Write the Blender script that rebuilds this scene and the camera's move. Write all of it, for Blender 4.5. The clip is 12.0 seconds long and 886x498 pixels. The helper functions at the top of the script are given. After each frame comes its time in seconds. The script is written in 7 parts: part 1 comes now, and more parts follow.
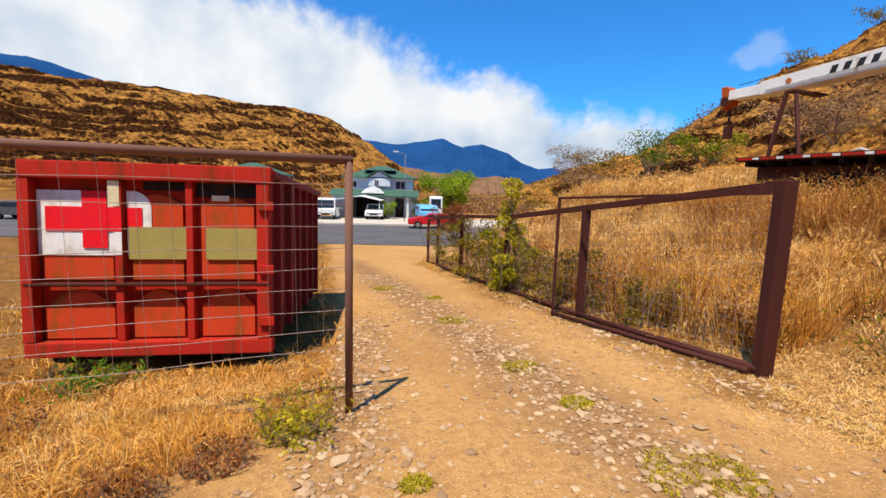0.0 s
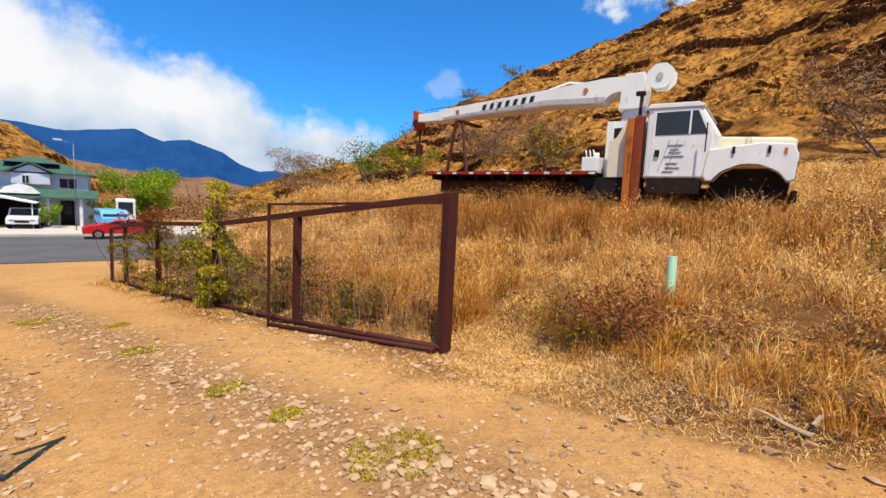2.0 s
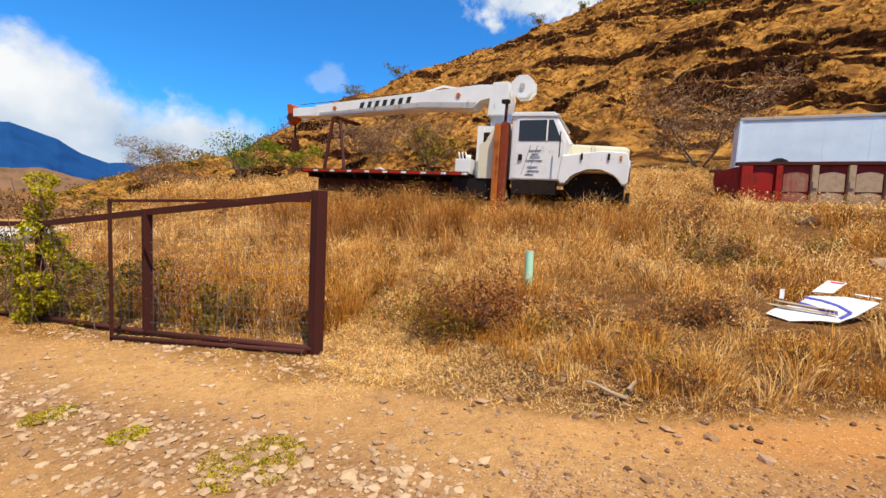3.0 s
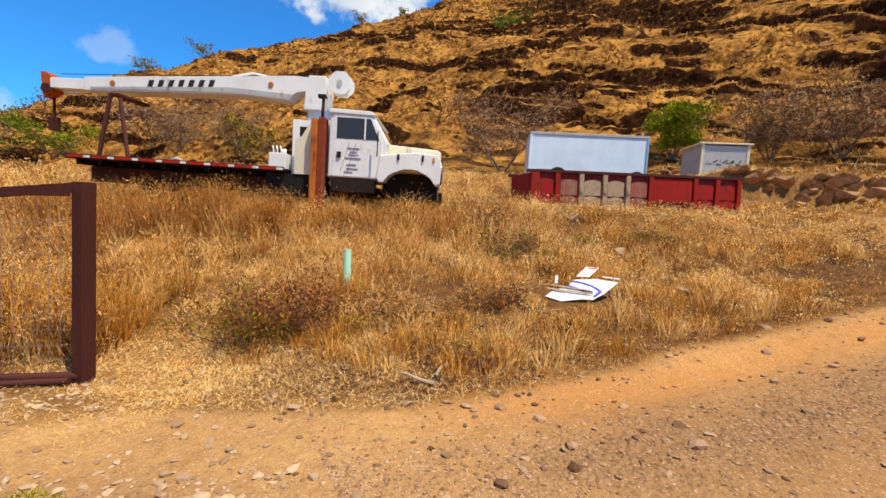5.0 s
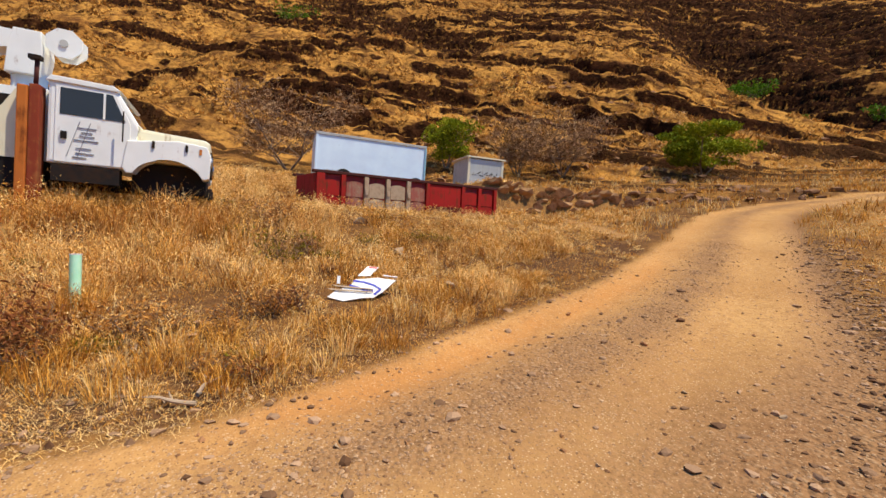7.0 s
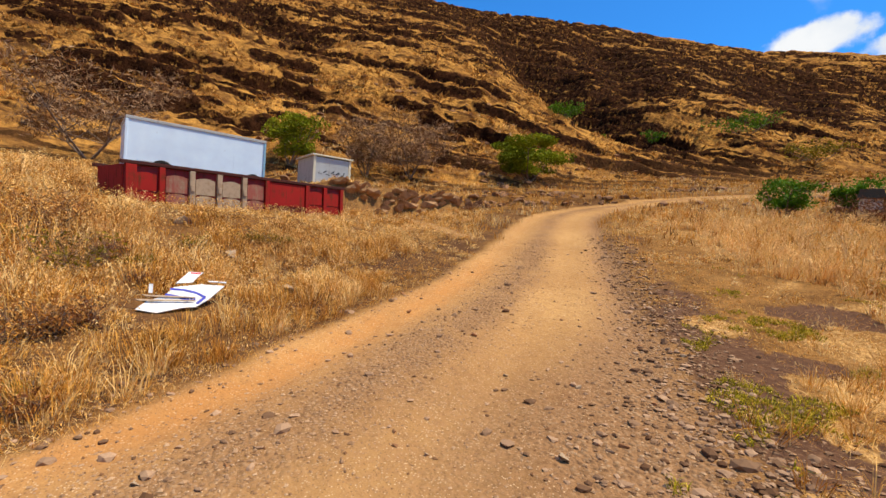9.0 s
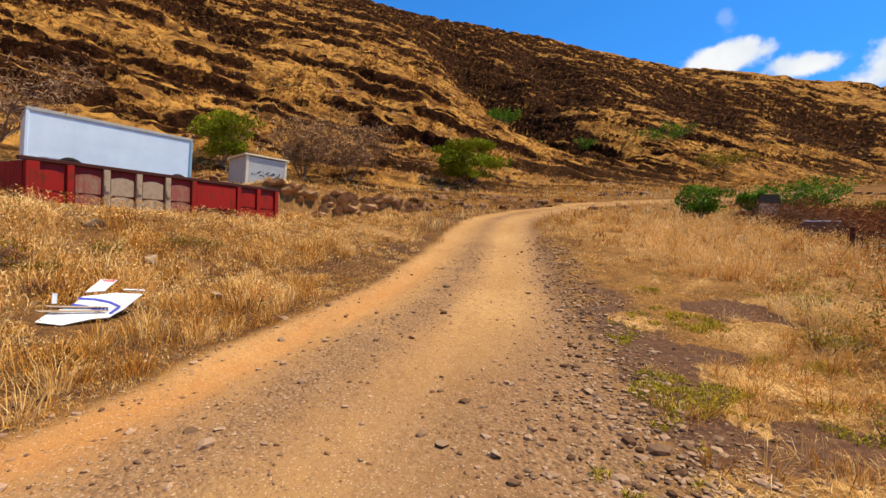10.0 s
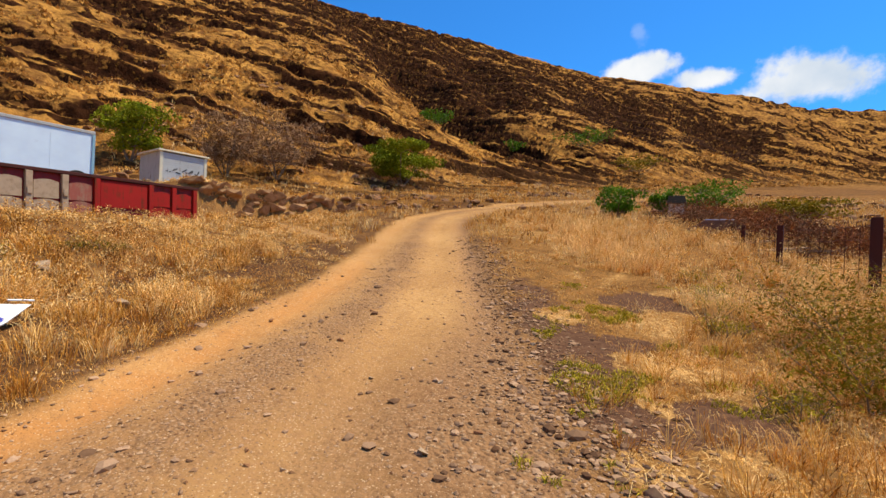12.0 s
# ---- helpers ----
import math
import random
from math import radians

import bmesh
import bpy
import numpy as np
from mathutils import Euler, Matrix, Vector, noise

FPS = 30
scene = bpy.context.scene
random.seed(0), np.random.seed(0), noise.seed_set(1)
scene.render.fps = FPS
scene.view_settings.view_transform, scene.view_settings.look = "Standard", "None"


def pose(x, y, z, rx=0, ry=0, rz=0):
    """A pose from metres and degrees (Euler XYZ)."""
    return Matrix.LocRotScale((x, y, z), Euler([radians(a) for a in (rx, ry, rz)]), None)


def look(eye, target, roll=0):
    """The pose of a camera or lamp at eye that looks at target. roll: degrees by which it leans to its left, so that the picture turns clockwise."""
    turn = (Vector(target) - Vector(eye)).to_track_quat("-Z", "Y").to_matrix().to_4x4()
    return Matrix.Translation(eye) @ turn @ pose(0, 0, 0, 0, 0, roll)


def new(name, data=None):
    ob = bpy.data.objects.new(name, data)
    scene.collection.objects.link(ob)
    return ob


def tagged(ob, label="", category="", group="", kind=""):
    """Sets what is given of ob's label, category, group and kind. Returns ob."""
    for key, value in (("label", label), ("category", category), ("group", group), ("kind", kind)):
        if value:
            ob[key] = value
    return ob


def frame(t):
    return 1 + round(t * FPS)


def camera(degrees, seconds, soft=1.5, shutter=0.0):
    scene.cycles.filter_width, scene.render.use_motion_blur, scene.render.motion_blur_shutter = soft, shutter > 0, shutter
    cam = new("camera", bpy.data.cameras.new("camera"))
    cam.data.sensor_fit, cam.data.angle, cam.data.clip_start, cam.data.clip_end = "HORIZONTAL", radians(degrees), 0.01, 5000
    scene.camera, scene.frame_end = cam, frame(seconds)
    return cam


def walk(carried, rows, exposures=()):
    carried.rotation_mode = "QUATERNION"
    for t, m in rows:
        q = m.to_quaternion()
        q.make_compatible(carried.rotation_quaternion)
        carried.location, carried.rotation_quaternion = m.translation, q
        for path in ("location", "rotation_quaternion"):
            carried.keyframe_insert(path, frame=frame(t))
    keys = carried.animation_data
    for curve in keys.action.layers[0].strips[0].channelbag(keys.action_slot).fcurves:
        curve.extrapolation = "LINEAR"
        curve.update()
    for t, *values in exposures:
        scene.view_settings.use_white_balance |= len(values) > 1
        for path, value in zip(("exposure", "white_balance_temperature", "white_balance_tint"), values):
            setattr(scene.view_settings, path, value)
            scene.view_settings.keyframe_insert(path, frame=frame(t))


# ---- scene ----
cam = camera(90.13, 12.0)
ROWS = [
    (0.0, 0.000, 0.000, 1.600, -2.18, -7.88, -1.62),
    (0.5, 0.030, 0.002, 1.597, -9.19, -7.63, -2.36),
    (1.0, 0.077, 0.013, 1.607, -18.01, -7.06, -2.72),
    (1.5, 0.137, 0.006, 1.612, -27.40, -6.29, -2.83),
    (2.0, 0.204, -0.062, 1.638, -36.58, -5.95, -2.75),
    (2.5, 0.264, -0.156, 1.646, -44.73, -5.75, -2.88),
    (3.0, 0.291, -0.252, 1.649, -51.07, -5.40, -3.14),
    (5.0, 0.343, -0.385, 1.667, -73.15, -4.41, -3.61),
    (5.5, 0.335, -0.421, 1.661, -80.06, -3.91, -3.76),
    (6.0, 0.339, -0.457, 1.662, -87.38, -3.47, -3.85),
    (6.5, 0.329, -0.495, 1.670, -94.05, -2.95, -4.01),
    (7.0, 0.323, -0.525, 1.668, -99.76, -2.37, -4.22),
    (7.5, 0.326, -0.558, 1.666, -104.86, -2.03, -4.22),
    (9.5, 0.265, -0.692, 1.677, -122.89, -0.54, -3.54),
    (10.0, 0.244, -0.711, 1.677, -126.42, -0.14, -3.33),
    (10.5, 0.215, -0.727, 1.681, -129.74, 0.09, -3.34),
    (11.0, 0.201, -0.738, 1.682, -132.82, 0.26, -3.31),
    (11.5, 0.202, -0.752, 1.681, -134.77, 0.34, -2.89),
    (12.0, 0.193, -0.760, 1.678, -134.82, 0.29, -2.55),
]
walk(cam, [(t, pose(x, y, z, 90 + pitch, roll, yaw)) for t, x, y, z, yaw, pitch, roll in ROWS], [(0.0, 0.36)])

# ---- sky, sun ----
SUN_TO = Vector((-0.40, -0.79, 2.02)).normalized()
world = bpy.data.worlds.new("world")
scene.world = world
world.use_nodes = True


class Nodes:
    """Short names for building node trees."""

    def __init__(self, tree):
        self.t = tree

    def add(self, kind, **props):
        n = self.t.nodes.new(kind)
        for k, v in props.items():
            setattr(n, k, v)
        return n

    def put(self, socket, v):
        if isinstance(v, bpy.types.NodeSocket):
            self.t.links.new(v, socket)
        elif isinstance(v, (tuple, list)) and len(v) == 3 and len(socket.default_value) == 4:
            socket.default_value = (*v, 1)
        else:
            socket.default_value = v

    def math(self, op, a, b=0.0, c=0.0, clamp=False):
        n = self.add("ShaderNodeMath", operation=op, use_clamp=clamp)
        for s, v in zip(n.inputs, (a, b, c)):
            self.put(s, v)
        return n.outputs[0]

    def dot(self, a, v):
        n = self.add("ShaderNodeVectorMath", operation="DOT_PRODUCT")
        self.put(n.inputs[0], a)
        n.inputs[1].default_value = v
        return n.outputs["Value"]

    def noise(self, vec, scale, detail=4.0, rough=0.55, distortion=0.0):
        n = self.add("ShaderNodeTexNoise")
        if vec is not None:
            self.put(n.inputs["Vector"], vec)
        for k, v in (("Scale", scale), ("Detail", detail), ("Roughness", rough), ("Distortion", distortion)):
            n.inputs[k].default_value = v
        return n.outputs[0]

    def ramp(self, v, lo, hi, to_lo=0.0, to_hi=1.0):
        n = self.add("ShaderNodeMapRange", interpolation_type="SMOOTHSTEP")
        for s, x in zip(n.inputs, (v, lo, hi, to_lo, to_hi)):
            self.put(s, x)
        return n.outputs[0]

    def mix(self, f, a, b, mode="MIX"):
        n = self.add("ShaderNodeMix", data_type="RGBA", blend_type=mode)
        self.put(n.inputs[0], f)
        self.put(n.inputs[6], a)
        self.put(n.inputs[7], b)
        return n.outputs[2]

    def attr(self, name):
        return self.add("ShaderNodeAttribute", attribute_name=name).outputs["Fac"]

    def scaled(self, vec, s):
        n = self.add("ShaderNodeMapping")
        self.put(n.inputs[0], vec)
        n.inputs["Scale"].default_value = s
        return n.outputs[0]


def toward(az, el):
    a, e = radians(az), radians(el)
    return Vector((math.sin(a) * math.cos(e), math.cos(a) * math.cos(e), math.sin(e)))


def build_sky():
    n = Nodes(world.node_tree)
    world.node_tree.nodes.clear()
    sky = n.add("ShaderNodeTexSky", sky_type="NISHITA", sun_disc=False)
    sky.sun_elevation = math.asin(SUN_TO.z)
    sky.sun_rotation = math.atan2(SUN_TO.x, SUN_TO.y)
    sky.altitude, sky.air_density, sky.dust_density, sky.ozone_density = 50.0, 1.0, 0.35, 3.0
    way = n.add("ShaderNodeTexCoord").outputs["Generated"]
    soft = n.noise(way, 5.5, 7.0, 0.56, 0.25)
    fine = n.noise(way, 16.0, 6.0, 0.6)
    wob = n.math("SUBTRACT", n.math("ADD", n.math("MULTIPLY", soft, 0.66), n.math("MULTIPLY", fine, 0.34)), 0.5)
    # the bank that lies on the mountains, under an edge that climbs to one side
    edge = toward(17, 9.2).cross(toward(-27.5, 20.8)).normalized()
    if edge.dot(toward(0, 0)) < 0:
        edge = -edge
    bank = n.ramp(n.math("ADD", n.dot(way, edge), n.math("MULTIPLY", wob, 0.34)), -0.045, 0.03)
    mask = bank
    for az, el, wide, high, lift, dense in ((63, 26.0, 0.20, 0.09, 1.15, 1.0), (157.2, 21.6, 0.080, 0.030, 1.0, 1.0),
                                     (165.5, 19.9, 0.070, 0.026, 0.95, 1.0), (174.5, 18.2, 0.125, 0.052, 1.08, 1.0), (157.7, 25.6, 0.035, 0.045, 0.65, 0.2), (35.3, 14.2, 0.060, 0.045, 0.85, 0.28), (20, 6.5, 0.17, 0.045, 0.75, 1.0)):
        c = toward(az, el)
        a = Vector((math.cos(radians(az)), -math.sin(radians(az)), 0))
        b = a.cross(c)
        p = n.math("POWER", n.math("MULTIPLY", n.dot(way, a), 1 / wide), 2.0)
        q = n.math("POWER", n.math("MULTIPLY", n.dot(way, b), 1 / high), 2.0)
        r = n.math("SUBTRACT", lift, n.math("SQRT", n.math("ADD", p, q)))
        r = n.math("ADD", r, n.math("MULTIPLY", wob, 3.8))
        r = n.math("MULTIPLY", n.ramp(r, 0.12, 0.55), n.math("GREATER_THAN", n.dot(way, c), 0.2))
        mask = n.math("MAXIMUM", mask, n.math("MULTIPLY", r, dense))
    # cloud bodies are white on top and grey-blue underneath
    body = n.noise(way, 9.0, 5.0, 0.5)
    low = n.ramp(n.add("ShaderNodeSeparateXYZ").outputs[2], 0.09, 0.17)
    sep = low.node.inputs[0].links[0].from_node
    n.put(sep.inputs[0], way)
    shade = n.math("ADD", n.math("MULTIPLY", low, 0.40), n.math("MULTIPLY_ADD", body, 1.7, -0.42), clamp=True)
    cloud = n.mix(shade, (4.3, 6.3, 8.8), (11.4, 11.6, 11.8))
    hue = n.mix(1.0, sky.outputs[0], (0.40, 1.46, 2.42), "MULTIPLY")
    out = n.add("ShaderNodeBackground")
    n.put(out.inputs[0], n.mix(mask, hue, cloud))
    out.inputs[1].default_value = 0.064
    n.t.links.new(out.outputs[0], n.add("ShaderNodeOutputWorld").inputs[0])


build_sky()
sun = new("sun", bpy.data.lights.new("sun", "SUN"))
sun.data.energy, sun.data.angle, sun.data.color = 5.0, radians(0.53), (1.0, 0.885, 0.69)
sun.matrix_world = look(SUN_TO * 60, (0, 0, 0))


# ---- materials ----
def material(name, rough=0.8, metal=0.0, spec=0.5):
    m = bpy.data.materials.new(name)
    m.use_nodes = True
    n = Nodes(m.node_tree)
    b = m.node_tree.nodes["Principled BSDF"]
    b.inputs["Roughness"].default_value = rough
    b.inputs["Metallic"].default_value = metal
    b.inputs["Specular IOR Level"].default_value = spec
    return m, n, b


def bump(n, b, height, strength=0.4, distance=0.02):
    k = n.add("ShaderNodeBump")
    k.inputs["Strength"].default_value, k.inputs["Distance"].default_value = strength, distance
    n.put(k.inputs["Height"], height)
    n.t.links.new(k.outputs[0], b.inputs["Normal"])


def plain(name, col, other=None, scale=6.0, rough=0.6, metal=0.0, grit=0.25, amount=0.6, fine=60.0, spec=0.4):
    """A worn surface: two tones in patches, fine grain and a little relief."""
    m, n, b = material(name, rough, metal, spec)
    where = n.add("ShaderNodeTexCoord").outputs["Object"]
    other = other or tuple(c * 0.7 for c in col)
    patch = n.ramp(n.noise(where, scale, 5.0, 0.6), 0.42, 0.68)
    grain = n.noise(where, fine, 3.0, 0.6)
    c = n.mix(n.math("MULTIPLY", patch, amount), col, other)
    c = n.mix(n.math("MULTIPLY", grain, grit), c, tuple(v * 0.55 for v in col))
    n.put(b.inputs["Base Color"], c)
    n.put(b.inputs["Roughness"], n.math("ADD", rough - 0.08, n.math("MULTIPLY", patch, 0.2), clamp=True))
    bump(n, b, grain, 0.25, 0.004)
    return m


def streaked(name, col, rust, amount=0.5, rough=0.5, scale=3.0, metal=0.0):
    """Painted steel with rust in patches and runs down the face."""
    m, n, b = material(name, rough, metal, 0.2)
    where = n.add("ShaderNodeTexCoord").outputs["Object"]
    runs = n.noise(n.scaled(where, (9, 9, 0.8)), 1.0, 5.0, 0.6)
    spots = n.noise(where, scale, 7.0, 0.65)
    k = n.ramp(n.math("ADD", n.math("MULTIPLY", runs, 0.5), n.math("MULTIPLY", spots, 0.5)), 0.62 - amount * 0.25, 0.74 - amount * 0.15)
    tone = n.mix(n.noise(where, 1.3, 3.0), tuple(c * 0.8 for c in col), tuple(min(1, c * 1.15) for c in col))
    c = n.mix(k, tone, n.mix(n.noise(where, 25.0, 4.0), rust, tuple(c * 0.45 for c in rust)))
    n.put(b.inputs["Base Color"], c)
    n.put(b.inputs["Roughness"], n.math("ADD", rough, n.math("MULTIPLY", k, 0.35), clamp=True))
    bump(n, b, n.math("ADD", spots, n.math("MULTIPLY", n.noise(where, 70.0, 3.0), 0.4)), 0.25, 0.006)
    return m


def tinted(name, stops, rough=0.75, sheen=0.0, through_light=0.0):
    """Plants: every blade or leaf takes its tone from the attribute 'tone'."""
    m, n, b = material(name, rough, 0.0, 0.06)
    r = n.add("ShaderNodeValToRGB")
    while len(r.color_ramp.elements) < len(stops):
        r.color_ramp.elements.new(0.5)
    for e, (p, c) in zip(r.color_ramp.elements, stops):
        e.position, e.color = p, (*c, 1)
    n.put(r.inputs[0], n.attr("tone"))
    n.put(b.inputs["Base Color"], r.outputs[0])
    if through_light:
        tr = n.add("ShaderNodeBsdfTranslucent")
        n.put(tr.inputs[0], r.outputs[0])
        mx = n.add("ShaderNodeMixShader")
        mx.inputs[0].default_value = through_light
        n.t.links.new(b.outputs[0], mx.inputs[1])
        n.t.links.new(tr.outputs[0], mx.inputs[2])
        n.t.links.new(mx.outputs[0], n.t.nodes["Material Output"].inputs[0])
    return m


def ground_material():
    m, n, b = material("earth", 1.0, 0.0, 0.02)
    p = n.add("ShaderNodeNewGeometry").outputs["Position"]
    big, mid, small, tiny = n.noise(p, 0.35, 4.0), n.noise(p, 2.2, 5.0, 0.6), n.noise(p, 14.0, 5.0, 0.6), n.noise(p, 75.0, 3.0, 0.6)
    # straw and litter
    straw = n.mix(n.ramp(mid, 0.35, 0.7), (0.258, 0.12, 0.0327), (0.134, 0.0583, 0.0172))
    straw = n.mix(n.ramp(small, 0.45, 0.72), straw, (0.067, 0.0301, 0.012))
    straw = n.mix(n.ramp(tiny, 0.5, 0.8), straw, (0.536, 0.301, 0.0989))
    straw = n.mix(n.math("MULTIPLY", n.attr("soil"), n.ramp(mid, 0.3, 0.6, 0.45, 1.0)), straw, n.mix(n.ramp(small, 0.3, 0.7), (0.0464, 0.0216, 0.0112), (0.144, 0.0677, 0.0292)))
    straw = n.mix(n.math("MULTIPLY", n.attr("mat"), n.math("MULTIPLY", n.ramp(small, 0.38, 0.56), n.ramp(mid, 0.38, 0.58))), straw, n.mix(n.ramp(tiny, 0.35, 0.65), (0.659, 0.395, 0.138), (0.309, 0.15, 0.0473)))
    # bare dirt
    dirt = n.mix(n.ramp(big, 0.35, 0.7), (0.515, 0.287, 0.101), (0.412, 0.214, 0.0722))
    dirt = n.mix(n.ramp(small, 0.4, 0.75, 0.0, 0.8), dirt, (0.34, 0.174, 0.0671))
    dirt = n.mix(n.ramp(n.noise(p, 5.5, 6.0, 0.7), 0.50, 0.70, 0.0, 0.55), dirt, (0.247, 0.122, 0.0473))
    dirt = n.mix(n.math("MULTIPLY", n.attr("strip"), 0.85), dirt, n.mix(n.ramp(small, 0.35, 0.65), (0.124, 0.0583, 0.0292), (0.268, 0.136, 0.0619)))
    dirt = n.mix(n.ramp(tiny, 0.55, 0.8), dirt, (0.546, 0.338, 0.163))
    dirt = n.mix(n.math("MULTIPLY", n.attr("orange"), n.ramp(mid, 0.3, 0.7, 0.35, 0.70)), dirt, (0.474, 0.193, 0.0499))
    turn = n.add("ShaderNodeMapping")
    n.put(turn.inputs[0], p)
    turn.inputs["Rotation"].default_value = (0, 0, radians(45))
    drag = n.noise(n.scaled(turn.outputs[0], (0.36, 2.44, 0.86)), 1.0, 5.0, 0.62)
    dirt = n.mix(n.math("MULTIPLY", n.ramp(drag, 0.48, 0.72), 0.22), dirt, (0.247, 0.124, 0.0482))
    fleck = n.add("ShaderNodeTexVoronoi")
    n.put(fleck.inputs["Vector"], p)
    fleck.inputs["Scale"].default_value = 62.0
    hue = n.add("ShaderNodeSeparateColor")
    n.put(hue.inputs[0], fleck.outputs["Color"])
    near = n.ramp(fleck.outputs["Distance"], 0.30, 0.42, 1.0, 0.0)
    dirt = n.mix(n.math("MULTIPLY", near, n.ramp(hue.outputs[0], 0.72, 0.80, 0.0, 0.75)), dirt, (0.62, 0.43, 0.24))
    dirt = n.mix(n.math("MULTIPLY", near, n.ramp(hue.outputs[1], 0.74, 0.82, 0.0, 0.75)), dirt, (0.17, 0.085, 0.038))
    vor = n.add("ShaderNodeTexVoronoi")
    n.put(vor.inputs["Vector"], p)
    vor.inputs["Scale"].default_value = 26.0
    grav = n.mix(n.ramp(vor.outputs["Color"], 0.2, 0.8), (0.14, 0.074, 0.036), (0.37, 0.225, 0.115))
    grav = n.mix(n.ramp(vor.outputs["Distance"], 0.25, 0.55), grav, (0.278, 0.146, 0.0645))
    gk = n.math("MULTIPLY", n.attr("gravel"), n.ramp(n.math("ADD", mid, n.math("MULTIPLY", small, 0.5)), 0.55, 0.85), clamp=True)
    dirt = n.mix(gk, dirt, grav)
    tar = n.mix(n.ramp(small, 0.35, 0.75), (0.0876, 0.0423, 0.0241), (0.165, 0.0827, 0.0413))
    tar = n.mix(n.ramp(tiny, 0.6, 0.8), tar, (0.247, 0.169, 0.112))
    c = n.mix(n.attr("dirt"), straw, dirt)
    c = n.mix(n.ramp(n.math("ADD", n.attr("tar"), n.math("MULTIPLY", n.math("SUBTRACT", n.noise(p, 1.1, 6.0, 0.65), 0.5), 1.3)), 0.38, 0.62), c, tar)
    # hillside: dry grass on the treads, bare lava rock on the risers
    strawy = n.noise(p, 0.16, 5.0, 0.6)
    tuft = n.noise(p, 1.1, 5.0, 0.65)
    slope = n.mix(n.ramp(strawy, 0.35, 0.7), (0.515, 0.249, 0.0516), (0.319, 0.141, 0.0292))
    slope = n.mix(n.ramp(tuft, 0.44, 0.66), slope, (0.139, 0.0564, 0.0163))
    slope = n.mix(n.ramp(n.noise(p, 0.30, 5.0, 0.68), 0.48, 0.64, 0.0, 0.75), slope, (0.118, 0.047, 0.0155))
    across = n.add("ShaderNodeSeparateXYZ")
    n.put(across.inputs[0], p)
    lain = n.add("ShaderNodeCombineXYZ")
    n.put(lain.inputs[0], n.math("MULTIPLY", across.outputs[0], 0.30))
    n.put(lain.inputs[1], n.math("MULTIPLY", across.outputs[1], 0.30))
    n.put(lain.inputs[2], n.math("MULTIPLY", n.attr("bed"), 1.3))
    layer = n.noise(lain.outputs[0], 1.0, 5.0, 0.62, 0.7)
    rock = n.mix(n.ramp(tuft, 0.35, 0.7), (0.0103, 0.00376, 0.00189), (0.0566, 0.0207, 0.00774))
    edge = n.math("ADD", n.math("MULTIPLY", n.math("SUBTRACT", n.noise(p, 0.42, 4.0, 0.6), 0.5), 0.5), n.math("MULTIPLY", n.math("SUBTRACT", n.noise(p, 0.9, 6.0, 0.72), 0.5), 2.1))
    slope = n.mix(n.math("MULTIPLY", n.ramp(layer, 0.53, 0.64), 0.75), slope, (0.0515, 0.0207, 0.00774))
    slope = n.mix(n.math("MULTIPLY", n.ramp(n.math("ADD", n.attr("rock"), edge), 0.34, 0.62), n.ramp(n.noise(p, 1.25, 5.0, 0.7), 0.36, 0.45, 0.50, 1.0)), slope, rock)
    c = n.mix(n.attr("hill"), c, slope)
    n.put(b.inputs["Base Color"], c)
    h = n.math("ADD", n.math("MULTIPLY", small, 1.0), n.math("MULTIPLY", tiny, 0.35))
    h = n.math("ADD", h, n.math("MULTIPLY", n.math("MULTIPLY", n.noise(p, 2.6, 6.0, 0.65), n.attr("hill")), 14.0))
    h = n.math("SUBTRACT", h, n.math("MULTIPLY", n.math("MULTIPLY", layer, n.attr("hill")), 26.0))
    h = n.math("ADD", h, n.math("MULTIPLY", n.math("MULTIPLY", gk, vor.outputs["Distance"]), -1.4))
    bump(n, b, h, 0.7, 0.03)
    return m


M_GROUND = ground_material()
M_ROCK = plain("lava_rock", (0.30, 0.155, 0.075), (0.10, 0.048, 0.024), 3.0, 0.95, grit=0.5, amount=0.9, fine=30.0, spec=0.1)
# the mountain's base colour carries the blue haze of distance
M_MOUNTAIN = plain("hazed_forest", (0.016, 0.070, 0.200), (0.010, 0.042, 0.125), 0.004, 1.0, fine=0.03, grit=0.6, spec=0.0)
M_MIDHILL = plain("far_scrub", (0.25, 0.135, 0.075), (0.085, 0.070, 0.03), 0.05, 1.0, fine=0.3, grit=0.6, amount=0.95, spec=0.0)


# ---- the lie of the land ----
def hashed(ix, iy, seed):
    h = (ix.astype(np.int64) * 374761393 + iy.astype(np.int64) * 668265263 + seed * 1442695041) & 0xFFFFFFFF
    h = ((h ^ (h >> 13)) * 1274126177) & 0xFFFFFFFF
    return ((h ^ (h >> 16)) & 0xFFFF) / 65535.0


def vnoise(x, y, seed=0):
    ix, iy = np.floor(x), np.floor(y)
    fx, fy = x - ix, y - iy
    fx, fy = fx * fx * (3 - 2 * fx), fy * fy * (3 - 2 * fy)
    a, b = hashed(ix, iy, seed), hashed(ix + 1, iy, seed)
    c, d = hashed(ix, iy + 1, seed), hashed(ix + 1, iy + 1, seed)
    return (a * (1 - fx) + b * fx) * (1 - fy) + (c * (1 - fx) + d * fx) * fy


def fbm(x, y, octaves=4, seed=0):
    s, k, t = 0.0, 1.0, 0.0
    for o in range(octaves):
        s, t = s + k * vnoise(x * 2 ** o, y * 2 ** o, seed + o), t + k
        k *= 0.5
    return s / t


def step(x, lo, hi):
    t = np.clip((x - lo) / (hi - lo), 0, 1)
    return t * t * (3 - 2 * t)


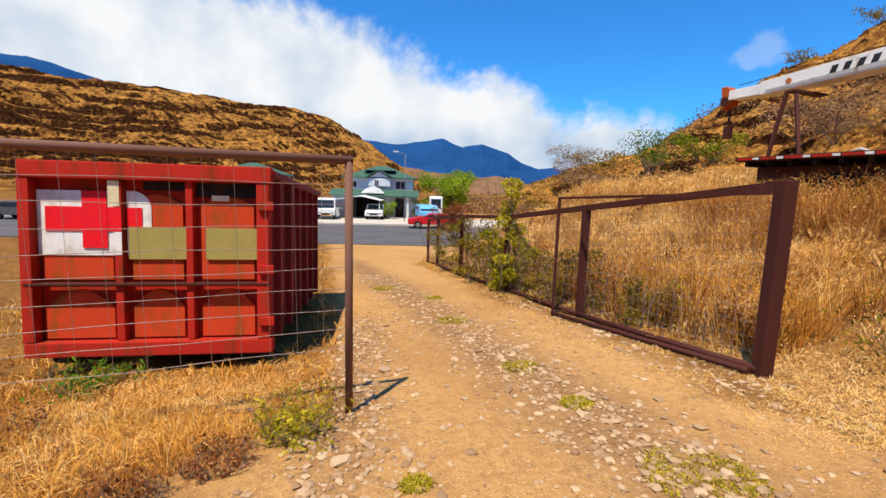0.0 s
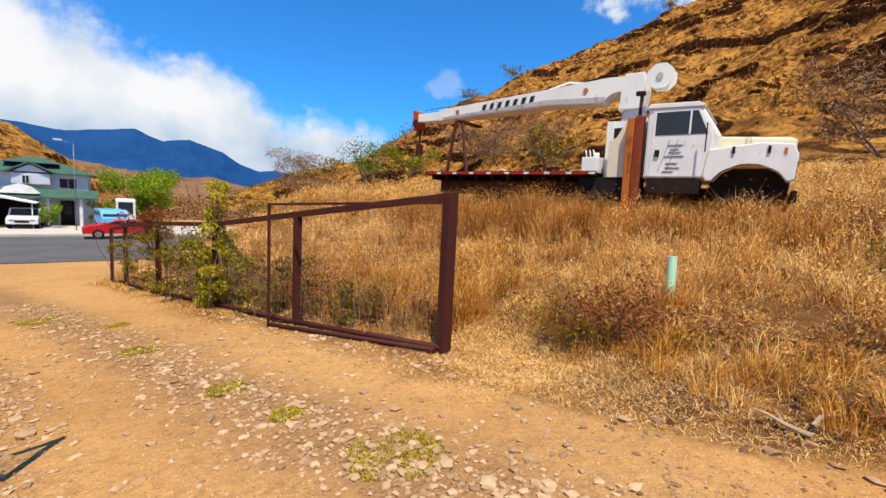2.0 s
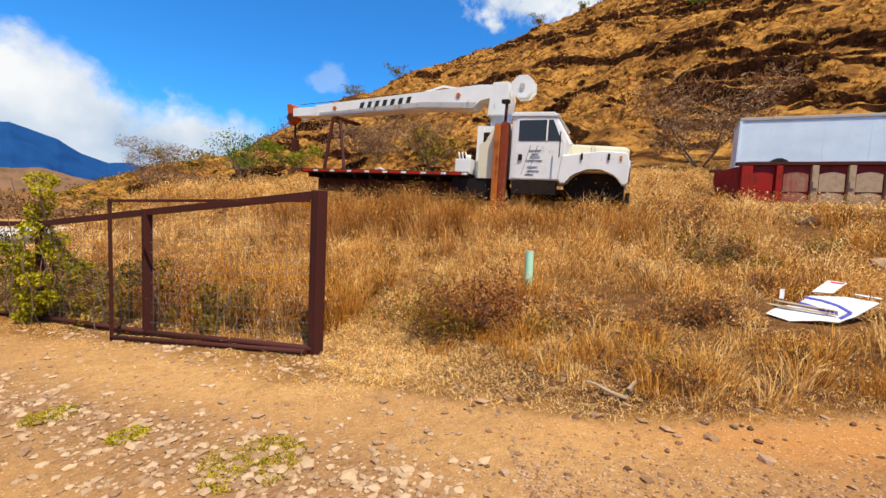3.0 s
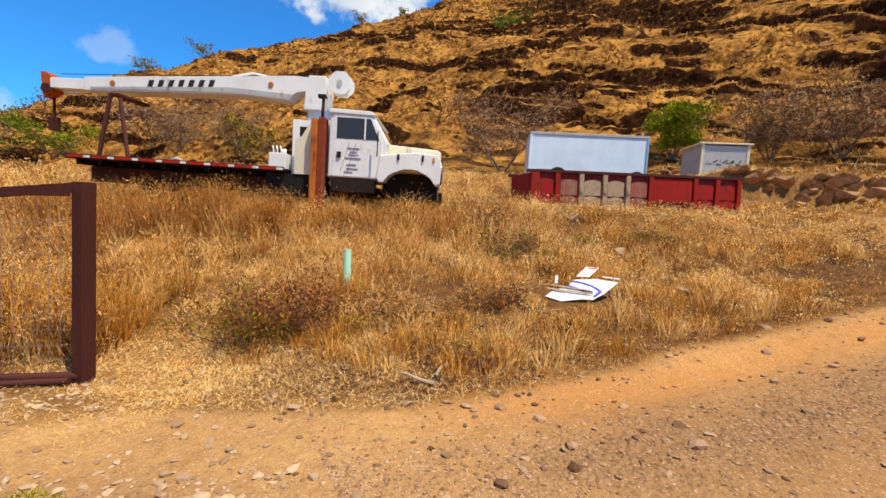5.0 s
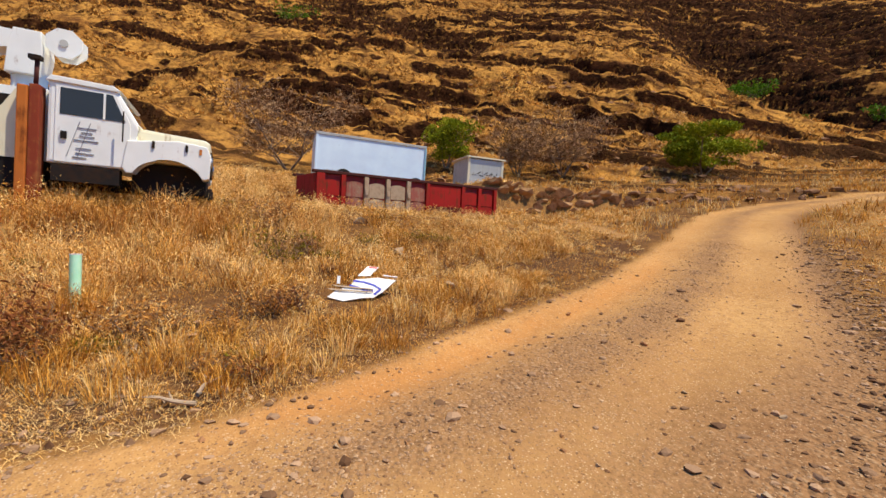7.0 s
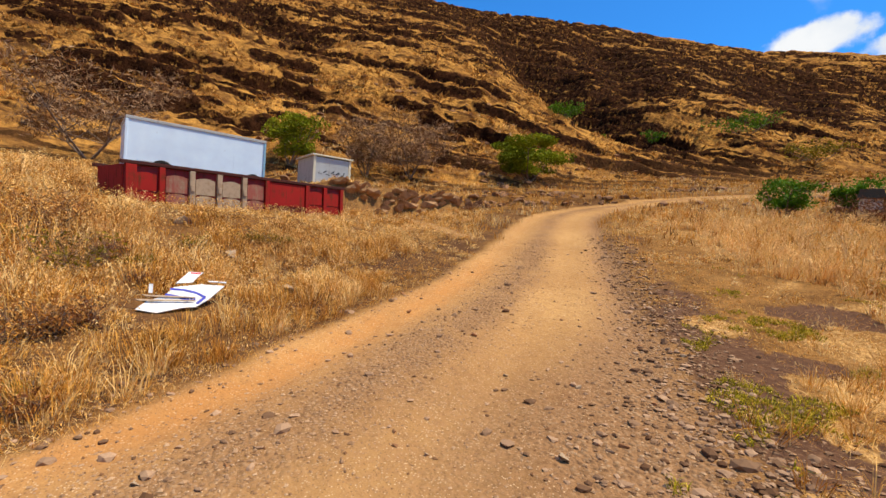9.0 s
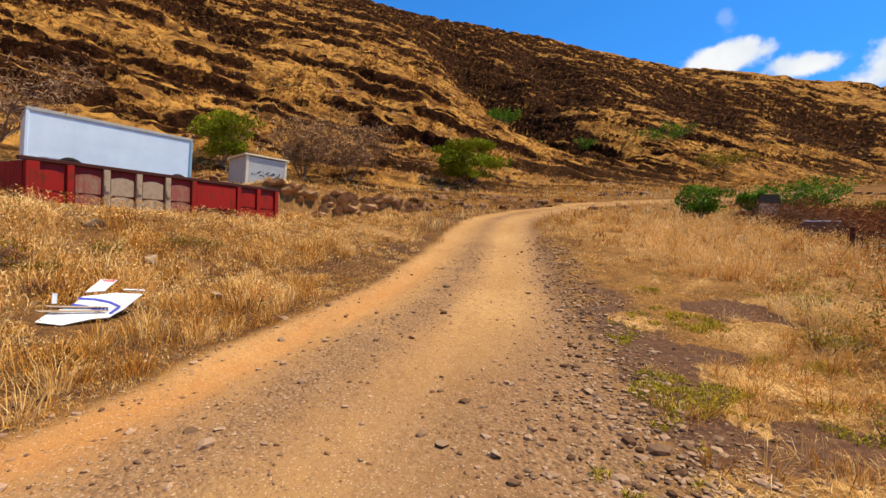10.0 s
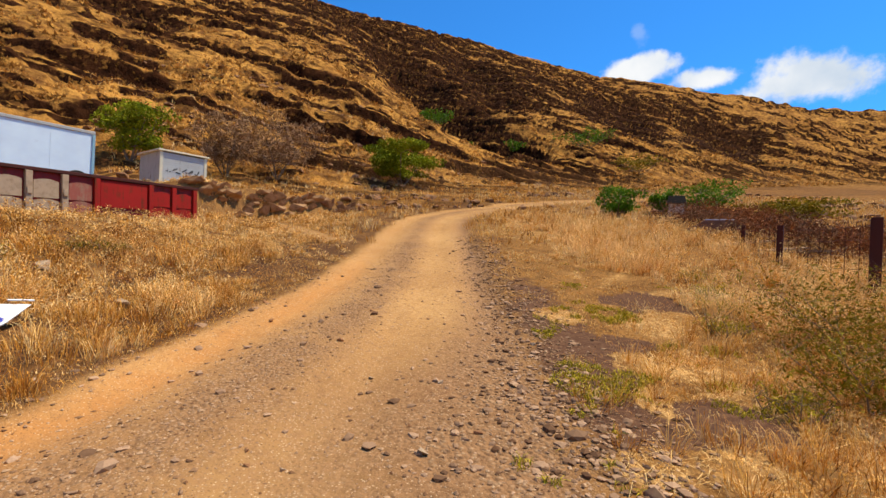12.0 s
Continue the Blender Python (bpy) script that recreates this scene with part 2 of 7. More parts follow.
def track(x, y):
    """Along and across the southern track; it bends off to the right far away."""
    u, v = (x - y) / 1.414, (x + y - 0.95) / 1.414
    return u, v + 0.045 * np.clip(u - 19, 0, 40) ** 2


def bank_line(u):
    return np.interp(u, (0, 1, 2, 3, 5, 6.5, 9, 16, 24), (3.6, 3.05, 2.5, 2.2, 2.05, 1.75, 1.42, 1.27, 1.25))


def middle_line(u):
    return np.interp(u, (1, 2.6, 3.9, 5.5, 7.4, 9, 30), (1.75, 1.2, 0.87, 0.55, 0.22, 0.08, -0.1))


def field_edge(x, y):
    """How far a place lies inside the dry field, from the road's edge."""
    u, v = track(x, y)
    south = v - bank_line(u)
    fence = 3.25 - 0.235 * (y - 4.0) + 0.5 * np.clip(y - 17, 0, 99)
    north = (x - fence) * 0.97
    k = step(y, -0.5, 4.5)
    return south * (1 - k) + north * k


RIDGES = [  # the crests of the hills: bearing, rise over the eye in degrees, distance
    [(15, 1.6, 95), (24, 4.3, 100), (28.5, 6.1, 105), (33, 8.2, 108), (41, 13.2, 112), (48.5, 16.3, 118), (56, 18.8, 125), (63.5, 21.4, 132),
     (75, 25.0, 142), (92, 27.6, 155), (110, 28.0, 168), (122, 26.9, 176), (133, 25.9, 186), (143, 23.9, 196), (153, 21.2, 210),
     (160, 19.8, 222), (167, 17.9, 236), (173.5, 15.6, 250), (180, 14.0, 265), (195, 10, 300), (215, 5, 340)],
    [(-75, 9.0, 190), (-55, 9.4, 185), (-36, 9.5, 180), (-30, 9.8, 178), (-23, 8.9, 178), (-17.4, 8.6, 180), (-13, 8.15, 182), (-9.8, 6.5, 186), (-7.8, 4.6, 190), (-5.8, 2.0, 194)],
]


def crest(az, el, d):
    a = radians(az)
    return np.array((d * math.sin(a), d * math.cos(a), 1.6 + d * math.tan(radians(el))))


RIDGES = [[crest(*p) for p in line] for line in RIDGES]


def ridge_height(x, y, line, slope):
    best = np.full(np.shape(x), -99.0)
    for p, q in zip(line, line[1:]):
        dx, dy = q[0] - p[0], q[1] - p[1]
        t = np.clip(((x - p[0]) * dx + (y - p[1]) * dy) / (dx * dx + dy * dy), 0, 1)
        d = np.hypot(x - p[0] - t * dx, y - p[1] - t * dy)
        best = np.maximum(best, p[2] + t * (q[2] - p[2]) - slope * np.sqrt(d * d + 9) + slope * 3)
    return best


def bedding(z, x, y):
    """The lava beds: level under the field, dipping ever more along the hill to the south."""
    s = -0.85 * y - 0.45 * (x - 55)
    dip = 0.03 * s + 0.22 * 9.0 * np.logaddexp(0, (s - 8) / 9.0) + 0.14 * 12.0 * np.logaddexp(0, (s - 55) / 12.0)
    return z + dip + 5.0 * fbm(x / 38, y / 38, 3, 11) + 2.2 * fbm(x / 9, y / 9, 3, 12)


def terrace(w, x, y, tall, lot, seed):
    """Ledges of layered lava: grassy treads and steep risers, broken here and there. Also how rocky it is."""
    f = w / tall
    n = np.floor(f)
    k = f - n
    rough = step(fbm(x / (4.2 * tall) + 7.37 * n, y / (4.2 * tall) + 3.1 * n, 4, seed) + 0.20 * lot, 0.50, 0.60)
    lip = 0.80 + 0.10 * (fbm(x / 1.6, y / 1.6, 2, seed + 5) - 0.5)
    riser = step(k, 0.46, lip)
    shift = (riser - k) * tall * (0.22 + 0.62 * rough)
    over = rough * tall * 0.22 * step(k, 0.50, lip) * (1 - step(k, lip, 1.0))
    return shift, rough * step(k, 0.42, 0.52) * (1 - step(k, lip - 0.07, lip + 0.02)), over


def ledge_face(x, y):
    """The raw earth face of the low bank beyond the red container."""
    e = x - 19.3 - 0.19 * (-5.2 - y)
    return np.exp(-((e - 0.1) / 0.55) ** 2) * step(-y, 2.0, 4.0) * (1 - step(-y, 17, 20))


def land(x, y, full=False):
    x, y = np.asarray(x, float), np.asarray(y, float)
    p = 0.0507 * x - 0.0771 * y
    base = -1.86 + 0.12 * np.logaddexp(0, (p + 1.86) / 0.12)
    base = np.minimum(base, 60)
    q = 0.55 * x - 0.835 * y
    base = base + 0.085 * 2.0 * np.logaddexp(0, (q - 6.0) / 2.0)
    d = field_edge(x, y)
    far = np.hypot(x, y)
    up = 1.6 + 0.135 * (x - 8.9) + 0.02 * (y - 2.3)
    up = up - 0.17 * step(x, 12, 15.5) * (1 - step(y, 0, 3))
    up = np.where(x > 26, up - 0.06 * (x - 26), up)
    ledge = step(x - 19.3 - 0.19 * (-5.2 - y), -0.2 + 0.5 * (fbm(y / 1.3, x * 0, 3, 35) - 0.5), 0.4 + 0.5 * (fbm(y / 1.3, x * 0, 3, 35) - 0.5)) * step(-y, 3.6, 6.2) * (1.32 - 0.25 * step(-y, 12, 17)) * (1 - 0.30 * step(x, 20.6, 25.0))
    s = np.clip(d / 5.4, 0, 1) ** 1.3
    s = s * (1 - step(y, 19, 27)) * (1 - 0.0 * far)
    z = base + np.maximum(up + ledge - base, 0) * s
    # small swells, ruts and tussocks
    dirt = road_mask(x, y)
    z = z + 0.05 * (fbm(x / 2.3, y / 2.3, 3, 3) - 0.5) + (0.10 * (fbm(x / 0.7, y / 0.7, 3, 4) - 0.5) * np.clip(d, 0, 1))
    z = z + 0.022 * (fbm(x / 0.22, y / 0.22, 3, 5) - 0.5)
    u, v = track(x, y)
    mid = middle_line(u)
    for c, w in (((mid - 1.55) / 2, 0.36), ((mid + bank_line(u)) / 2 + 0.05, 0.26)):
        z = z - 0.055 * np.exp(-((v - c) / w) ** 2) * step(u, 1.8, 4.5)
    z = z - 0.10 * np.exp(-((v + 1.75) / 0.3) ** 2) * step(u, 4.0, 8.0)
    z = z + 0.03 * (fbm(x / 0.5, y / 0.5, 3, 6) - 0.5) * step(np.abs(v - mid), 0.9, 0.2)
    z = np.where(y > 24, np.minimum(z, z * 0 - 1.84 + 0.06 * np.clip(x - 3, 0, 40)), z)
    if not full and np.max(far) < 28:
        return z
    hill = np.full(x.shape, -99.0)
    for line, slope in zip(RIDGES, (0.66, 0.75)):
        hill = np.maximum(hill, ridge_height(x, y, line, slope))
    k = step(hill - z, -12, 7)
    lump = 3.5 * (fbm(x / 32, y / 32, 4, 21) - 0.5) + 1.5 * (fbm(x / 4.5, y / 4.5, 3, 22) - 0.5) + 0.8 * (fbm(x / 1.3, y / 1.3, 2, 23) - 0.5)
    # gullies with bare rock walls
    gully, bare = 0.0, 0.0
    for ax, ay, bx, by, deep, wide in ((130, -85, 38, -59, 12.0, 10.0), (125, -125, 58, -78, 5.0, 8.0), (70, -160, 44, -95, 4.0, 10.0), (140, 30, 70, -20, 3.0, 7.0), (46, -190, 28, -118, 4.0, 9.0)):
        t = np.clip(((x - ax) * (bx - ax) + (y - ay) * (by - ay)) / ((bx - ax) ** 2 + (by - ay) ** 2), 0, 1)
        e = np.hypot(x - ax - t * (bx - ax), y - ay - t * (by - ay)) + 7 * (fbm(x / 15, y / 15, 3, 25) - 0.5)
        cut = np.exp(-(e / wide) ** 2) * step(t, 0.12, 0.42) * (1 - step(t, 0.86, 1.0))
        gully, bare = gully + deep * cut, np.maximum(bare, step(cut ** 0.75, 0.30, 0.70) * deep / 4.0)
    w = bedding(hill - gully, x, y)
    stony = np.maximum(step(-y, 20, 110), 0.9 * step(-x, 0, 40))
    high = step(hill, 34, 58) * step(-y, 15, 55) * (far < 190)
    lot = 2.6 * (fbm(w / 5.5, 0.02 * x + 0.02 * y, 3, 28) - 0.57) + 0.60 * stony + 0.7 * high + 0.8 * np.clip(bare, 0, 1)
    shift, rock, over = terrace(w, x, y, 2.6, lot, 13)
    shift2, rock2, over2 = terrace(w + 1.1, x + 71, y - 33, 1.15, 0.8 * lot, 17)
    shift3, rock3, over3 = terrace(w + 2.0, x - 40, y + 15, 3.8, lot, 19)
    q = step(far, 95, 165) * (1 - step(-x, 10, 50))
    shift, rock, over = shift + q * (shift3 - shift), np.maximum(rock * (1 - 0.7 * q), rock3 * q), over + q * (over3 - over)
    hz = hill + (shift + (0.75 - 0.75 * q) * shift2 + lump - gully) * k
    rock2 = rock2 * (1 - q)
    rock = np.maximum(rock, np.clip(bare, 0, 1) * (1 - step(w / 3.8 - np.floor(w / 3.8), 0.8, 0.86) * step(fbm(x / 7, y / 7, 2, 26), 0.4, 0.5)))
    soft = np.maximum(z, hz) + 1.2 * np.exp(-np.abs(z - hz) / 3.0) * (far > 30)
    return (soft, k, np.clip(np.maximum(rock, 0.9 * rock2) + (0.19 * stony + 0.14 * high) * step(k, 0.7, 1.0) + 0.16 * step(-x, 0, 40), 0, 1), d, (over + over2) * k, w) if full else soft


def road_mask(x, y):
    u, v = track(x, y)
    w = 0.35 * (fbm(x / 1.1, y / 1.1, 3, 31) - 0.5)
    south = (1 - step(v + w, bank_line(u) - 0.22, bank_line(u) + 0.05)) * step(v + w, -2.3, -1.7) * step(u, -4, -2)
    south = south * (1 - step(u, 44, 47))
    left = -0.35 - 0.225 * (y - 2.4)
    w = 0.5 * (fbm(x / 1.2, y / 1.2, 2, 32) - 0.5)
    north = step(x - left + w, -0.25, 0.3) * (1 - step(field_edge(x, y) + 1.4 * w, -0.95, -0.20)) * step(y, -1, 1) * (1 - step(y, 60, 61))
    lot = (1 - step(np.hypot(x + 0.5, y + 0.5) + w, 2.4, 3.2))
    side = (1 - step(np.abs(y + 8.2 + 0.10 * (x - 14)), 0.25, 0.6)) * step(x, 11, 12.5) * (1 - step(x, 17, 19))
    return np.maximum(np.maximum(south, north), np.maximum(lot, side * 0.6))


def z_at(x, y):
    return float(land(np.array([x]), np.array([y]))[0])


def z_at_far(x, y):
    return float(land(np.array([x]), np.array([y]), True)[0][0])


def mesh_object(name, verts, faces, mat, attrs=None, smooth=True):
    """A mesh from arrays; faces all have as many corners as the array is wide."""
    verts, faces = np.asarray(verts, np.float32), np.asarray(faces, np.int32)
    me = bpy.data.meshes.new(name)
    me.vertices.add(len(verts))
    me.vertices.foreach_set("co", verts.ravel())
    w = faces.shape[1]
    me.loops.add(faces.size)
    me.loops.foreach_set("vertex_index", faces.ravel())
    me.polygons.add(len(faces))
    me.polygons.foreach_set("loop_start", np.arange(0, faces.size, w, dtype=np.int32))
    me.polygons.foreach_set("use_smooth", np.full(len(faces), smooth))
    for k, v in (attrs or {}).items():
        me.attributes.new(k, "FLOAT", "POINT").data.foreach_set("value", np.asarray(v, np.float32))
    me.materials.append(mat)
    me.update(calc_edges=True)
    me.validate()
    return new(name, me)


def bare_patch(x, y):
    """Where dark broken asphalt shows between the straw."""
    k = 0.0
    for a, b, r in ((2.17, -4.78, 0.42), (2.64, -5.6, 0.35), (2.3, -5.96, 0.35), (1.02, -4.74, 0.45), (2.82, -8.07, 0.55), (3.3, -7.7, 0.3)):
        k = np.maximum(k, step(np.exp(-((x - a) ** 2 + (y - b) ** 2) / r ** 2) + 0.8 * (fbm(x / 0.3, y / 0.3, 3, 68) - 0.5), 0.35, 0.55))
    return k


def straw_mats(x, y):
    """Where flattened straw lies over the old asphalt."""
    v = -(x + y - 0.95) / 1.414
    mats = step(v, 3.3, 3.9) * (1 - step(v, 5.0, 7.0)) * (y < -1) * step(fbm(x / 0.8, y / 0.8, 5, 65) + 0.03 * (v - 3.2), 0.52, 0.60)
    for a, b, r in ((1.4, -4.75, 0.38), (1.73, -5.5, 0.55), (2.1, -4.55, 0.24), (3.45, -6.4, 0.35), (1.0, -5.1, 0.5), (2.2, -6.9, 0.6), (1.25, -3.65, 0.30), (0.75, -4.1, 0.35)):
        mats = np.maximum(mats, step(np.exp(-((x - a) ** 2 + (y - b) ** 2) / r ** 2) + 0.9 * (fbm(x / 0.35, y / 0.35, 3, 66) - 0.5), 0.42, 0.6))
    return mats * (1 - bare_patch(x, y))


def ground_grid(az, r, cx, cy, closed):
    """Places, height and cover of a polar stretch of land, with its faces."""
    x, y = cx + r[:, None] * np.sin(az), cy + r[:, None] * np.cos(az)
    z, hill, rock, d, over, bed = land(x, y, True)
    z = np.where(r[:, None] > 330, np.minimum(z, 3.0), z)
    dirt = road_mask(x, y)
    u, v = track(x, y)
    run, mid, bank = step(u, 0.8, 3.2), middle_line(u), bank_line(u)
    orange = np.exp(-((v - (mid + 0.62 * (bank - mid))) / 0.40) ** 2) * run * (1 - 0.8 * step(u, 7, 15)) * dirt
    centre = np.exp(-((v - mid + 0.1) / (0.50 - 0.15 * step(u, 6, 8))) ** 2) * run
    edge = np.exp(-((v + 1.95 - 0.15 * (1 - step(u, 5, 8))) / (0.50 + 0.16 * (1 - step(u, 5, 8)))) ** 2) * run
    gravel = 0.9 * centre + edge
    line = x - (2.35 - 0.29 * y)
    gate = np.exp(-(line / 0.5) ** 2) * (1 - step(y, 16, 22)) * step(y, 0, 2)
    strip = np.clip(0.60 * centre + edge + 1.0 * np.exp(-(np.hypot(x - 2.15, y + 3.2) / 1.45) ** 2) + 0.55 * gate, 0, 1)
    gravel = gravel + 0.9 * gate
    gravel = gravel + 0.9 * np.exp(-((x + 0.55 + 0.1 * (y - 3)) / 0.35) ** 2) * step(y, 1.5, 3) * (1 - step(y, 6, 8))
    gravel = gravel + 0.6 * np.exp(-(np.hypot(x - 2.0, y + 2.8) / 1.2) ** 2)
    tar = np.exp(-((v + 2.55) / 0.62) ** 2) * step(u, 3.0, 3.8) * (1 - 0.5 * step(u, 7, 10))
    tar = np.maximum(tar, np.exp(-((u - 7.6) / 1.0) ** 2 - ((v + 4.1) / 0.40) ** 2))
    tar = 0.80 * np.maximum(tar, np.exp(-((u - 3.75) / 0.35) ** 2 - ((v + 3.0) / 0.7) ** 2)) * (1 - straw_mats(x, y))
    tar = np.maximum(tar, 0.9 * bare_patch(x, y))
    soil = step(d, -0.15, 0.15) * (1 - 0.5 * step(d, 1.6, 3.2)) * (1 - step(y, 2.0, 3.6)) * (1 - dirt)
    dirt = np.maximum(dirt, 0.30 * ledge_face(x, y))
    soil = np.maximum(soil, 0.6 * ledge_face(x, y))
    mat = straw_mats(x, y) + np.exp(-(np.hypot(x - 3.75, (y - 3.3) * 0.5) / 0.55) ** 2) + np.exp(-(np.hypot(x + 1.9, y - 3.8) / 0.9) ** 2)
    # the rims of the ledges hang over their foot
    over = np.where(r[:, None] > 40, over, 0.0)
    x, y = x - over * np.sin(az), y - over * np.cos(az)
    n, m = len(az), len(r)
    i, j = np.meshgrid(np.arange(m - 1), np.arange(n if closed else n - 1), indexing="ij")
    k = (j + 1) % n
    faces = np.stack([i * n + j, i * n + k, (i + 1) * n + k, (i + 1) * n + j], -1).reshape(-1, 4)[:, ::-1]
    return [x, y, z], faces, dict(dirt=dirt, orange=orange, gravel=np.clip(gravel, 0, 1), strip=strip, mat=np.clip(mat, 0, 1), tar=tar, soil=soil, hill=hill, rock=rock, bed=bed)


def build_ground():
    cx, cy = 0.15, -0.35
    near = np.concatenate([np.arange(-62, 194, 0.54), np.arange(194, 298, 4.0)])
    # the hillside behind is cut finer than the land in front of it
    parts = [np.linspace(a, b, 2 if 20 < a < 186 else 1, endpoint=False) for a, b in zip(near, np.append(near[1:], 298))]
    fine = np.concatenate(parts)
    r0 = [0.004, 0.1, 0.2, 0.28, 0.35]
    while r0[-1] < 30:
        r0.append(r0[-1] * (1.022 if r0[-1] < 16 else 1.0125))
    r1 = [r0[-1]]
    while r1[-1] < 285:
        r1.append(r1[-1] * (1.0062 if r1[-1] < 150 else 1.0075))
    while r1[-1] < 4200:
        r1.append(r1[-1] * 1.15)
    a, fa, ca = ground_grid(np.radians(near), np.array(r0), cx, cy, True)
    b, fb, cb = ground_grid(np.radians(fine), np.array(r1), cx, cy, True)
    # the first ring of the far part lies on the edges of the last ring of the near part
    at = np.concatenate([[0], np.cumsum([len(p) for p in parts])[:-1]])
    for k in range(3):
        b[k][0] = np.interp(np.arange(len(fine)), np.append(at, len(fine)), np.append(a[k][-1], a[k][-1][0]))
    verts = np.vstack([np.stack(q, -1).reshape(-1, 3) for q in (a, b)])
    faces = np.vstack([fa, fb + a[0].size])
    cover = {k: np.concatenate([ca[k].ravel(), cb[k].ravel()]) for k in ca}
    ob = mesh_object("ground", verts, faces, M_GROUND, cover)
    return tagged(ob, "dry grassy ground with a dirt track and rocky hillside", "ground", kind="structure")


build_ground()


def far_range(name, line, depth, mat, rough, label, foot=-3.0, seed=40):
    """A far range of mountains: a crest line with ribbed flanks on both sides."""
    pts = [np.array(crest(*p)) for p in line]
    cols = []
    for p, q in zip(pts, pts[1:]):
        for t in np.linspace(0, 1, 24, endpoint=False):
            cols.append(p * (1 - t) + q * t)
    cols = np.array(cols + [pts[-1]])
    s = np.cumsum(np.append(0, np.linalg.norm(np.diff(cols[:, :2], axis=0), axis=1)))
    out = cols[:, :2] / np.linalg.norm(cols[:, :2], axis=1)[:, None]
    rows, grid = 26, []
    for k in range(-rows, rows // 2):
        f = abs(k) / rows
        rib = fbm(s / (depth * 0.16), np.full_like(s, k * 0.25), 4, seed) - 0.5
        z = foot + (cols[:, 2] - foot) * (1 - f) ** 1.1 + rib * rough * min(1, 4 * f + 0.30)
        grid.append(np.column_stack([cols[:, :2] + out * (depth * k / rows), z]))
    m = len(cols)
    i, j = np.meshgrid(np.arange(len(grid) - 1), np.arange(m - 1), indexing="ij")
    faces = np.stack([i * m + j, i * m + j + 1, (i + 1) * m + j + 1, (i + 1) * m + j], -1).reshape(-1, 4)
    return tagged(mesh_object(name, np.vstack(grid), faces, mat), label, "mountain", kind="structure")


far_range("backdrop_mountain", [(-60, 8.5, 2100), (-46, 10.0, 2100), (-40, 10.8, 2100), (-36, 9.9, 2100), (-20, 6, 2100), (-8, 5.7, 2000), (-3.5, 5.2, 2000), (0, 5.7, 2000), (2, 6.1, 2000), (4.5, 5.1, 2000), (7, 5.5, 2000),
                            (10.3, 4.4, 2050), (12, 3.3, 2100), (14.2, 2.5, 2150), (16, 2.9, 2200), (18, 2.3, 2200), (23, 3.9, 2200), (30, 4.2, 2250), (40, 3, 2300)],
          900, M_MOUNTAIN, 55, "forested mountain range with blue haze in its colour, under the clouds")
far_range("backdrop_hill", [(-12, 1.0, 420), (-6.5, 2.6, 420), (-3.5, 2.5, 420), (-1, 2.3, 430), (2, 1.8, 440), (5, 1.3, 450), (9, 1.5, 430), (13, 0.8, 420), (17, 2.0, 400), (21, 2.6, 380), (26, 2.8, 360), (32, 2.0, 350)],
          150, M_MIDHILL, 14, "low brown scrubby hills below the mountains", foot=-4.0, seed=60)


# ---- building blocks ----
def part(name, bm, mat, parent=None, label="", smooth=False):
    me = bpy.data.meshes.new(name)
    bmesh.ops.recalc_face_normals(bm, faces=bm.faces)
    bm.to_mesh(me)
    bm.free()
    me.materials.append(mat)
    if smooth:
        me.polygons.foreach_set("use_smooth", np.full(len(me.polygons), True))
    ob = new(name, me)
    ob.parent = parent
    if label:
        tagged(ob, label)
    return ob


def thing(name, m, label, category, group=""):
    ob = new(name)
    ob.empty_display_size = 0.2
    ob.matrix_basis = m
    return tagged(ob, label, category, group)


def block(bm, x0, x1, y0, y1, z0, z1, bevel=0.0, top=None):
    """A box; top: how far the upper face draws in at (x0, x1, y0, y1)."""
    a = top or (0, 0, 0, 0)
    co = [(x0, y0, z0), (x1, y0, z0), (x1, y1, z0), (x0, y1, z0), (x0 + a[0], y0 + a[2], z1), (x1 - a[1], y0 + a[2], z1), (x1 - a[1], y1 - a[3], z1), (x0 + a[0], y1 - a[3], z1)]
    v = [bm.verts.new(c) for c in co]
    f = [bm.faces.new([v[i] for i in q]) for q in ((3, 2, 1, 0), (4, 5, 6, 7), (0, 1, 5, 4), (1, 2, 6, 5), (2, 3, 7, 6), (3, 0, 4, 7))]
    if bevel:
        e = list({e for q in f for e in q.edges})
        bmesh.ops.bevel(bm, geom=e, offset=bevel, segments=2, affect="EDGES", profile=0.6)
    return bm


def boxed(*a, **k):
    return block(bmesh.new(), *a, **k)


def tube(bm, p, q, r0, r1=None, n=10, caps=True):
    """A round bar from p to q."""
    p, q = Vector(p), Vector(q)
    r1 = r0 if r1 is None else r1
    m = (q - p).to_track_quat("Z", "Y").to_matrix()
    rings = []
    for c, r in ((p, r0), (q, r1)):
        rings.append([bm.verts.new(c + m @ Vector((r * math.cos(t), r * math.sin(t), 0))) for t in (2 * math.pi * i / n for i in range(n))])
    for i in range(n):
        f = bm.faces.new((rings[0][i], rings[0][(i + 1) % n], rings[1][(i + 1) % n], rings[1][i]))
        f.smooth = n > 6
    if caps:
        bm.faces.new(rings[0][::-1])
        bm.faces.new(rings[1])
    return bm


def bar(bm, p, q, w, h):
    """A square bar from p to q, w wide and h high."""
    p, q = Vector(p), Vector(q)
    d = (q - p).normalized()
    side = d.cross(Vector((0, 0, 1)))
    side = side.normalized() if side.length > 0.05 else Vector((1, 0, 0))
    up = side.cross(d).normalized()
    v = [[bm.verts.new(c + side * a * w / 2 + up * b * h / 2) for a, b in ((-1, -1), (1, -1), (1, 1), (-1, 1))] for c in (p, q)]
    for i in range(4):
        bm.faces.new((v[0][i], v[0][(i + 1) % 4], v[1][(i + 1) % 4], v[1][i]))
    bm.faces.new(v[0][::-1])
    bm.faces.new(v[1])
    return bm


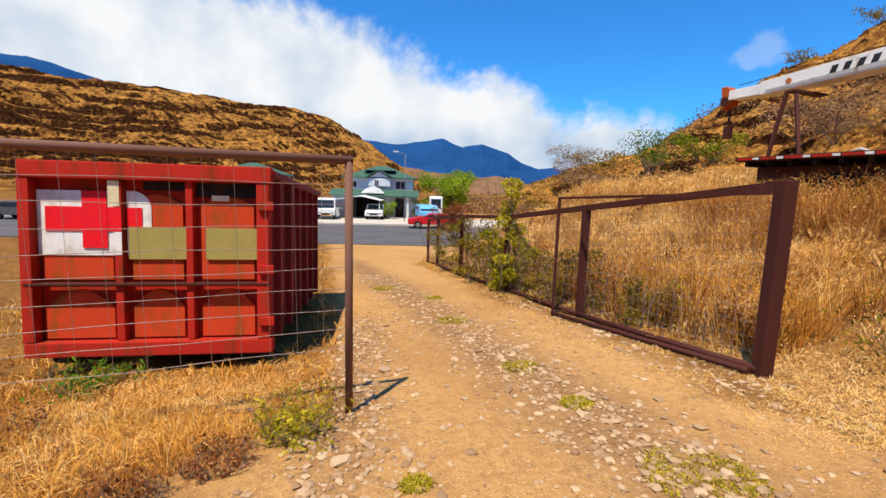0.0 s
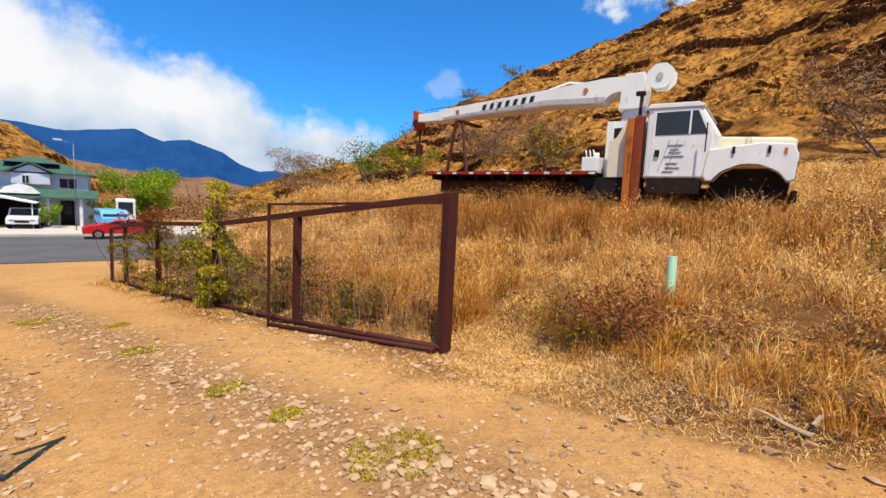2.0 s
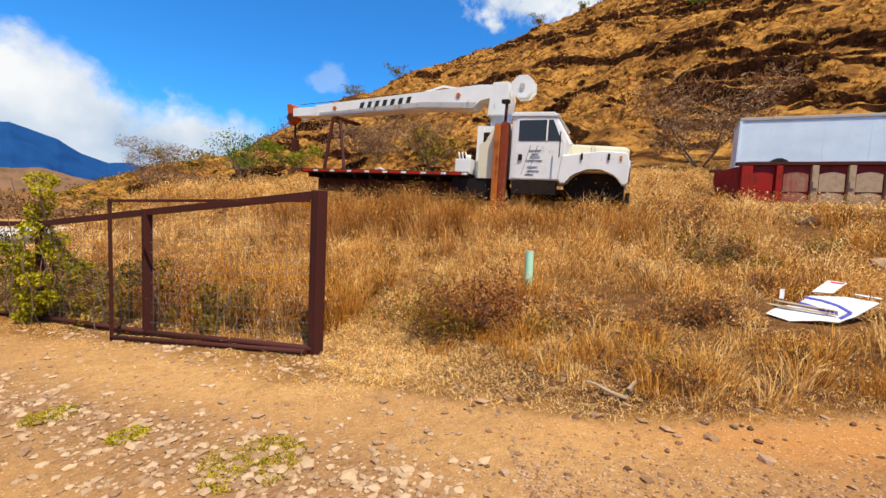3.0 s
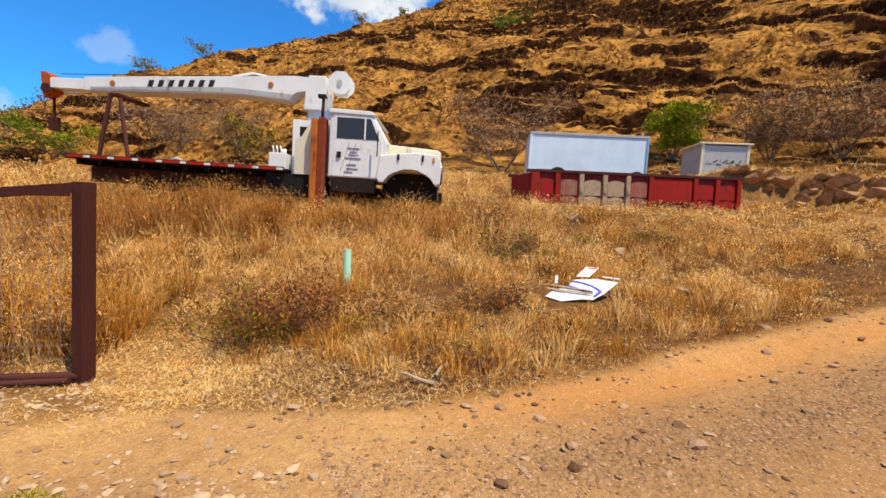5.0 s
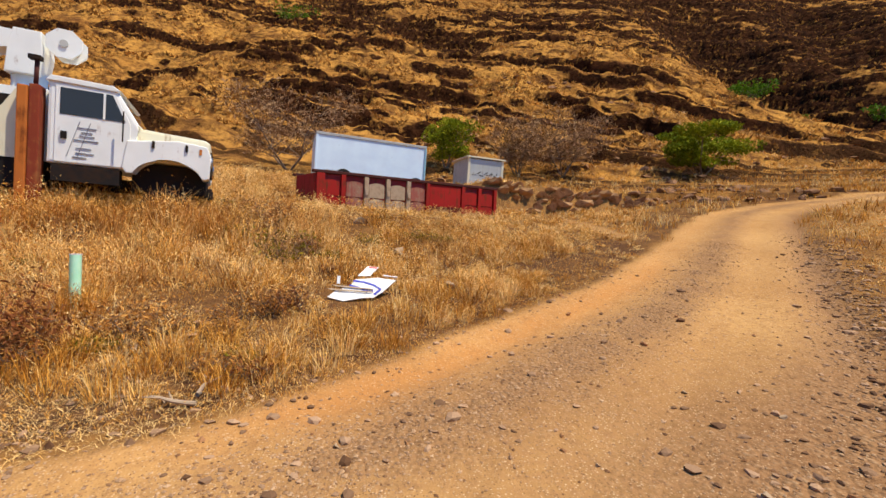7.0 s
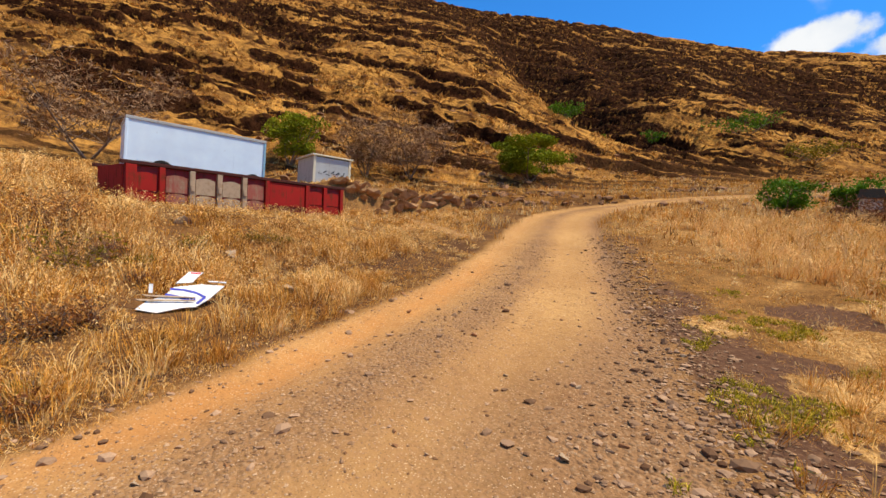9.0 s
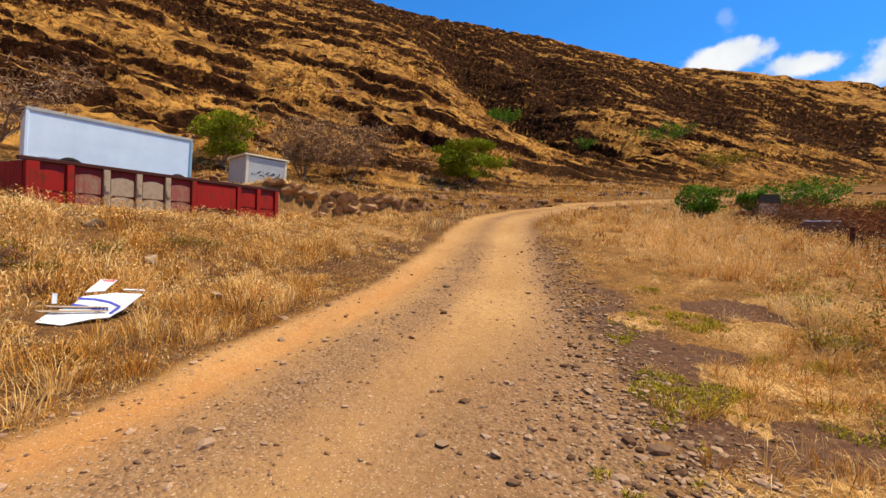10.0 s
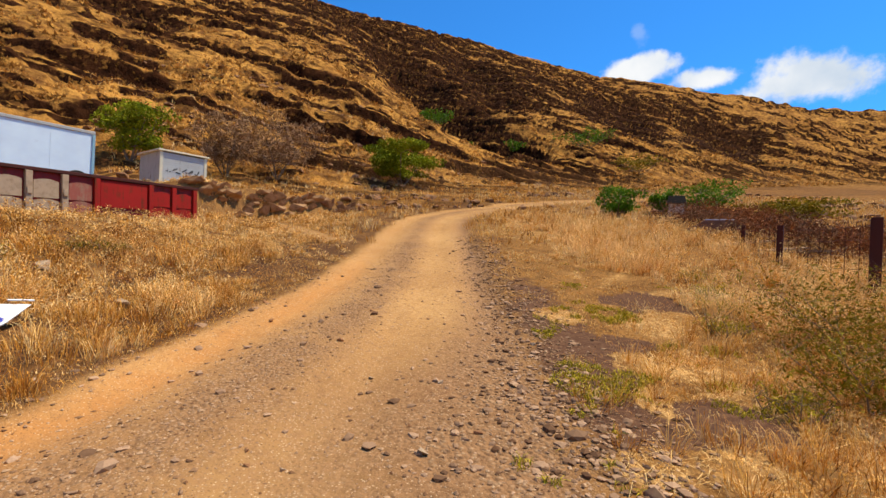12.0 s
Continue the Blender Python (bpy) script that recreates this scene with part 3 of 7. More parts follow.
def prism(bm, outline, y0, y1, bevel=0.0):
    """An outline in x and z, drawn out from y0 to y1."""
    a = [bm.verts.new((x, y0, z)) for x, z in outline]
    b = [bm.verts.new((x, y1, z)) for x, z in outline]
    n = len(a)
    f = [bm.faces.new(a), bm.faces.new(b[::-1])]
    for i in range(n):
        f.append(bm.faces.new((a[i], b[i], b[(i + 1) % n], a[(i + 1) % n])))
    if bevel:
        bmesh.ops.bevel(bm, geom=list({e for q in f[:2] for e in q.edges}), offset=bevel, segments=2, affect="EDGES", profile=0.6)
    return bm


def wheel(bm, x, y, z, r, w):
    tube(bm, (x, y, z), (x, y + w, z), r, n=20)
    return bm


M_WHITE_TRUCK = streaked("chalky_white_paint", (0.80, 0.80, 0.75), (0.36, 0.17, 0.07), 0.16, 0.38)
M_CREAM = streaked("yellowed_paint", (0.72, 0.66, 0.47), (0.35, 0.17, 0.07), 0.35, 0.5)
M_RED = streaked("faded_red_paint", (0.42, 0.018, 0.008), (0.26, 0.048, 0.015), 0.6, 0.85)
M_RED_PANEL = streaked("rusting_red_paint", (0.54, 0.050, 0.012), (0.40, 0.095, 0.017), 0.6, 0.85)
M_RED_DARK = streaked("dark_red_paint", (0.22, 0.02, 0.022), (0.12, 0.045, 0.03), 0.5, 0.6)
M_CROSS = plain("cross_red", (0.78, 0.008, 0.016), (0.60, 0.010, 0.016), 5.0, 0.6, grit=0.1, spec=0.2)
M_PATCH = plain("khaki_patch", (0.36, 0.29, 0.07), (0.30, 0.24, 0.07), 4.0, 0.7)
M_CREAMPATCH = plain("bare_primer", (0.70, 0.62, 0.40), (0.55, 0.42, 0.22), 5.0, 0.7)
M_RUST = streaked("rusty_steel", (0.066, 0.017, 0.012), (0.14, 0.040, 0.018), 0.35, 0.75)
M_CRIMSON = streaked("crimson_paint", (0.32, 0.012, 0.008), (0.17, 0.045, 0.02), 0.5, 0.75)
M_DUSTY_RED = streaked("dusty_red_paint", (0.30, 0.085, 0.060), (0.40, 0.26, 0.17), 0.7, 0.8)
M_RUST_PIPE = streaked("rusty_pipe", (0.17, 0.085, 0.06), (0.24, 0.10, 0.05), 0.4, 0.75)
M_RUST_BRIGHT = streaked("orange_rust", (0.46, 0.135, 0.024), (0.16, 0.036, 0.012), 0.55, 0.85)
M_RUST_HEAD = streaked("rust_red_steel", (0.46, 0.085, 0.018), (0.20, 0.040, 0.012), 0.5, 0.85)
M_RUST_RED = streaked("flaking_red_rust", (0.22, 0.038, 0.016), (0.36, 0.12, 0.04), 0.7, 0.85, scale=9.0)
M_WIRE = plain("wire", (0.34, 0.27, 0.24), (0.2, 0.1, 0.06), 20.0, 0.5, 0.4)
M_BLACK = plain("black_rubber", (0.016, 0.014, 0.013), (0.03, 0.024, 0.02), 9.0, 0.9, spec=0.1)
M_DARK = plain("dark_steel", (0.020, 0.016, 0.014), (0.05, 0.026, 0.015), 7.0, 0.85, spec=0.1)
M_INK = plain("black_paint", (0.018, 0.018, 0.02), None, 8.0, 0.6)
M_FADED_INK = plain("faded_ink", (0.16, 0.16, 0.19), (0.45, 0.45, 0.45), 14.0, 0.6, amount=0.8)
M_CHROME = plain("dull_chrome", (0.62, 0.61, 0.58), (0.4, 0.36, 0.3), 9.0, 0.3, 0.9)
M_LAMP_AMBER = plain("amber_lens", (0.55, 0.18, 0.02), None, 8.0, 0.3)
M_GLASS, _n, _b = material("window_glass", 0.04)
_b.inputs["Base Color"].default_value = (0.02, 0.03, 0.045, 1)
_b.inputs["Specular IOR Level"].default_value = 0.3
M_TIMBER = plain("bleached_timber", (0.42, 0.30, 0.19), (0.26, 0.17, 0.10), 7.0, 0.85)
M_PVC = plain("pale_green_pipe", (0.40, 0.74, 0.48), (0.55, 0.78, 0.58), 6.0, 0.4)
M_BOX = streaked("white_panel", (0.72, 0.84, 0.98), (0.55, 0.52, 0.47), 0.12, 0.35)
M_TRIM_BLUE = plain("pale_blue_trim", (0.30, 0.50, 0.58), None, 5.0, 0.5)
M_POLE = plain("galvanised_pole", (0.20, 0.22, 0.24), None, 5.0, 0.6, 0.3)
M_DOOR = streaked("dusty_roller_door", (0.50, 0.52, 0.50), (0.36, 0.30, 0.24), 0.3, 0.55)
M_GREY = streaked("grey_metal", (0.46, 0.45, 0.41), (0.30, 0.22, 0.14), 0.35, 0.6)
M_BOARD = plain("white_sign_board", (0.80, 0.79, 0.76), (0.55, 0.48, 0.38), 7.0, 0.7, amount=0.8, spec=0.2)
M_BLUE = plain("blue_print", (0.06, 0.07, 0.42), None, 9.0, 0.5)
M_ASPHALT = plain("street_asphalt", (0.105, 0.100, 0.100), (0.075, 0.072, 0.075), 0.5, 0.9, grit=0.4, fine=40.0)
M_CONCRETE = plain("pale_concrete", (0.56, 0.50, 0.42), (0.44, 0.38, 0.31), 0.8, 0.9, fine=30.0)
M_HOUSE = plain("white_siding", (0.62, 0.66, 0.74), (0.55, 0.58, 0.66), 1.5, 0.7)
M_ROOF = plain("green_roofing", (0.045, 0.115, 0.075), (0.03, 0.085, 0.06), 1.2, 0.8, fine=25.0)
M_TRIM = plain("white_trim", (0.78, 0.78, 0.76), None, 3.0, 0.6)
M_SOLAR = plain("solar_glass", (0.05, 0.09, 0.22), (0.03, 0.05, 0.15), 2.0, 0.2)
M_BARK = plain("grey_bark", (0.20, 0.14, 0.095), (0.11, 0.075, 0.05), 8.0, 0.95)
M_STRAW = tinted("dry_grass", [(0.0, (0.0765, 0.0263, 0.00688)), (0.25, (0.316, 0.117, 0.0172)), (0.5, (0.592, 0.254, 0.0327)), (0.75, (0.796, 0.414, 0.0774)), (1.0, (0.918, 0.63, 0.258))], 0.6, through_light=0.15)
M_SLOPE_GRASS = tinted("slope_grass", [(0.0, (0.102, 0.0423, 0.012)), (0.45, (0.337, 0.155, 0.0344)), (1.0, (0.673, 0.376, 0.103))], 0.8, through_light=0.2)
M_SEED = tinted("russet_grass", [(0.0, (0.06, 0.019, 0.007)), (0.4, (0.40, 0.155, 0.030)), (0.75, (0.66, 0.32, 0.075)), (1.0, (0.83, 0.54, 0.19))], 0.7, through_light=0.2)
M_LEAF = tinted("green_leaves", [(0.0, (0.025, 0.070, 0.004)), (0.5, (0.075, 0.175, 0.007)), (1.0, (0.18, 0.28, 0.014))], 0.6, through_light=0.25)
M_LEAF_BRIGHT = tinted("bright_leaves", [(0.0, (0.10, 0.17, 0.008)), (0.5, (0.22, 0.33, 0.012)), (1.0, (0.38, 0.46, 0.04))], 0.6, through_light=0.3)
M_LEAF_OLIVE = tinted("olive_leaves", [(0.0, (0.07, 0.052, 0.005)), (0.5, (0.20, 0.150, 0.009)), (1.0, (0.38, 0.275, 0.022))], 0.7, through_light=0.2)
M_TWIG = tinted("dead_twigs", [(0.0, (0.08, 0.040, 0.022)), (0.5, (0.19, 0.096, 0.046)), (1.0, (0.32, 0.19, 0.095))], 0.9)
M_TWIG_PALE = tinted("bare_branches", [(0.0, (0.13, 0.070, 0.034)), (0.5, (0.27, 0.150, 0.072)), (1.0, (0.44, 0.28, 0.15))], 0.9)
M_MOSS = tinted("low_weeds", [(0.0, (0.13, 0.12, 0.008)), (0.5, (0.38, 0.30, 0.014)), (1.0, (0.64, 0.47, 0.04))], 0.8, through_light=0.2)


# ---- left gate ----
def build_pipe_gate():
    a, d = Vector((-0.60, 3.50, 0)), Vector((-0.943, -0.332, 0))
    g = thing("pipe_gate", pose(a.x, a.y, -0.30, 0, 0, math.degrees(math.atan2(d.y, d.x))), "open rusty pipe gate with wire mesh", "gate")
    long = 4.4
    part("upright", tube(bmesh.new(), (0, 0, 0.02), (0, 0, 2.08), 0.032, 0.032, 12), M_RUST_PIPE, g)
    part("upright", tube(bmesh.new(), (long, 0, 0.02), (long, 0, 2.02), 0.032, 0.032, 12), M_RUST_PIPE, g)
    part("top_rail", tube(bmesh.new(), (-0.03, 0, 2.09), (long, 0, 2.09), 0.033, 0.033, 12), M_RUST_PIPE, g)
    for i in range(9):
        z = 0.58 + 0.166 * i
        bm = bmesh.new()
        pts = [(x, 0.012 * math.sin(x * 5 + i), z + 0.008 * math.sin(x * 3.1 + i * 2)) for x in np.linspace(0, long, 16)]
        rings = [[bm.verts.new((x, y + 0.0028 * math.cos(a), z + 0.0028 * math.sin(a))) for a in (0.4, 1.66, 2.92, 4.18, 5.44)] for x, y, z in pts]
        for p, q in zip(rings, rings[1:]):
            for j in range(5):
                bm.faces.new((p[j], p[(j + 1) % 5], q[(j + 1) % 5], q[j]))
        part("wire", bm, M_WIRE, g)
    for i in range(1, 22):
        x = long * i / 22
        part("wire", tube(bmesh.new(), (x, 0.004, 0.58), (x + 0.01, 0.004, 2.06), 0.0015, 0.0015, 5, False), M_WIRE, g)


build_pipe_gate()


# ---- fence along the field ----
FENCE = [(3.325, 4.00, 1.76), (2.50, 6.79, 1.40), (1.82, 9.60, 1.05), (1.06, 12.60, 0.86), (0.47, 15.6, 0.58), (0.14, 17.4, 0.36)]


def build_fence():
    f = thing("field_fence", pose(0, 0, 0), "rust-brown steel post fence with wire mesh along the track", "fence")
    for i, (x, y, top) in enumerate(FENCE):
        w = (0.066, 0.055, 0.06, 0.06, 0.055, 0.05)[i]
        b = z_at(x, y) - 0.12
        part("post", boxed(x - w, x + w, y - w, y + w, b, top, bevel=0.008), M_RUST, f)
    for i, (p, q) in enumerate(zip(FENCE, FENCE[1:])):
        a, b = Vector((p[0], p[1], p[2] - 0.045)), Vector((q[0], q[1], q[2] - 0.045))
        part("top_rail", bar(bmesh.new(), a, b, 0.08, 0.085), M_RUST, f)
        za, zb = z_at(p[0], p[1]) + 0.07, z_at(q[0], q[1]) + 0.06
        part("bottom_rail", tube(bmesh.new(), (p[0] - 0.03, p[1], za), (q[0] - 0.03, q[1], zb), 0.04, 0.04, 10), M_RUST, f)
        bm = bmesh.new()
        n = 26 if i < 3 else 14
        for k in range(1, n):
            t = k / n
            u = a.lerp(b, t)
            tube(bm, (u.x, u.y, za + (zb - za) * t), (u.x, u.y, u.z), 0.0021, 0.0021, 4, False)
        for k in range(1, 12):
            t = k / 12
            tube(bm, (a.x, a.y, za + (a.z - za) * t), (b.x, b.y, zb + (b.z - zb) * t), 0.0021, 0.0021, 4, False)
        tagged(part("wire_mesh", bm, M_WIRE, f), kind="stuff")
    # a thin angle-iron leaf leaning on the first bay
    g = thing("gate_leaf", pose(0, 0, 0), "thin rusty angle-iron gate leaf against the fence", "gate")
    lo, hi = Vector((2.12, 6.97, 0)), Vector((3.21, 4.02, 0))
    part("upright", bar(bmesh.new(), (lo.x, lo.y, z_at(lo.x, lo.y) - 0.02), (lo.x, lo.y, 1.51), 0.04, 0.04), M_RUST, g)
    part("top_rail", bar(bmesh.new(), (lo.x, lo.y, 1.49), (hi.x, hi.y, 1.64), 0.03, 0.035), M_RUST, g)
    part("bottom_rail", tube(bmesh.new(), (lo.x, lo.y, z_at(lo.x, lo.y) + 0.05), (hi.x, hi.y, z_at(hi.x, hi.y) + 0.05), 0.032, 0.032, 8), M_RUST, g)


build_fence()


# ---- the container beside the gate ----
def build_container():
    yaw = math.degrees(math.atan2(4.93 - 4.67, 2.40))
    g = thing("waste_container", pose(-4.14, 4.67, -0.41) @ pose(0, 0, 0, -4.2, 0, yaw), "faded red steel waste container with a white panel and red cross", "container")
    W, L, H = 2.42, 4.15, 2.16
    # shell, in a darker red than the front
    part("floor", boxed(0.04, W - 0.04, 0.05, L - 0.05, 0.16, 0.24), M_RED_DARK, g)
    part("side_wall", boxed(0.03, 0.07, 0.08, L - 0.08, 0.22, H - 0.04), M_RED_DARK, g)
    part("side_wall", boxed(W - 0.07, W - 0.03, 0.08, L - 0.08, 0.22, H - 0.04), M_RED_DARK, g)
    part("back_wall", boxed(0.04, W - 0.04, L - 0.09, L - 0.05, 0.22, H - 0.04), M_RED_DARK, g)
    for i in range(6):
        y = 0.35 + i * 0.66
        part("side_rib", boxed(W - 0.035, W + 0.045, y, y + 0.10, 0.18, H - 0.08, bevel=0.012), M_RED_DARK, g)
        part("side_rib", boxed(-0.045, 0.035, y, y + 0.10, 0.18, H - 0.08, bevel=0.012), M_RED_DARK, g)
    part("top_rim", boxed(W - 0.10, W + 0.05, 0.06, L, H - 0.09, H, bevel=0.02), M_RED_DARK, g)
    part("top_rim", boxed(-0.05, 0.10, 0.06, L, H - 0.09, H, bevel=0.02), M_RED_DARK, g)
    # front with its frame and three sunk bays
    part("front_sheet", boxed(0.06, W - 0.06, 0.075, 0.115, 0.20, H - 0.05), M_RED, g)
    part("front_frame", boxed(-0.04, W + 0.03, -0.085, 0.075, H - 0.16, H + 0.02, bevel=0.015), M_RED, g)
    part("front_frame", boxed(-0.04, W + 0.03, -0.075, 0.075, 0.10, 0.26, bevel=0.015), M_RED, g)
    xs = (-0.03, 0.86, 1.57, 2.31)
    for x, w in zip(xs, (0.09, 0.06, 0.055, 0.11)):
        deep = -0.073 if x < 0 or x > 2 else -0.045
        part("upright", boxed(x - 0.02, x + w, deep, 0.072, 0.262, H - 0.162, bevel=0.012), M_RED, g)
    # the paint runs on over the upright
    part("white_panel", boxed(0.845, 0.915, -0.0495, -0.0455, 1.20, 1.448), M_BOARD, g, "white painted panel")
    part("cross", boxed(0.845, 0.915, -0.0495, -0.0455, 1.452, 1.708), M_CROSS, g, "red cross arm")
    for a, b in ((0.06, 0.835), (0.925, 1.545), (1.63, 2.29)):
        # pressed arch: a raised pane whose top bows upward
        for z0, z1, rise in ((0.28, 0.62, 0.20), (0.92, 1.74, 0.12)):
            n = 10
            out = [(a + 0.05, z0), (b - 0.05, z0)] + [(b - 0.05 - (b - a - 0.10) * i / n, z1 + rise * math.sin(math.pi * i / n)) for i in range(n + 1)]
            part("pressed_panel", prism(bmesh.new(), out, 0.036, 0.074, 0.008), M_RED_PANEL, g, "orange-red rusting pressed panel")
    part("cross_bar", boxed(-0.02, W, -0.082, 0.034, 0.872, 0.898, bevel=0.006), M_RUST, g)
    for z in (0.42, 1.0, 1.70):
        part("hinge", boxed(W - 0.10, W + 0.06, -0.115, -0.078, z, z + 0.10, bevel=0.01), M_RED, g)
    # painted white panel with its cross, tan patches
    part("white_panel", boxed(0.07, 0.838, 0.024, 0.034, 1.19, 1.88), M_BOARD, g, "white painted panel")
    part("white_panel", boxed(0.935, 1.02, 0.024, 0.034, 1.19, 1.49), M_BOARD, g, "white painted panel")
    n = 8
    out = [(0.935, 1.50), (1.18, 1.50)] + [(1.18 - 0.20 * (1 - math.cos(math.pi / 2 * i / n)), 1.70 + 0.19 * math.sin(math.pi / 2 * i / n)) for i in range(n + 1)] + [(0.935, 1.89)]
    part("white_panel", prism(bmesh.new(), out, 0.0245, 0.034), M_BOARD, g, "white painted panel with a rounded corner")
    part("cross", boxed(0.15, 0.836, 0.014, 0.022, 1.45, 1.71), M_CROSS, g, "red cross arm")
    part("cross", boxed(0.937, 1.09, 0.014, 0.022, 1.502, 1.708), M_CROSS, g, "red cross arm")
    part("cross", boxed(0.505, 0.745, 0.009, 0.0135, 1.27, 1.88), M_CROSS, g, "red cross upright")
    part("tan_patch", boxed(0.955, 1.545, 0.010, 0.022, 1.15, 1.50), M_PATCH, g, "khaki painted patch")
    part("tan_patch", boxed(1.74, 2.275, 0.010, 0.022, 1.15, 1.50), M_PATCH, g, "khaki painted patch")
    part("primer_patch", boxed(0.79, 0.90, -0.0500, -0.0455, 1.72, 1.99), M_CREAMPATCH, g, "bare cream primer strip")
    part("primer_patch", boxed(1.80, 1.98, 0.024, 0.034, 1.80, 1.86), M_CREAMPATCH, g, "bare cream primer strip")
    # dark strips set on the front sheet, just below the top frame
    part("dark_strip", boxed(1.10, 1.52, 0.028, 0.0735, 1.90, 1.99), M_DARK, g, "dark strip below the top frame")
    part("dark_strip", boxed(1.64, 2.28, 0.028, 0.0735, 1.84, 1.99), M_DARK, g, "dark strip below the top frame")
    # skids and rollers
    for x in (0.45, 1.85):
        part("skid", boxed(x, x + 0.12, 0.10, L - 0.1, 0.0, 0.158, bevel=0.01), M_DARK, g)
    for x in (0.10, 2.05):
        part("roller", tube(bmesh.new(), (x, 0.22, 0.06), (x + 0.28, 0.22, 0.06), 0.10, n=14), M_DARK, g)


build_container()


# ---- boom truck ----
def build_truck():
    ux, uy = math.cos(radians(-73.15)), math.sin(radians(-73.15))
    p0 = Vector((0.343 - uy * 9.1, -0.385 + ux * 9.1, 1.30))
    g = thing("boom_truck", pose(p0.x, p0.y, p0.z, 0, 0, -73.15), "old white flatbed truck with a telescopic boom crane", "truck")
    Z = -1.30
    # chassis and wheels
    part("chassis", block(boxed(-7.7, -0.35, 0.72, 0.80, 0.62, 0.86), -7.7, -0.35, 1.30, 1.38, 0.62, 0.86), M_DARK, g)
    for x, y in ((-0.76, 0.16), (-0.76, 1.66), (-5.9, 0.18), (-5.9, 1.64)):
        w = part("wheel", wheel(bmesh.new(), x, y, 0.36, 0.42, 0.27), M_BLACK, g)
        part("rim", wheel(bmesh.new(), x, y - 0.02 if y < 1 else y + 0.02, 0.36, 0.23, 0.27), M_RUST, w)
    # cab
    yc0, yc1 = 0.06, 2.04
    cab = [(-2.42, 1.00), (-1.26, 1.00), (-1.26, 1.72), (-1.21, 1.78), (-1.50, 2.26), (-1.60, 2.31), (-2.34, 2.33), (-2.42, 2.28)]
    part("cab", prism(bmesh.new(), cab, yc0, yc1, 0.05), M_WHITE_TRUCK, g, smooth=False)
    part("roof_edge", prism(bmesh.new(), [(-2.45, 2.29), (-1.52, 2.27), (-1.47, 2.30), (-1.58, 2.36), (-2.38, 2.38)], yc0 - 0.03, yc1 + 0.03, 0.015), M_WHITE_TRUCK, g)
    part("windscreen", prism(bmesh.new(), [(-1.255, 1.80), (-1.225, 1.81), (-1.475, 2.24), (-1.505, 2.23)], yc0 + 0.10, yc1 - 0.10), M_GLASS, g)
    for y, s in ((yc0, -1), (yc1, 1)):
        door = part("door", prism(bmesh.new(), [(-2.32, 1.03), (-1.32, 1.03), (-1.32, 1.77), (-1.56, 2.26), (-2.32, 2.26)], y + s * 0.012, y - s * 0.006, 0.006), M_WHITE_TRUCK, g)
        part("door_glass", prism(bmesh.new(), [(-2.26, 1.79), (-1.39, 1.79), (-1.58, 2.21), (-2.26, 2.21)], y + s * 0.018, y + s * 0.004), M_GLASS, door)
        part("window_bar", boxed(-1.70, -1.67, min(y + s * 0.016, y + s * 0.028), max(y + s * 0.016, y + s * 0.028), 1.79, 2.21), M_WHITE_TRUCK, door)
        part("door_handle", boxed(-2.24, -2.16, min(y + s * 0.012, y + s * 0.04), max(y + s * 0.012, y + s * 0.04), 1.40, 1.52, bevel=0.006), M_DARK, door)
        if s < 0:
            for k, (x0, x1, z) in enumerate(((-2.02, -1.78, 1.60), (-1.98, -1.83, 1.53), (-2.00, -1.80, 1.47), (-2.07, -1.75, 1.40), (-2.04, -1.84, 1.27), (-2.04, -1.80, 1.19), (-2.08, -1.90, 1.12))):
                part("lettering", boxed(x0, x1, y - 0.022, y - 0.0125, z - 0.010, z + 0.010), M_FADED_INK, door, "faded dark lettering")
            for x in (-2.0, -1.86):
                part("scratch", bar(bmesh.new(), (x, y - 0.016, 1.70), (x - 0.16, y - 0.016, 1.12), 0.008, 0.010), M_FADED_INK, door)
    # bonnet and wings
    nose = [(-1.40, 1.20), (-0.16, 1.20), (-0.12, 1.30), (-0.12, 1.66), (-0.20, 1.715), (-1.36, 1.775)]
    part("bonnet", prism(bmesh.new(), nose, 0.32, 1.78, 0.05), M_CREAM, g, "yellowed white bonnet")
    for y0, y1 in ((0.02, 0.42), (1.68, 2.08)):
        n = 12
        arch = [(-0.74 + 0.52 * math.cos(t), 0.96 + 0.29 * math.sin(t)) for t in (math.pi * i / n for i in range(n + 1))]
        wing = [(-0.11, 0.98), (-0.09, 1.40), (-0.16, 1.56), (-0.60, 1.60), (-1.36, 1.50), (-1.42, 0.95)]
        part("wing", prism(bmesh.new(), [(-0.11, 0.99)] + wing[1:5] + [(-1.42, 1.04), (-1.36, 0.95)] + arch[::-1] + [(-0.18, 0.95)], y0, y1, 0.02), M_WHITE_TRUCK, g)
        part("headlight", tube(bmesh.new(), (-0.13, (y0 + y1) / 2, 1.30), (-0.07, (y0 + y1) / 2, 1.30), 0.095, n=16), M_CHROME, g)
        s = y0 - 0.012 if y0 < 1 else y1
        part("marker_lamp", boxed(-0.28, -0.24, s, s + 0.012, 1.40, 1.50), M_LAMP_AMBER, g)
        part("latch", boxed(-0.50, -0.46, s - 0.01, s + 0.012, 1.42, 1.54), M_DARK, g)
        part("latch", boxed(-1.00, -0.96, s - 0.01, s + 0.012, 1.42, 1.54), M_DARK, g)
    part("engine", boxed(-1.34, -0.16, 0.46, 1.64, 0.66, 1.19, bevel=0.03), M_DARK, g)
    part("grille", boxed(-0.14, -0.085, 0.45, 1.65, 1.08, 1.52), M_DARK, g)
    part("bumper", boxed(-0.13, -0.05, 0.10, 2.00, 0.62, 0.82, bevel=0.03), M_DARK, g)
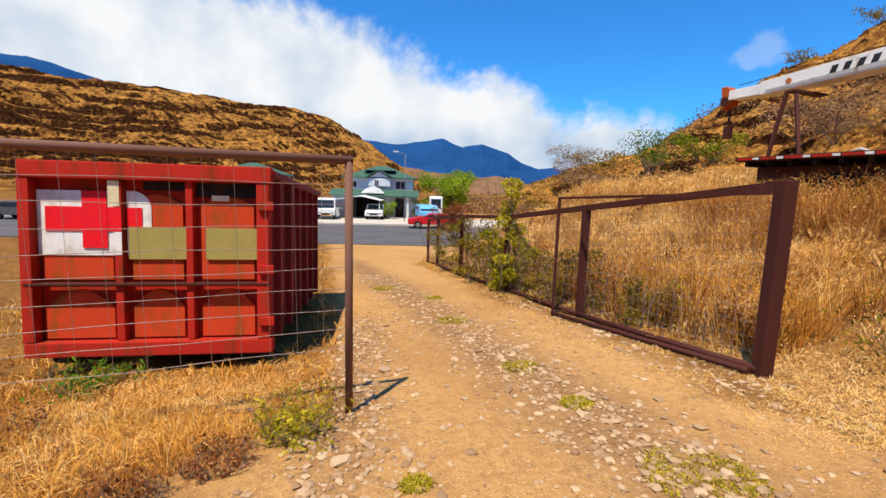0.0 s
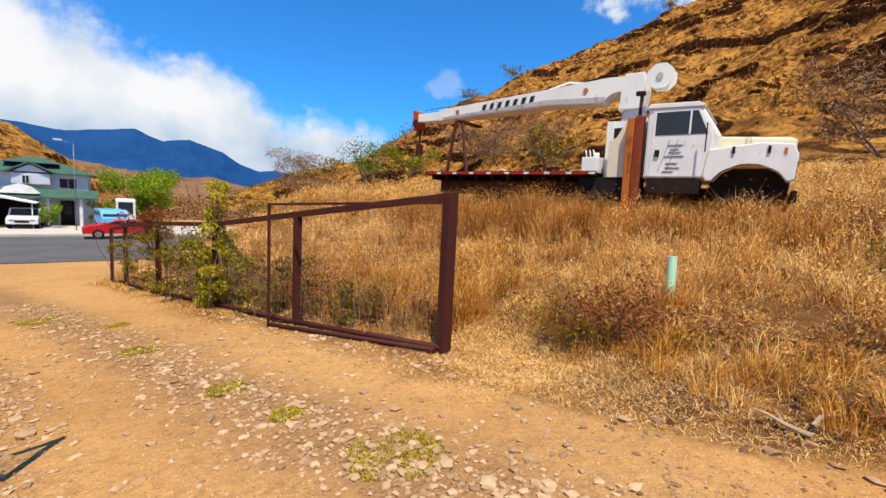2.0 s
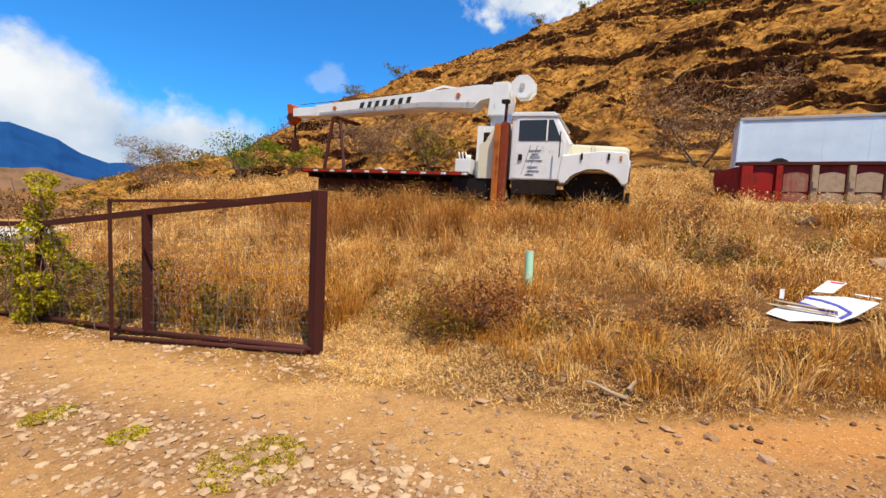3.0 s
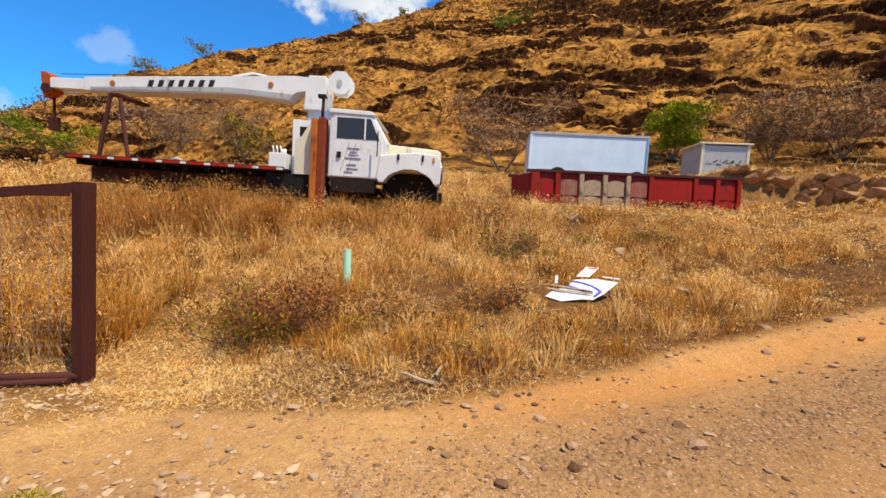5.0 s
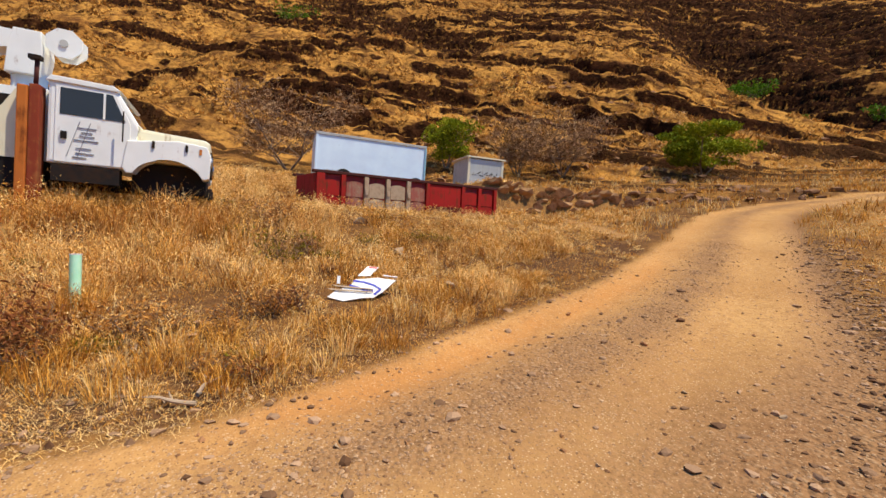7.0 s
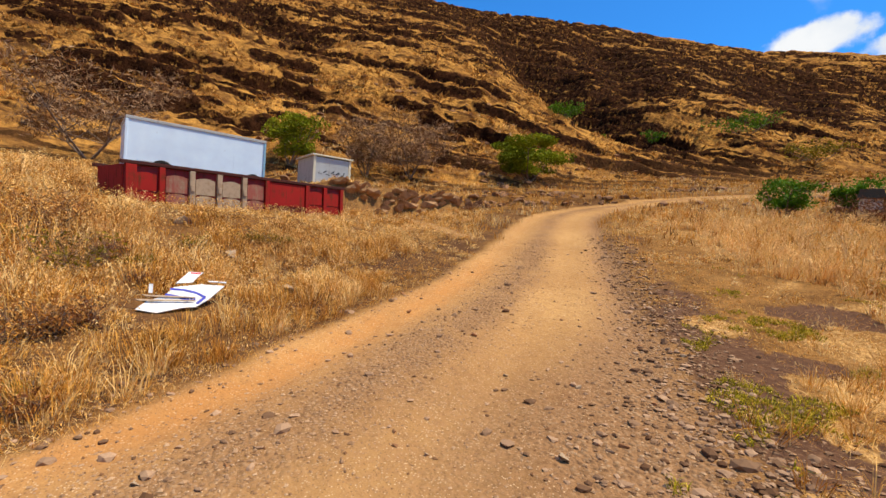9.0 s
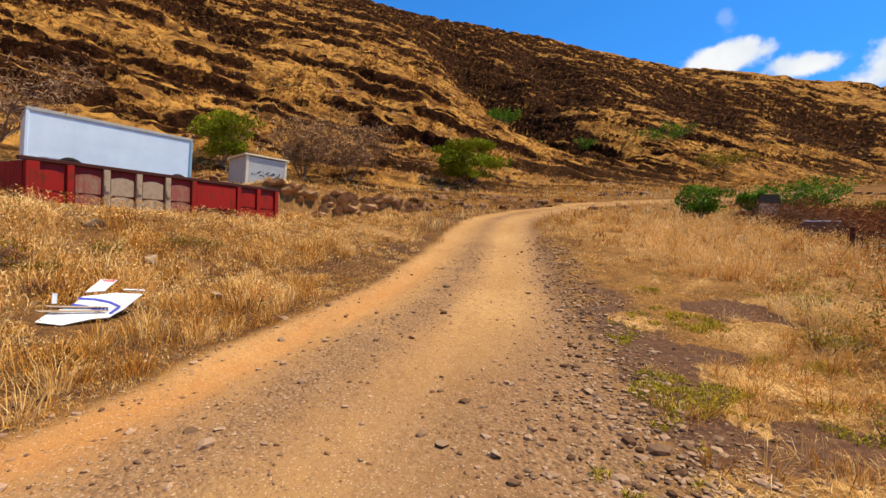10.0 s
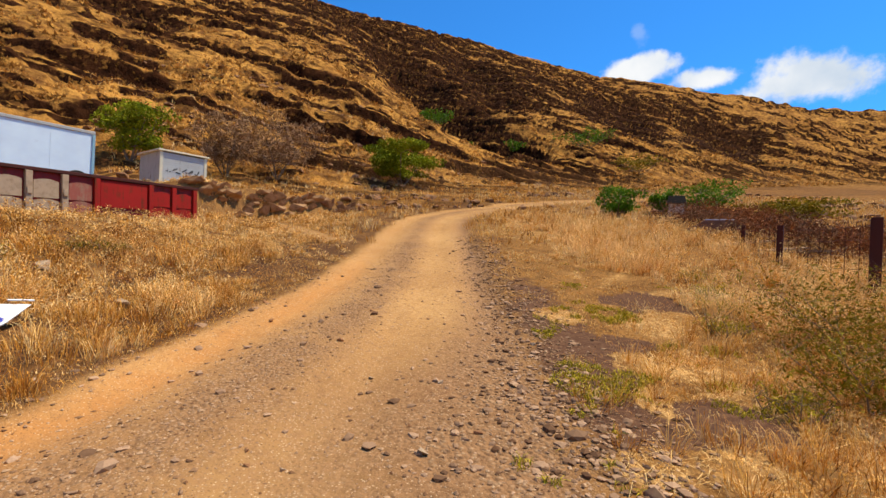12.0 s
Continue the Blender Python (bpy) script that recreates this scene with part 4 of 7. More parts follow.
    part("mirror", bar(bmesh.new(), (-1.40, -0.10, 1.45), (-1.40, -0.10, 1.95), 0.02, 0.02), M_DARK, g)
    part("step", boxed(-2.35, -1.45, 0.05, 0.30, 0.72, 0.98), M_DARK, g, "dark fuel tank step")
    # crane base behind the cab
    part("side_frame", block(boxed(-3.24, -3.10, 0.30, 1.70, 1.0, 2.16), -3.20, -2.85, 0.34, 0.40, 2.02, 2.16), M_WHITE_TRUCK, g)
    part("side_frame", prism(bmesh.new(), [(-3.12, 1.02), (-2.80, 1.02), (-2.80, 2.12), (-2.98, 1.80), (-3.12, 1.72)], 0.10, 0.20), M_CREAM, g, "yellowed steel gusset")
    part("head_board", boxed(-2.72, -2.50, 0.35, 1.75, 1.0, 2.20, bevel=0.02), M_WHITE_TRUCK, g)
    part("rusty_column", boxed(-2.76, -2.63, -0.06, 0.26, -0.10, 2.14, bevel=0.02), M_RUST_BRIGHT, g, "rust-orange outrigger column")
    part("rusty_column", boxed(-2.625, -2.49, -0.03, 0.26, -0.10, 2.18, bevel=0.02), M_RUST_RED, g, "flaking dark red outrigger column")
    # dark plate across the frame's gap, painted as the shade within
    part("opening_shade", boxed(-3.14, -2.86, 0.315, 0.328, 1.72, 2.02), M_DARK, g, "dark plate for the shade within the crane frame")
    part("rusty_foot", boxed(-2.86, -2.40, -0.14, 0.38, -0.16, -0.08), M_RUST_BRIGHT, g)
    part("pipe", tube(bmesh.new(), (-2.58, 0.10, 2.16), (-2.58, 0.14, 2.60), 0.032, n=10), M_RUST, g)
    part("pipe_cap", boxed(-2.68, -2.52, 0.06, 0.20, 2.58, 2.65, bevel=0.01), M_DARK, g)
    part("tool_box", boxed(-3.62, -3.28, 0.02, 0.45, 1.10, 1.42, bevel=0.015), M_WHITE_TRUCK, g)
    for x in (-3.58, -3.50, -3.42):
        part("rod", tube(bmesh.new(), (x, 0.2, 1.42), (x - 0.03, 0.2, 1.58), 0.014, n=8), M_WHITE_TRUCK, g)
    part("canister", tube(bmesh.new(), (-3.40, 0.25, 1.42), (-3.40, 0.25, 1.52), 0.06, n=12), M_WHITE_TRUCK, g)
    part("under_box", boxed(-3.70, -2.50, 0.12, 0.60, 0.55, 1.02), M_BLACK, g)
    # flat bed with its red and white tape
    bed = part("bed", boxed(-7.76, -3.30, 0.0, 2.30, 1.05, 1.14, bevel=0.01), M_RUST, g, "rusty flat bed")
    for i in range(9):
        x = -7.70 + i * 0.49
        part("red_tape", boxed(x, x + 0.33, -0.008, -0.002, 1.07, 1.12), M_RED, bed, "red reflector tape")
        part("white_tape", boxed(x + 0.335, x + 0.46, -0.008, -0.002, 1.072, 1.118), M_BOARD, bed, "white reflector tape")
    for i in range(10):
        part("cross_member", boxed(-7.6 + i * 0.44, -7.52 + i * 0.44, 0.1, 2.2, 0.94, 1.047), M_DARK, bed)
    part("bent_plate", prism(bmesh.new(), [(-5.70, 1.142), (-5.56, 1.21), (-5.40, 1.142), (-5.56, 1.175)], 0.1, 0.16), M_BOARD, bed)
    # dark board added in place of the shade under the bed
    part("bed_shade_board", boxed(-7.6, -3.72, 0.50, 0.58, 0.62, 0.935), M_RUST, g)
    # boom rest
    part("rest_leg", bar(bmesh.new(), (-7.14, 0.12, 1.14), (-7.12, 0.40, 2.46), 0.06, 0.06), M_RUST, g)
    part("rest_leg", bar(bmesh.new(), (-6.55, 0.12, 1.14), (-6.92, 0.40, 2.38), 0.06, 0.06), M_RUST, g)
    part("rest_beam", boxed(-7.12, -6.94, 0.38, 1.38, 2.43, 2.48), M_RUST, g)
    # turret, winch drum and boom
    y0, y1 = 0.86, 1.34
    part("pedestal", tube(bmesh.new(), (-2.95, 1.1, 1.14), (-2.95, 1.1, 2.55), 0.24, n=20), M_WHITE_TRUCK, g)
    part("turret", prism(bmesh.new(), [(-3.20, 2.48), (-2.76, 2.48), (-2.70, 2.90), (-2.74, 3.22), (-3.10, 3.22), (-3.16, 2.95)], y0 - 0.06, y1 + 0.06, 0.02), M_WHITE_TRUCK, g)
    bm = bmesh.new()
    oct_ = [(-2.42 + 0.27 * math.cos(t), 3.09 + 0.26 * math.sin(t)) for t in (math.pi / 8 + math.pi / 4 * i for i in range(8))]
    part("winch_guard", prism(bm, oct_, y0 - 0.10, y0 - 0.06, 0.005), M_WHITE_TRUCK, g)
    part("winch_guard", prism(bmesh.new(), oct_, y0 + 0.22, y0 + 0.26, 0.005), M_WHITE_TRUCK, g)
    part("winch_drum", tube(bmesh.new(), (-2.42, y0 - 0.06, 3.09), (-2.42, y0 + 0.22, 3.09), 0.16, n=20), M_CREAM, g, "yellowed winch drum")
    part("hub", tube(bmesh.new(), (-2.42, y0 - 0.125, 3.09), (-2.42, y0 - 0.10, 3.09), 0.06, n=14), M_GREY, g)
    boom = part("boom", prism(bmesh.new(), [(-3.00, 3.18), (-3.45, 3.20), (-8.05, 2.89), (-8.05, 2.60), (-4.86, 2.72), (-3.58, 2.67), (-3.40, 2.86), (-3.00, 2.92)], y0, y1, 0.012), M_WHITE_TRUCK, g, "long white box-section boom")
    part("inner_boom", prism(bmesh.new(), [(-8.00, 2.865), (-8.85, 2.85), (-8.85, 2.63), (-8.00, 2.63)], y0 + 0.06, y1 - 0.06, 0.01), M_WHITE_TRUCK, g)
    # grey strip paints the shade along the boom's lower flange
    part("boom_shade", prism(bmesh.new(), [(-3.60, 2.685), (-3.50, 2.80), (-4.86, 2.86), (-7.9, 2.69), (-7.9, 2.655), (-4.86, 2.745)], y0 - 0.012, y0 - 0.004), M_GREY, boom, "grey strip painted as shade along the lower flange")
    part("boom_rod", bar(bmesh.new(), (-5.05, 1.1, 3.12), (-4.45, 1.1, 3.27), 0.04, 0.04), M_WHITE_TRUCK, boom)
    part("boom_rod", bar(bmesh.new(), (-4.45, 1.1, 3.27), (-4.05, 1.1, 3.20), 0.04, 0.04), M_WHITE_TRUCK, boom)
    part("cable", tube(bmesh.new(), (-8.75, 1.1, 2.98), (-3.4, 1.1, 3.26), 0.008, n=5), M_DARK, boom)
    for x, z in ((-3.95, 2.98), (-7.42, 2.79)):
        part("pin", tube(bmesh.new(), (x, y0 - 0.02, z), (x, y0 + 0.02, z), 0.055, n=14), M_RUST_BRIGHT, boom)
    part("boom_head", prism(bmesh.new(), [(-8.82, 2.86), (-8.82, 2.55), (-9.04, 2.42), (-9.10, 2.98), (-8.98, 2.98)], y0 + 0.10, y1 - 0.10, 0.01), M_RUST_HEAD, g, "rust-red boom head")
    part("sheave", tube(bmesh.new(), (-8.98, y0 + 0.09, 2.62), (-8.98, y1 - 0.09, 2.62), 0.11, n=16), M_RUST, g)
    part("hook_block", block(boxed(-8.98, -8.84, 1.02, 1.18, 1.72, 2.02), -8.93, -8.89, 1.08, 1.12, 2.0, 2.45), M_RUST, g)
    for i in range(7):
        x, z = -6.66 + 0.222 * i, 2.745 + 0.014 * i
        part("lettering", prism(bmesh.new(), [(x, z + 0.01), (x + 0.11, z + 0.02), (x + 0.155, z + 0.17), (x + 0.045, z + 0.16)], y0 - 0.012, y0 - 0.004), M_INK, boom, "slanted black mark")


build_truck()


# ---- low red roll-off container, white box body, grey shed ----
def build_rolloff():
    a, b = Vector((14.55, 1.10, 0)), Vector((17.65, -5.60, 0))
    long = (b - a).length
    g = thing("roll_off_container", pose(a.x, a.y, 1.97) @ pose(0, 0, 0, 0, 0, math.degrees(math.atan2(b.y - a.y, b.x - a.x))) @ pose(0, 0, 0, 0, -2.0, 0), "low dark red roll-off container with faded bays", "container")
    H, D = 1.25, 2.1
    part("floor", boxed(0.05, long - 0.05, 0.05, D - 0.05, 0.12, 0.20), M_RED_DARK, g)
    part("side_wall", boxed(0.02, long - 0.02, 0.03, 0.08, 0.15, H - 0.04), M_RED_DARK, g)
    part("side_wall", boxed(0.02, long - 0.02, D - 0.08, D - 0.03, 0.15, H - 0.04), M_RED_DARK, g)
    part("end_wall", boxed(0.0, 0.05, 0.085, D - 0.085, 0.15, H - 0.04), M_CRIMSON, g)
    part("end_wall", boxed(long - 0.05, long, 0.085, D - 0.085, 0.15, H - 0.04), M_RED_DARK, g)
    part("top_rim", boxed(-0.10, long + 0.05, -0.06, 0.10, H - 0.035, H + 0.06, bevel=0.015), M_RUST, g, "rust-brown top rim")
    part("top_rim", boxed(-0.10, long + 0.05, D - 0.10, D + 0.06, H - 0.035, H + 0.06, bevel=0.015), M_RUST, g, "rust-brown top rim")
    n = 9
    for i in range(n + 1):
        if i == 6:
            continue
        x, w = 0.02 + (long - 0.18) * i / n, 0.15 if i else 0.26
        tan = 2 <= i <= 4
        part("side_rib", boxed(x, x + w, -0.07, 0.028, 0.10, H - 0.04, bevel=0.012), M_TIMBER if tan else M_CRIMSON, g, "faded tan rib" if tan else "")
        if tan:
            part("stake_pocket", boxed(x + 0.02, x + 0.13, -0.10, -0.072, 0.62, 0.80, bevel=0.01), M_TIMBER, g, "faded tan stake pocket")
    for i in range(n):
        if i in (5, 6):
            continue
        x0, x1 = 0.18 + (long - 0.18) * i / n, (long - 0.18) * (i + 1) / n
        mat = M_TIMBER if i in (2, 3) else M_DUSTY_RED if i in (1, 4) else M_CRIMSON
        for z0, z1 in ((0.18, 0.46), (0.54, 0.98)):
            out = [(x0 + 0.03, z0), (x1 - 0.03, z0)] + [(x1 - 0.03 - (x1 - x0 - 0.06) * k / 8, z1 + 0.06 * math.sin(math.pi * k / 8)) for k in range(9)]
            part("pressed_panel", prism(bmesh.new(), out, -0.012, 0.027), mat, g, "faded tan panel" if mat is M_TIMBER else "dusty faded red panel" if mat is M_DUSTY_RED else "")
    part("patch_plate", boxed(0.20 + (long - 0.18) * 5 / n, (long - 0.18) * 7 / n - 0.01, -0.022, 0.027, 0.40, H - 0.06, bevel=0.012), M_CRIMSON, g, "flat crimson steel plate")
    part("tyre", tor(bmesh.new(), (1.1, 0.5, H - 0.12), 0.26, 0.08), M_BLACK, g)
    part("tyre", tor(bmesh.new(), (3.9, 0.5, H - 0.16), 0.26, 0.08), M_BLACK, g)
    for x, w in ((1.7, 0.7), (2.6, 0.5), (5.3, 0.4), (6.2, 0.5)):
        part("scrap_plank", boxed(x, x + w, 0.2, 0.5, H - 0.02, H + 0.07), M_TIMBER, g)


def tor(bm, c, R, r, n=18, m=8):
    c = Vector(c)
    ring = [[bm.verts.new(c + Vector(((R + r * math.cos(b)) * math.cos(a), r * math.sin(b), (R + r * math.cos(b)) * math.sin(a)))) for b in (2 * math.pi * j / m for j in range(m))] for a in (2 * math.pi * i / n for i in range(n))]
    for i in range(n):
        for j in range(m):
            bm.faces.new((ring[i][j], ring[(i + 1) % n][j], ring[(i + 1) % n][(j + 1) % m], ring[i][(j + 1) % m]))
    return bm


build_rolloff()


def build_box_body():
    a, b = Vector((19.5, 1.76, 0)), Vector((20.4, -2.93, 0))
    long = (b - a).length
    g = thing("box_body", pose(a.x, a.y, 2.92, 0, 0, math.degrees(math.atan2(b.y - a.y, b.x - a.x))), "white truck box body standing behind the red container", "container")
    H, D = 2.42, 2.3
    part("shell", boxed(0, long, 0, D, 0.12, H, bevel=0.03), M_BOX, g)
    part("roof_trim", boxed(-0.03, long + 0.03, -0.03, D + 0.03, H - 0.04, H + 0.07, bevel=0.015), M_GREY, g, "grey roof trim")
    part("corner_post", boxed(long - 0.05, long + 0.035, -0.035, 0.08, 0.1, H - 0.05, bevel=0.012), M_TRIM_BLUE, g, "pale blue corner post")
    part("corner_post", boxed(-0.035, 0.05, -0.035, 0.08, 0.1, H - 0.05, bevel=0.012), M_BOX, g)
    for i in range(1, 4):
        x = long * i / 4
        part("seam", boxed(x - 0.004, x + 0.004, -0.006, -0.002, 0.15, H - 0.05), M_BOX, g)
    for x in (0.5, long - 0.6):
        part("bearer", boxed(x, x + 0.12, 0.05, D - 0.05, z_at(20.4, -0.6) - 0.15 - 2.92, 0.118), M_DARK, g)
    part("stain", boxed(0.35, 1.3, -0.008, -0.002, 0.95, 0.965), M_GREY, g)


build_box_body()


def build_shed():
    g = thing("roller_shed", pose(25.72, -6.10, 4.30, 0, 0, -82), "small grey metal shed with a graffitied roller door", "shed")
    W, D, H = 2.22, 2.6, 1.75
    part("wall", boxed(0, 0.05, 0, D, 0, H), M_GREY, g)
    part("wall", boxed(W - 0.05, W, 0, D, 0, H), M_GREY, g)
    part("wall", boxed(0.05, W - 0.05, D - 0.05, D, 0, H), M_GREY, g)
    part("front_post", boxed(-0.02, 0.12, -0.05, 0.02, 0, H, bevel=0.01), M_CREAM, g)
    part("front_post", boxed(W - 0.12, W + 0.02, -0.05, 0.02, 0, H, bevel=0.01), M_CREAM, g)
    part("roof", boxed(-0.12, W + 0.12, -0.12, D + 0.1, H + 0.002, H + 0.09, bevel=0.015), M_CREAM, g)
    door = part("roller_door", boxed(0.125, W - 0.125, -0.01, 0.015, 0, H - 0.05), M_DOOR, g, "dusty grey roller door")
    for i in range(14):
        part("slat", boxed(0.125, W - 0.125, -0.025, -0.0105, 0.04 + i * 0.118, 0.14 + i * 0.118, bevel=0.006), M_DOOR, door)
    rng = random.Random(4)
    for i in range(11):
        x, z = 0.28 + i * 0.15, 0.80 + rng.uniform(-0.05, 0.05)
        part("graffiti_stroke", bar(bmesh.new(), (x, -0.032, z), (x + rng.uniform(0.05, 0.26), -0.032, z + rng.uniform(-0.12, 0.22)), 0.012, 0.05), M_INK, door, "black spray stroke")


build_shed()


# ---- white pipe stub, broken sign boards, branch ----
def build_pipe_stub():
    z = z_at(5.77, 2.58)
    g = thing("pipe_stub", pose(5.77, 2.58, z - 0.05) @ pose(0, 0, 0, -4, 5, 0), "pale green plastic pipe stub standing in dry grass", "pipe")
    h = 1.11 - z + 0.05
    part("pipe", tube(bmesh.new(), (0, 0, 0), (0, 0, h), 0.055, n=18, caps=False), M_PVC, g)
    part("rim", tor_flat(bmesh.new(), (0, 0, h), 0.05, 0.009), M_BOARD, g, "white cut rim")


def tor_flat(bm, c, R, r, n=18, m=6):
    c = Vector(c)
    ring = [[bm.verts.new(c + Vector(((R + r * math.cos(b)) * math.cos(a), (R + r * math.cos(b)) * math.sin(a), r * math.sin(b)))) for b in (2 * math.pi * j / m for j in range(m))] for a in (2 * math.pi * i / n for i in range(n))]
    for i in range(n):
        for j in range(m):
            bm.faces.new((ring[i][j], ring[(i + 1) % n][j], ring[(i + 1) % n][(j + 1) % m], ring[i][(j + 1) % m]))
    return bm


build_pipe_stub()


def sheet(bm, outline, z0, z1):
    """A thin board cut to an outline."""
    low, top = [bm.verts.new((a, b, z0)) for a, b in outline], [bm.verts.new((a, b, z1)) for a, b in outline]
    bm.faces.new(low[::-1])
    bm.faces.new(top)
    for i in range(len(outline)):
        j = (i + 1) % len(outline)
        bm.faces.new((low[i], low[j], top[j], top[i]))
    return bm


def build_sign_boards():
    x, y = 6.72, -0.54
    base = pose(x, y, z_at(x, y) + 0.13, 0, 0, -89) @ pose(0, 0, 0, 36, -3, 0)
    g = thing("sign_board", base, "bent white sign board with blue print in the grass", "sign")
    part("panel", sheet(bmesh.new(), [(-0.50, -0.17), (-0.28, -0.25), (-0.02, -0.19), (0.13, -0.19), (0.27, -0.07), (0.47, 0.17), (0.2, 0.22), (-0.11, 0.19), (-0.20, 0.05), (-0.40, -0.05)], 0, 0.012), M_BOARD, g)
    for pts, wide in ((((-0.15, 0.155), (0.0, 0.125), (0.14, 0.06), (0.235, -0.03), (0.14, -0.135)), 0.034), (((-0.2, 0.06), (-0.05, 0.0), (0.05, -0.08)), 0.035)):
        for p, q in zip(pts, pts[1:]):
            part("print", bar(bmesh.new(), (*p, 0.0145), (*q, 0.0145), wide, 0.003), M_BLUE, g, "blue printed band")
    for i in range(4):
        part("print", boxed(0.0 + 0.035 * i, 0.022 + 0.035 * i, -0.045 - 0.01 * i, 0.01 - 0.01 * i, 0.0125, 0.015), M_BLUE, g, "blue printed mark")
    h = thing("sign_board", base @ pose(0, 0, 0.03, -6, 4, 0), "torn white board fragment with a red edge", "sign")
    part("panel", sheet(bmesh.new(), [(-0.09, 0.25), (0.10, 0.27), (0.13, 0.34), (0.23, 0.50), (0.06, 0.51)], 0, 0.012), M_BOARD, h)
    part("print", sheet(bmesh.new(), [(0.08, 0.465), (0.19, 0.46), (0.205, 0.485), (0.08, 0.49)], 0.0125, 0.016), M_CROSS, h, "red printed mark")
    k = thing("sign_board", base @ pose(0, 0, 0.025, 0, 0, 0), "splintered timber strips on the sign board", "sign")
    for i, (a, b, c, w) in enumerate(((-0.45, 0.06, -0.03, 0.04), (-0.52, -0.02, -0.09, 0.035))):
        part("strip", sheet(bmesh.new(), [(a, b), (0.10, c), (0.13, c - 0.02), (a + 0.06, b - w)], 0.007 * i, 0.009 + 0.007 * i), M_TIMBER, k)
    for i, (a, b, c) in enumerate(((-0.36, 0.22, 0.12), (0.40, 0.40, 0.22))):
        p = base @ Vector((a, b, 0))
        p.z = z_at(p.x, p.y) + (0.12 if i < 1 else 0.20)
        w = thing("board_splinter", pose(p.x, p.y, p.z, 68 if i < 1 else 10, 4 * i, -89), "narrow white board splinter in dry grass", "splinter")
        if i < 1:
            part("strip", boxed(-0.022, 0.022, 0.0, c, 0, 0.012), M_BOARD, w)
        else:
            part("strip", boxed(-0.11, 0.11, -0.02, 0.02, 0, 0.012), M_BOARD, w)


build_sign_boards()


# ---- street, houses and cars ----
def slab(name, x0, x1, y0, y1, z0, z1, mat, label, category):
    return tagged(part(name, boxed(x0, x1, y0, y1, z0, z1), mat), label, category, kind="structure")


slab("road", -70, 14, 25.9, 38.6, -1.95, -1.80, M_ASPHALT, "grey asphalt street end", "road")
slab("kerb", -70, 14, 38.605, 38.80, -1.95, -1.66, M_CONCRETE, "pale concrete kerb", "kerb")
slab("pavement", -70, 14, 38.805, 46.9, -1.95, -1.67, M_CONCRETE, "pale concrete pavement and driveway", "pavement")


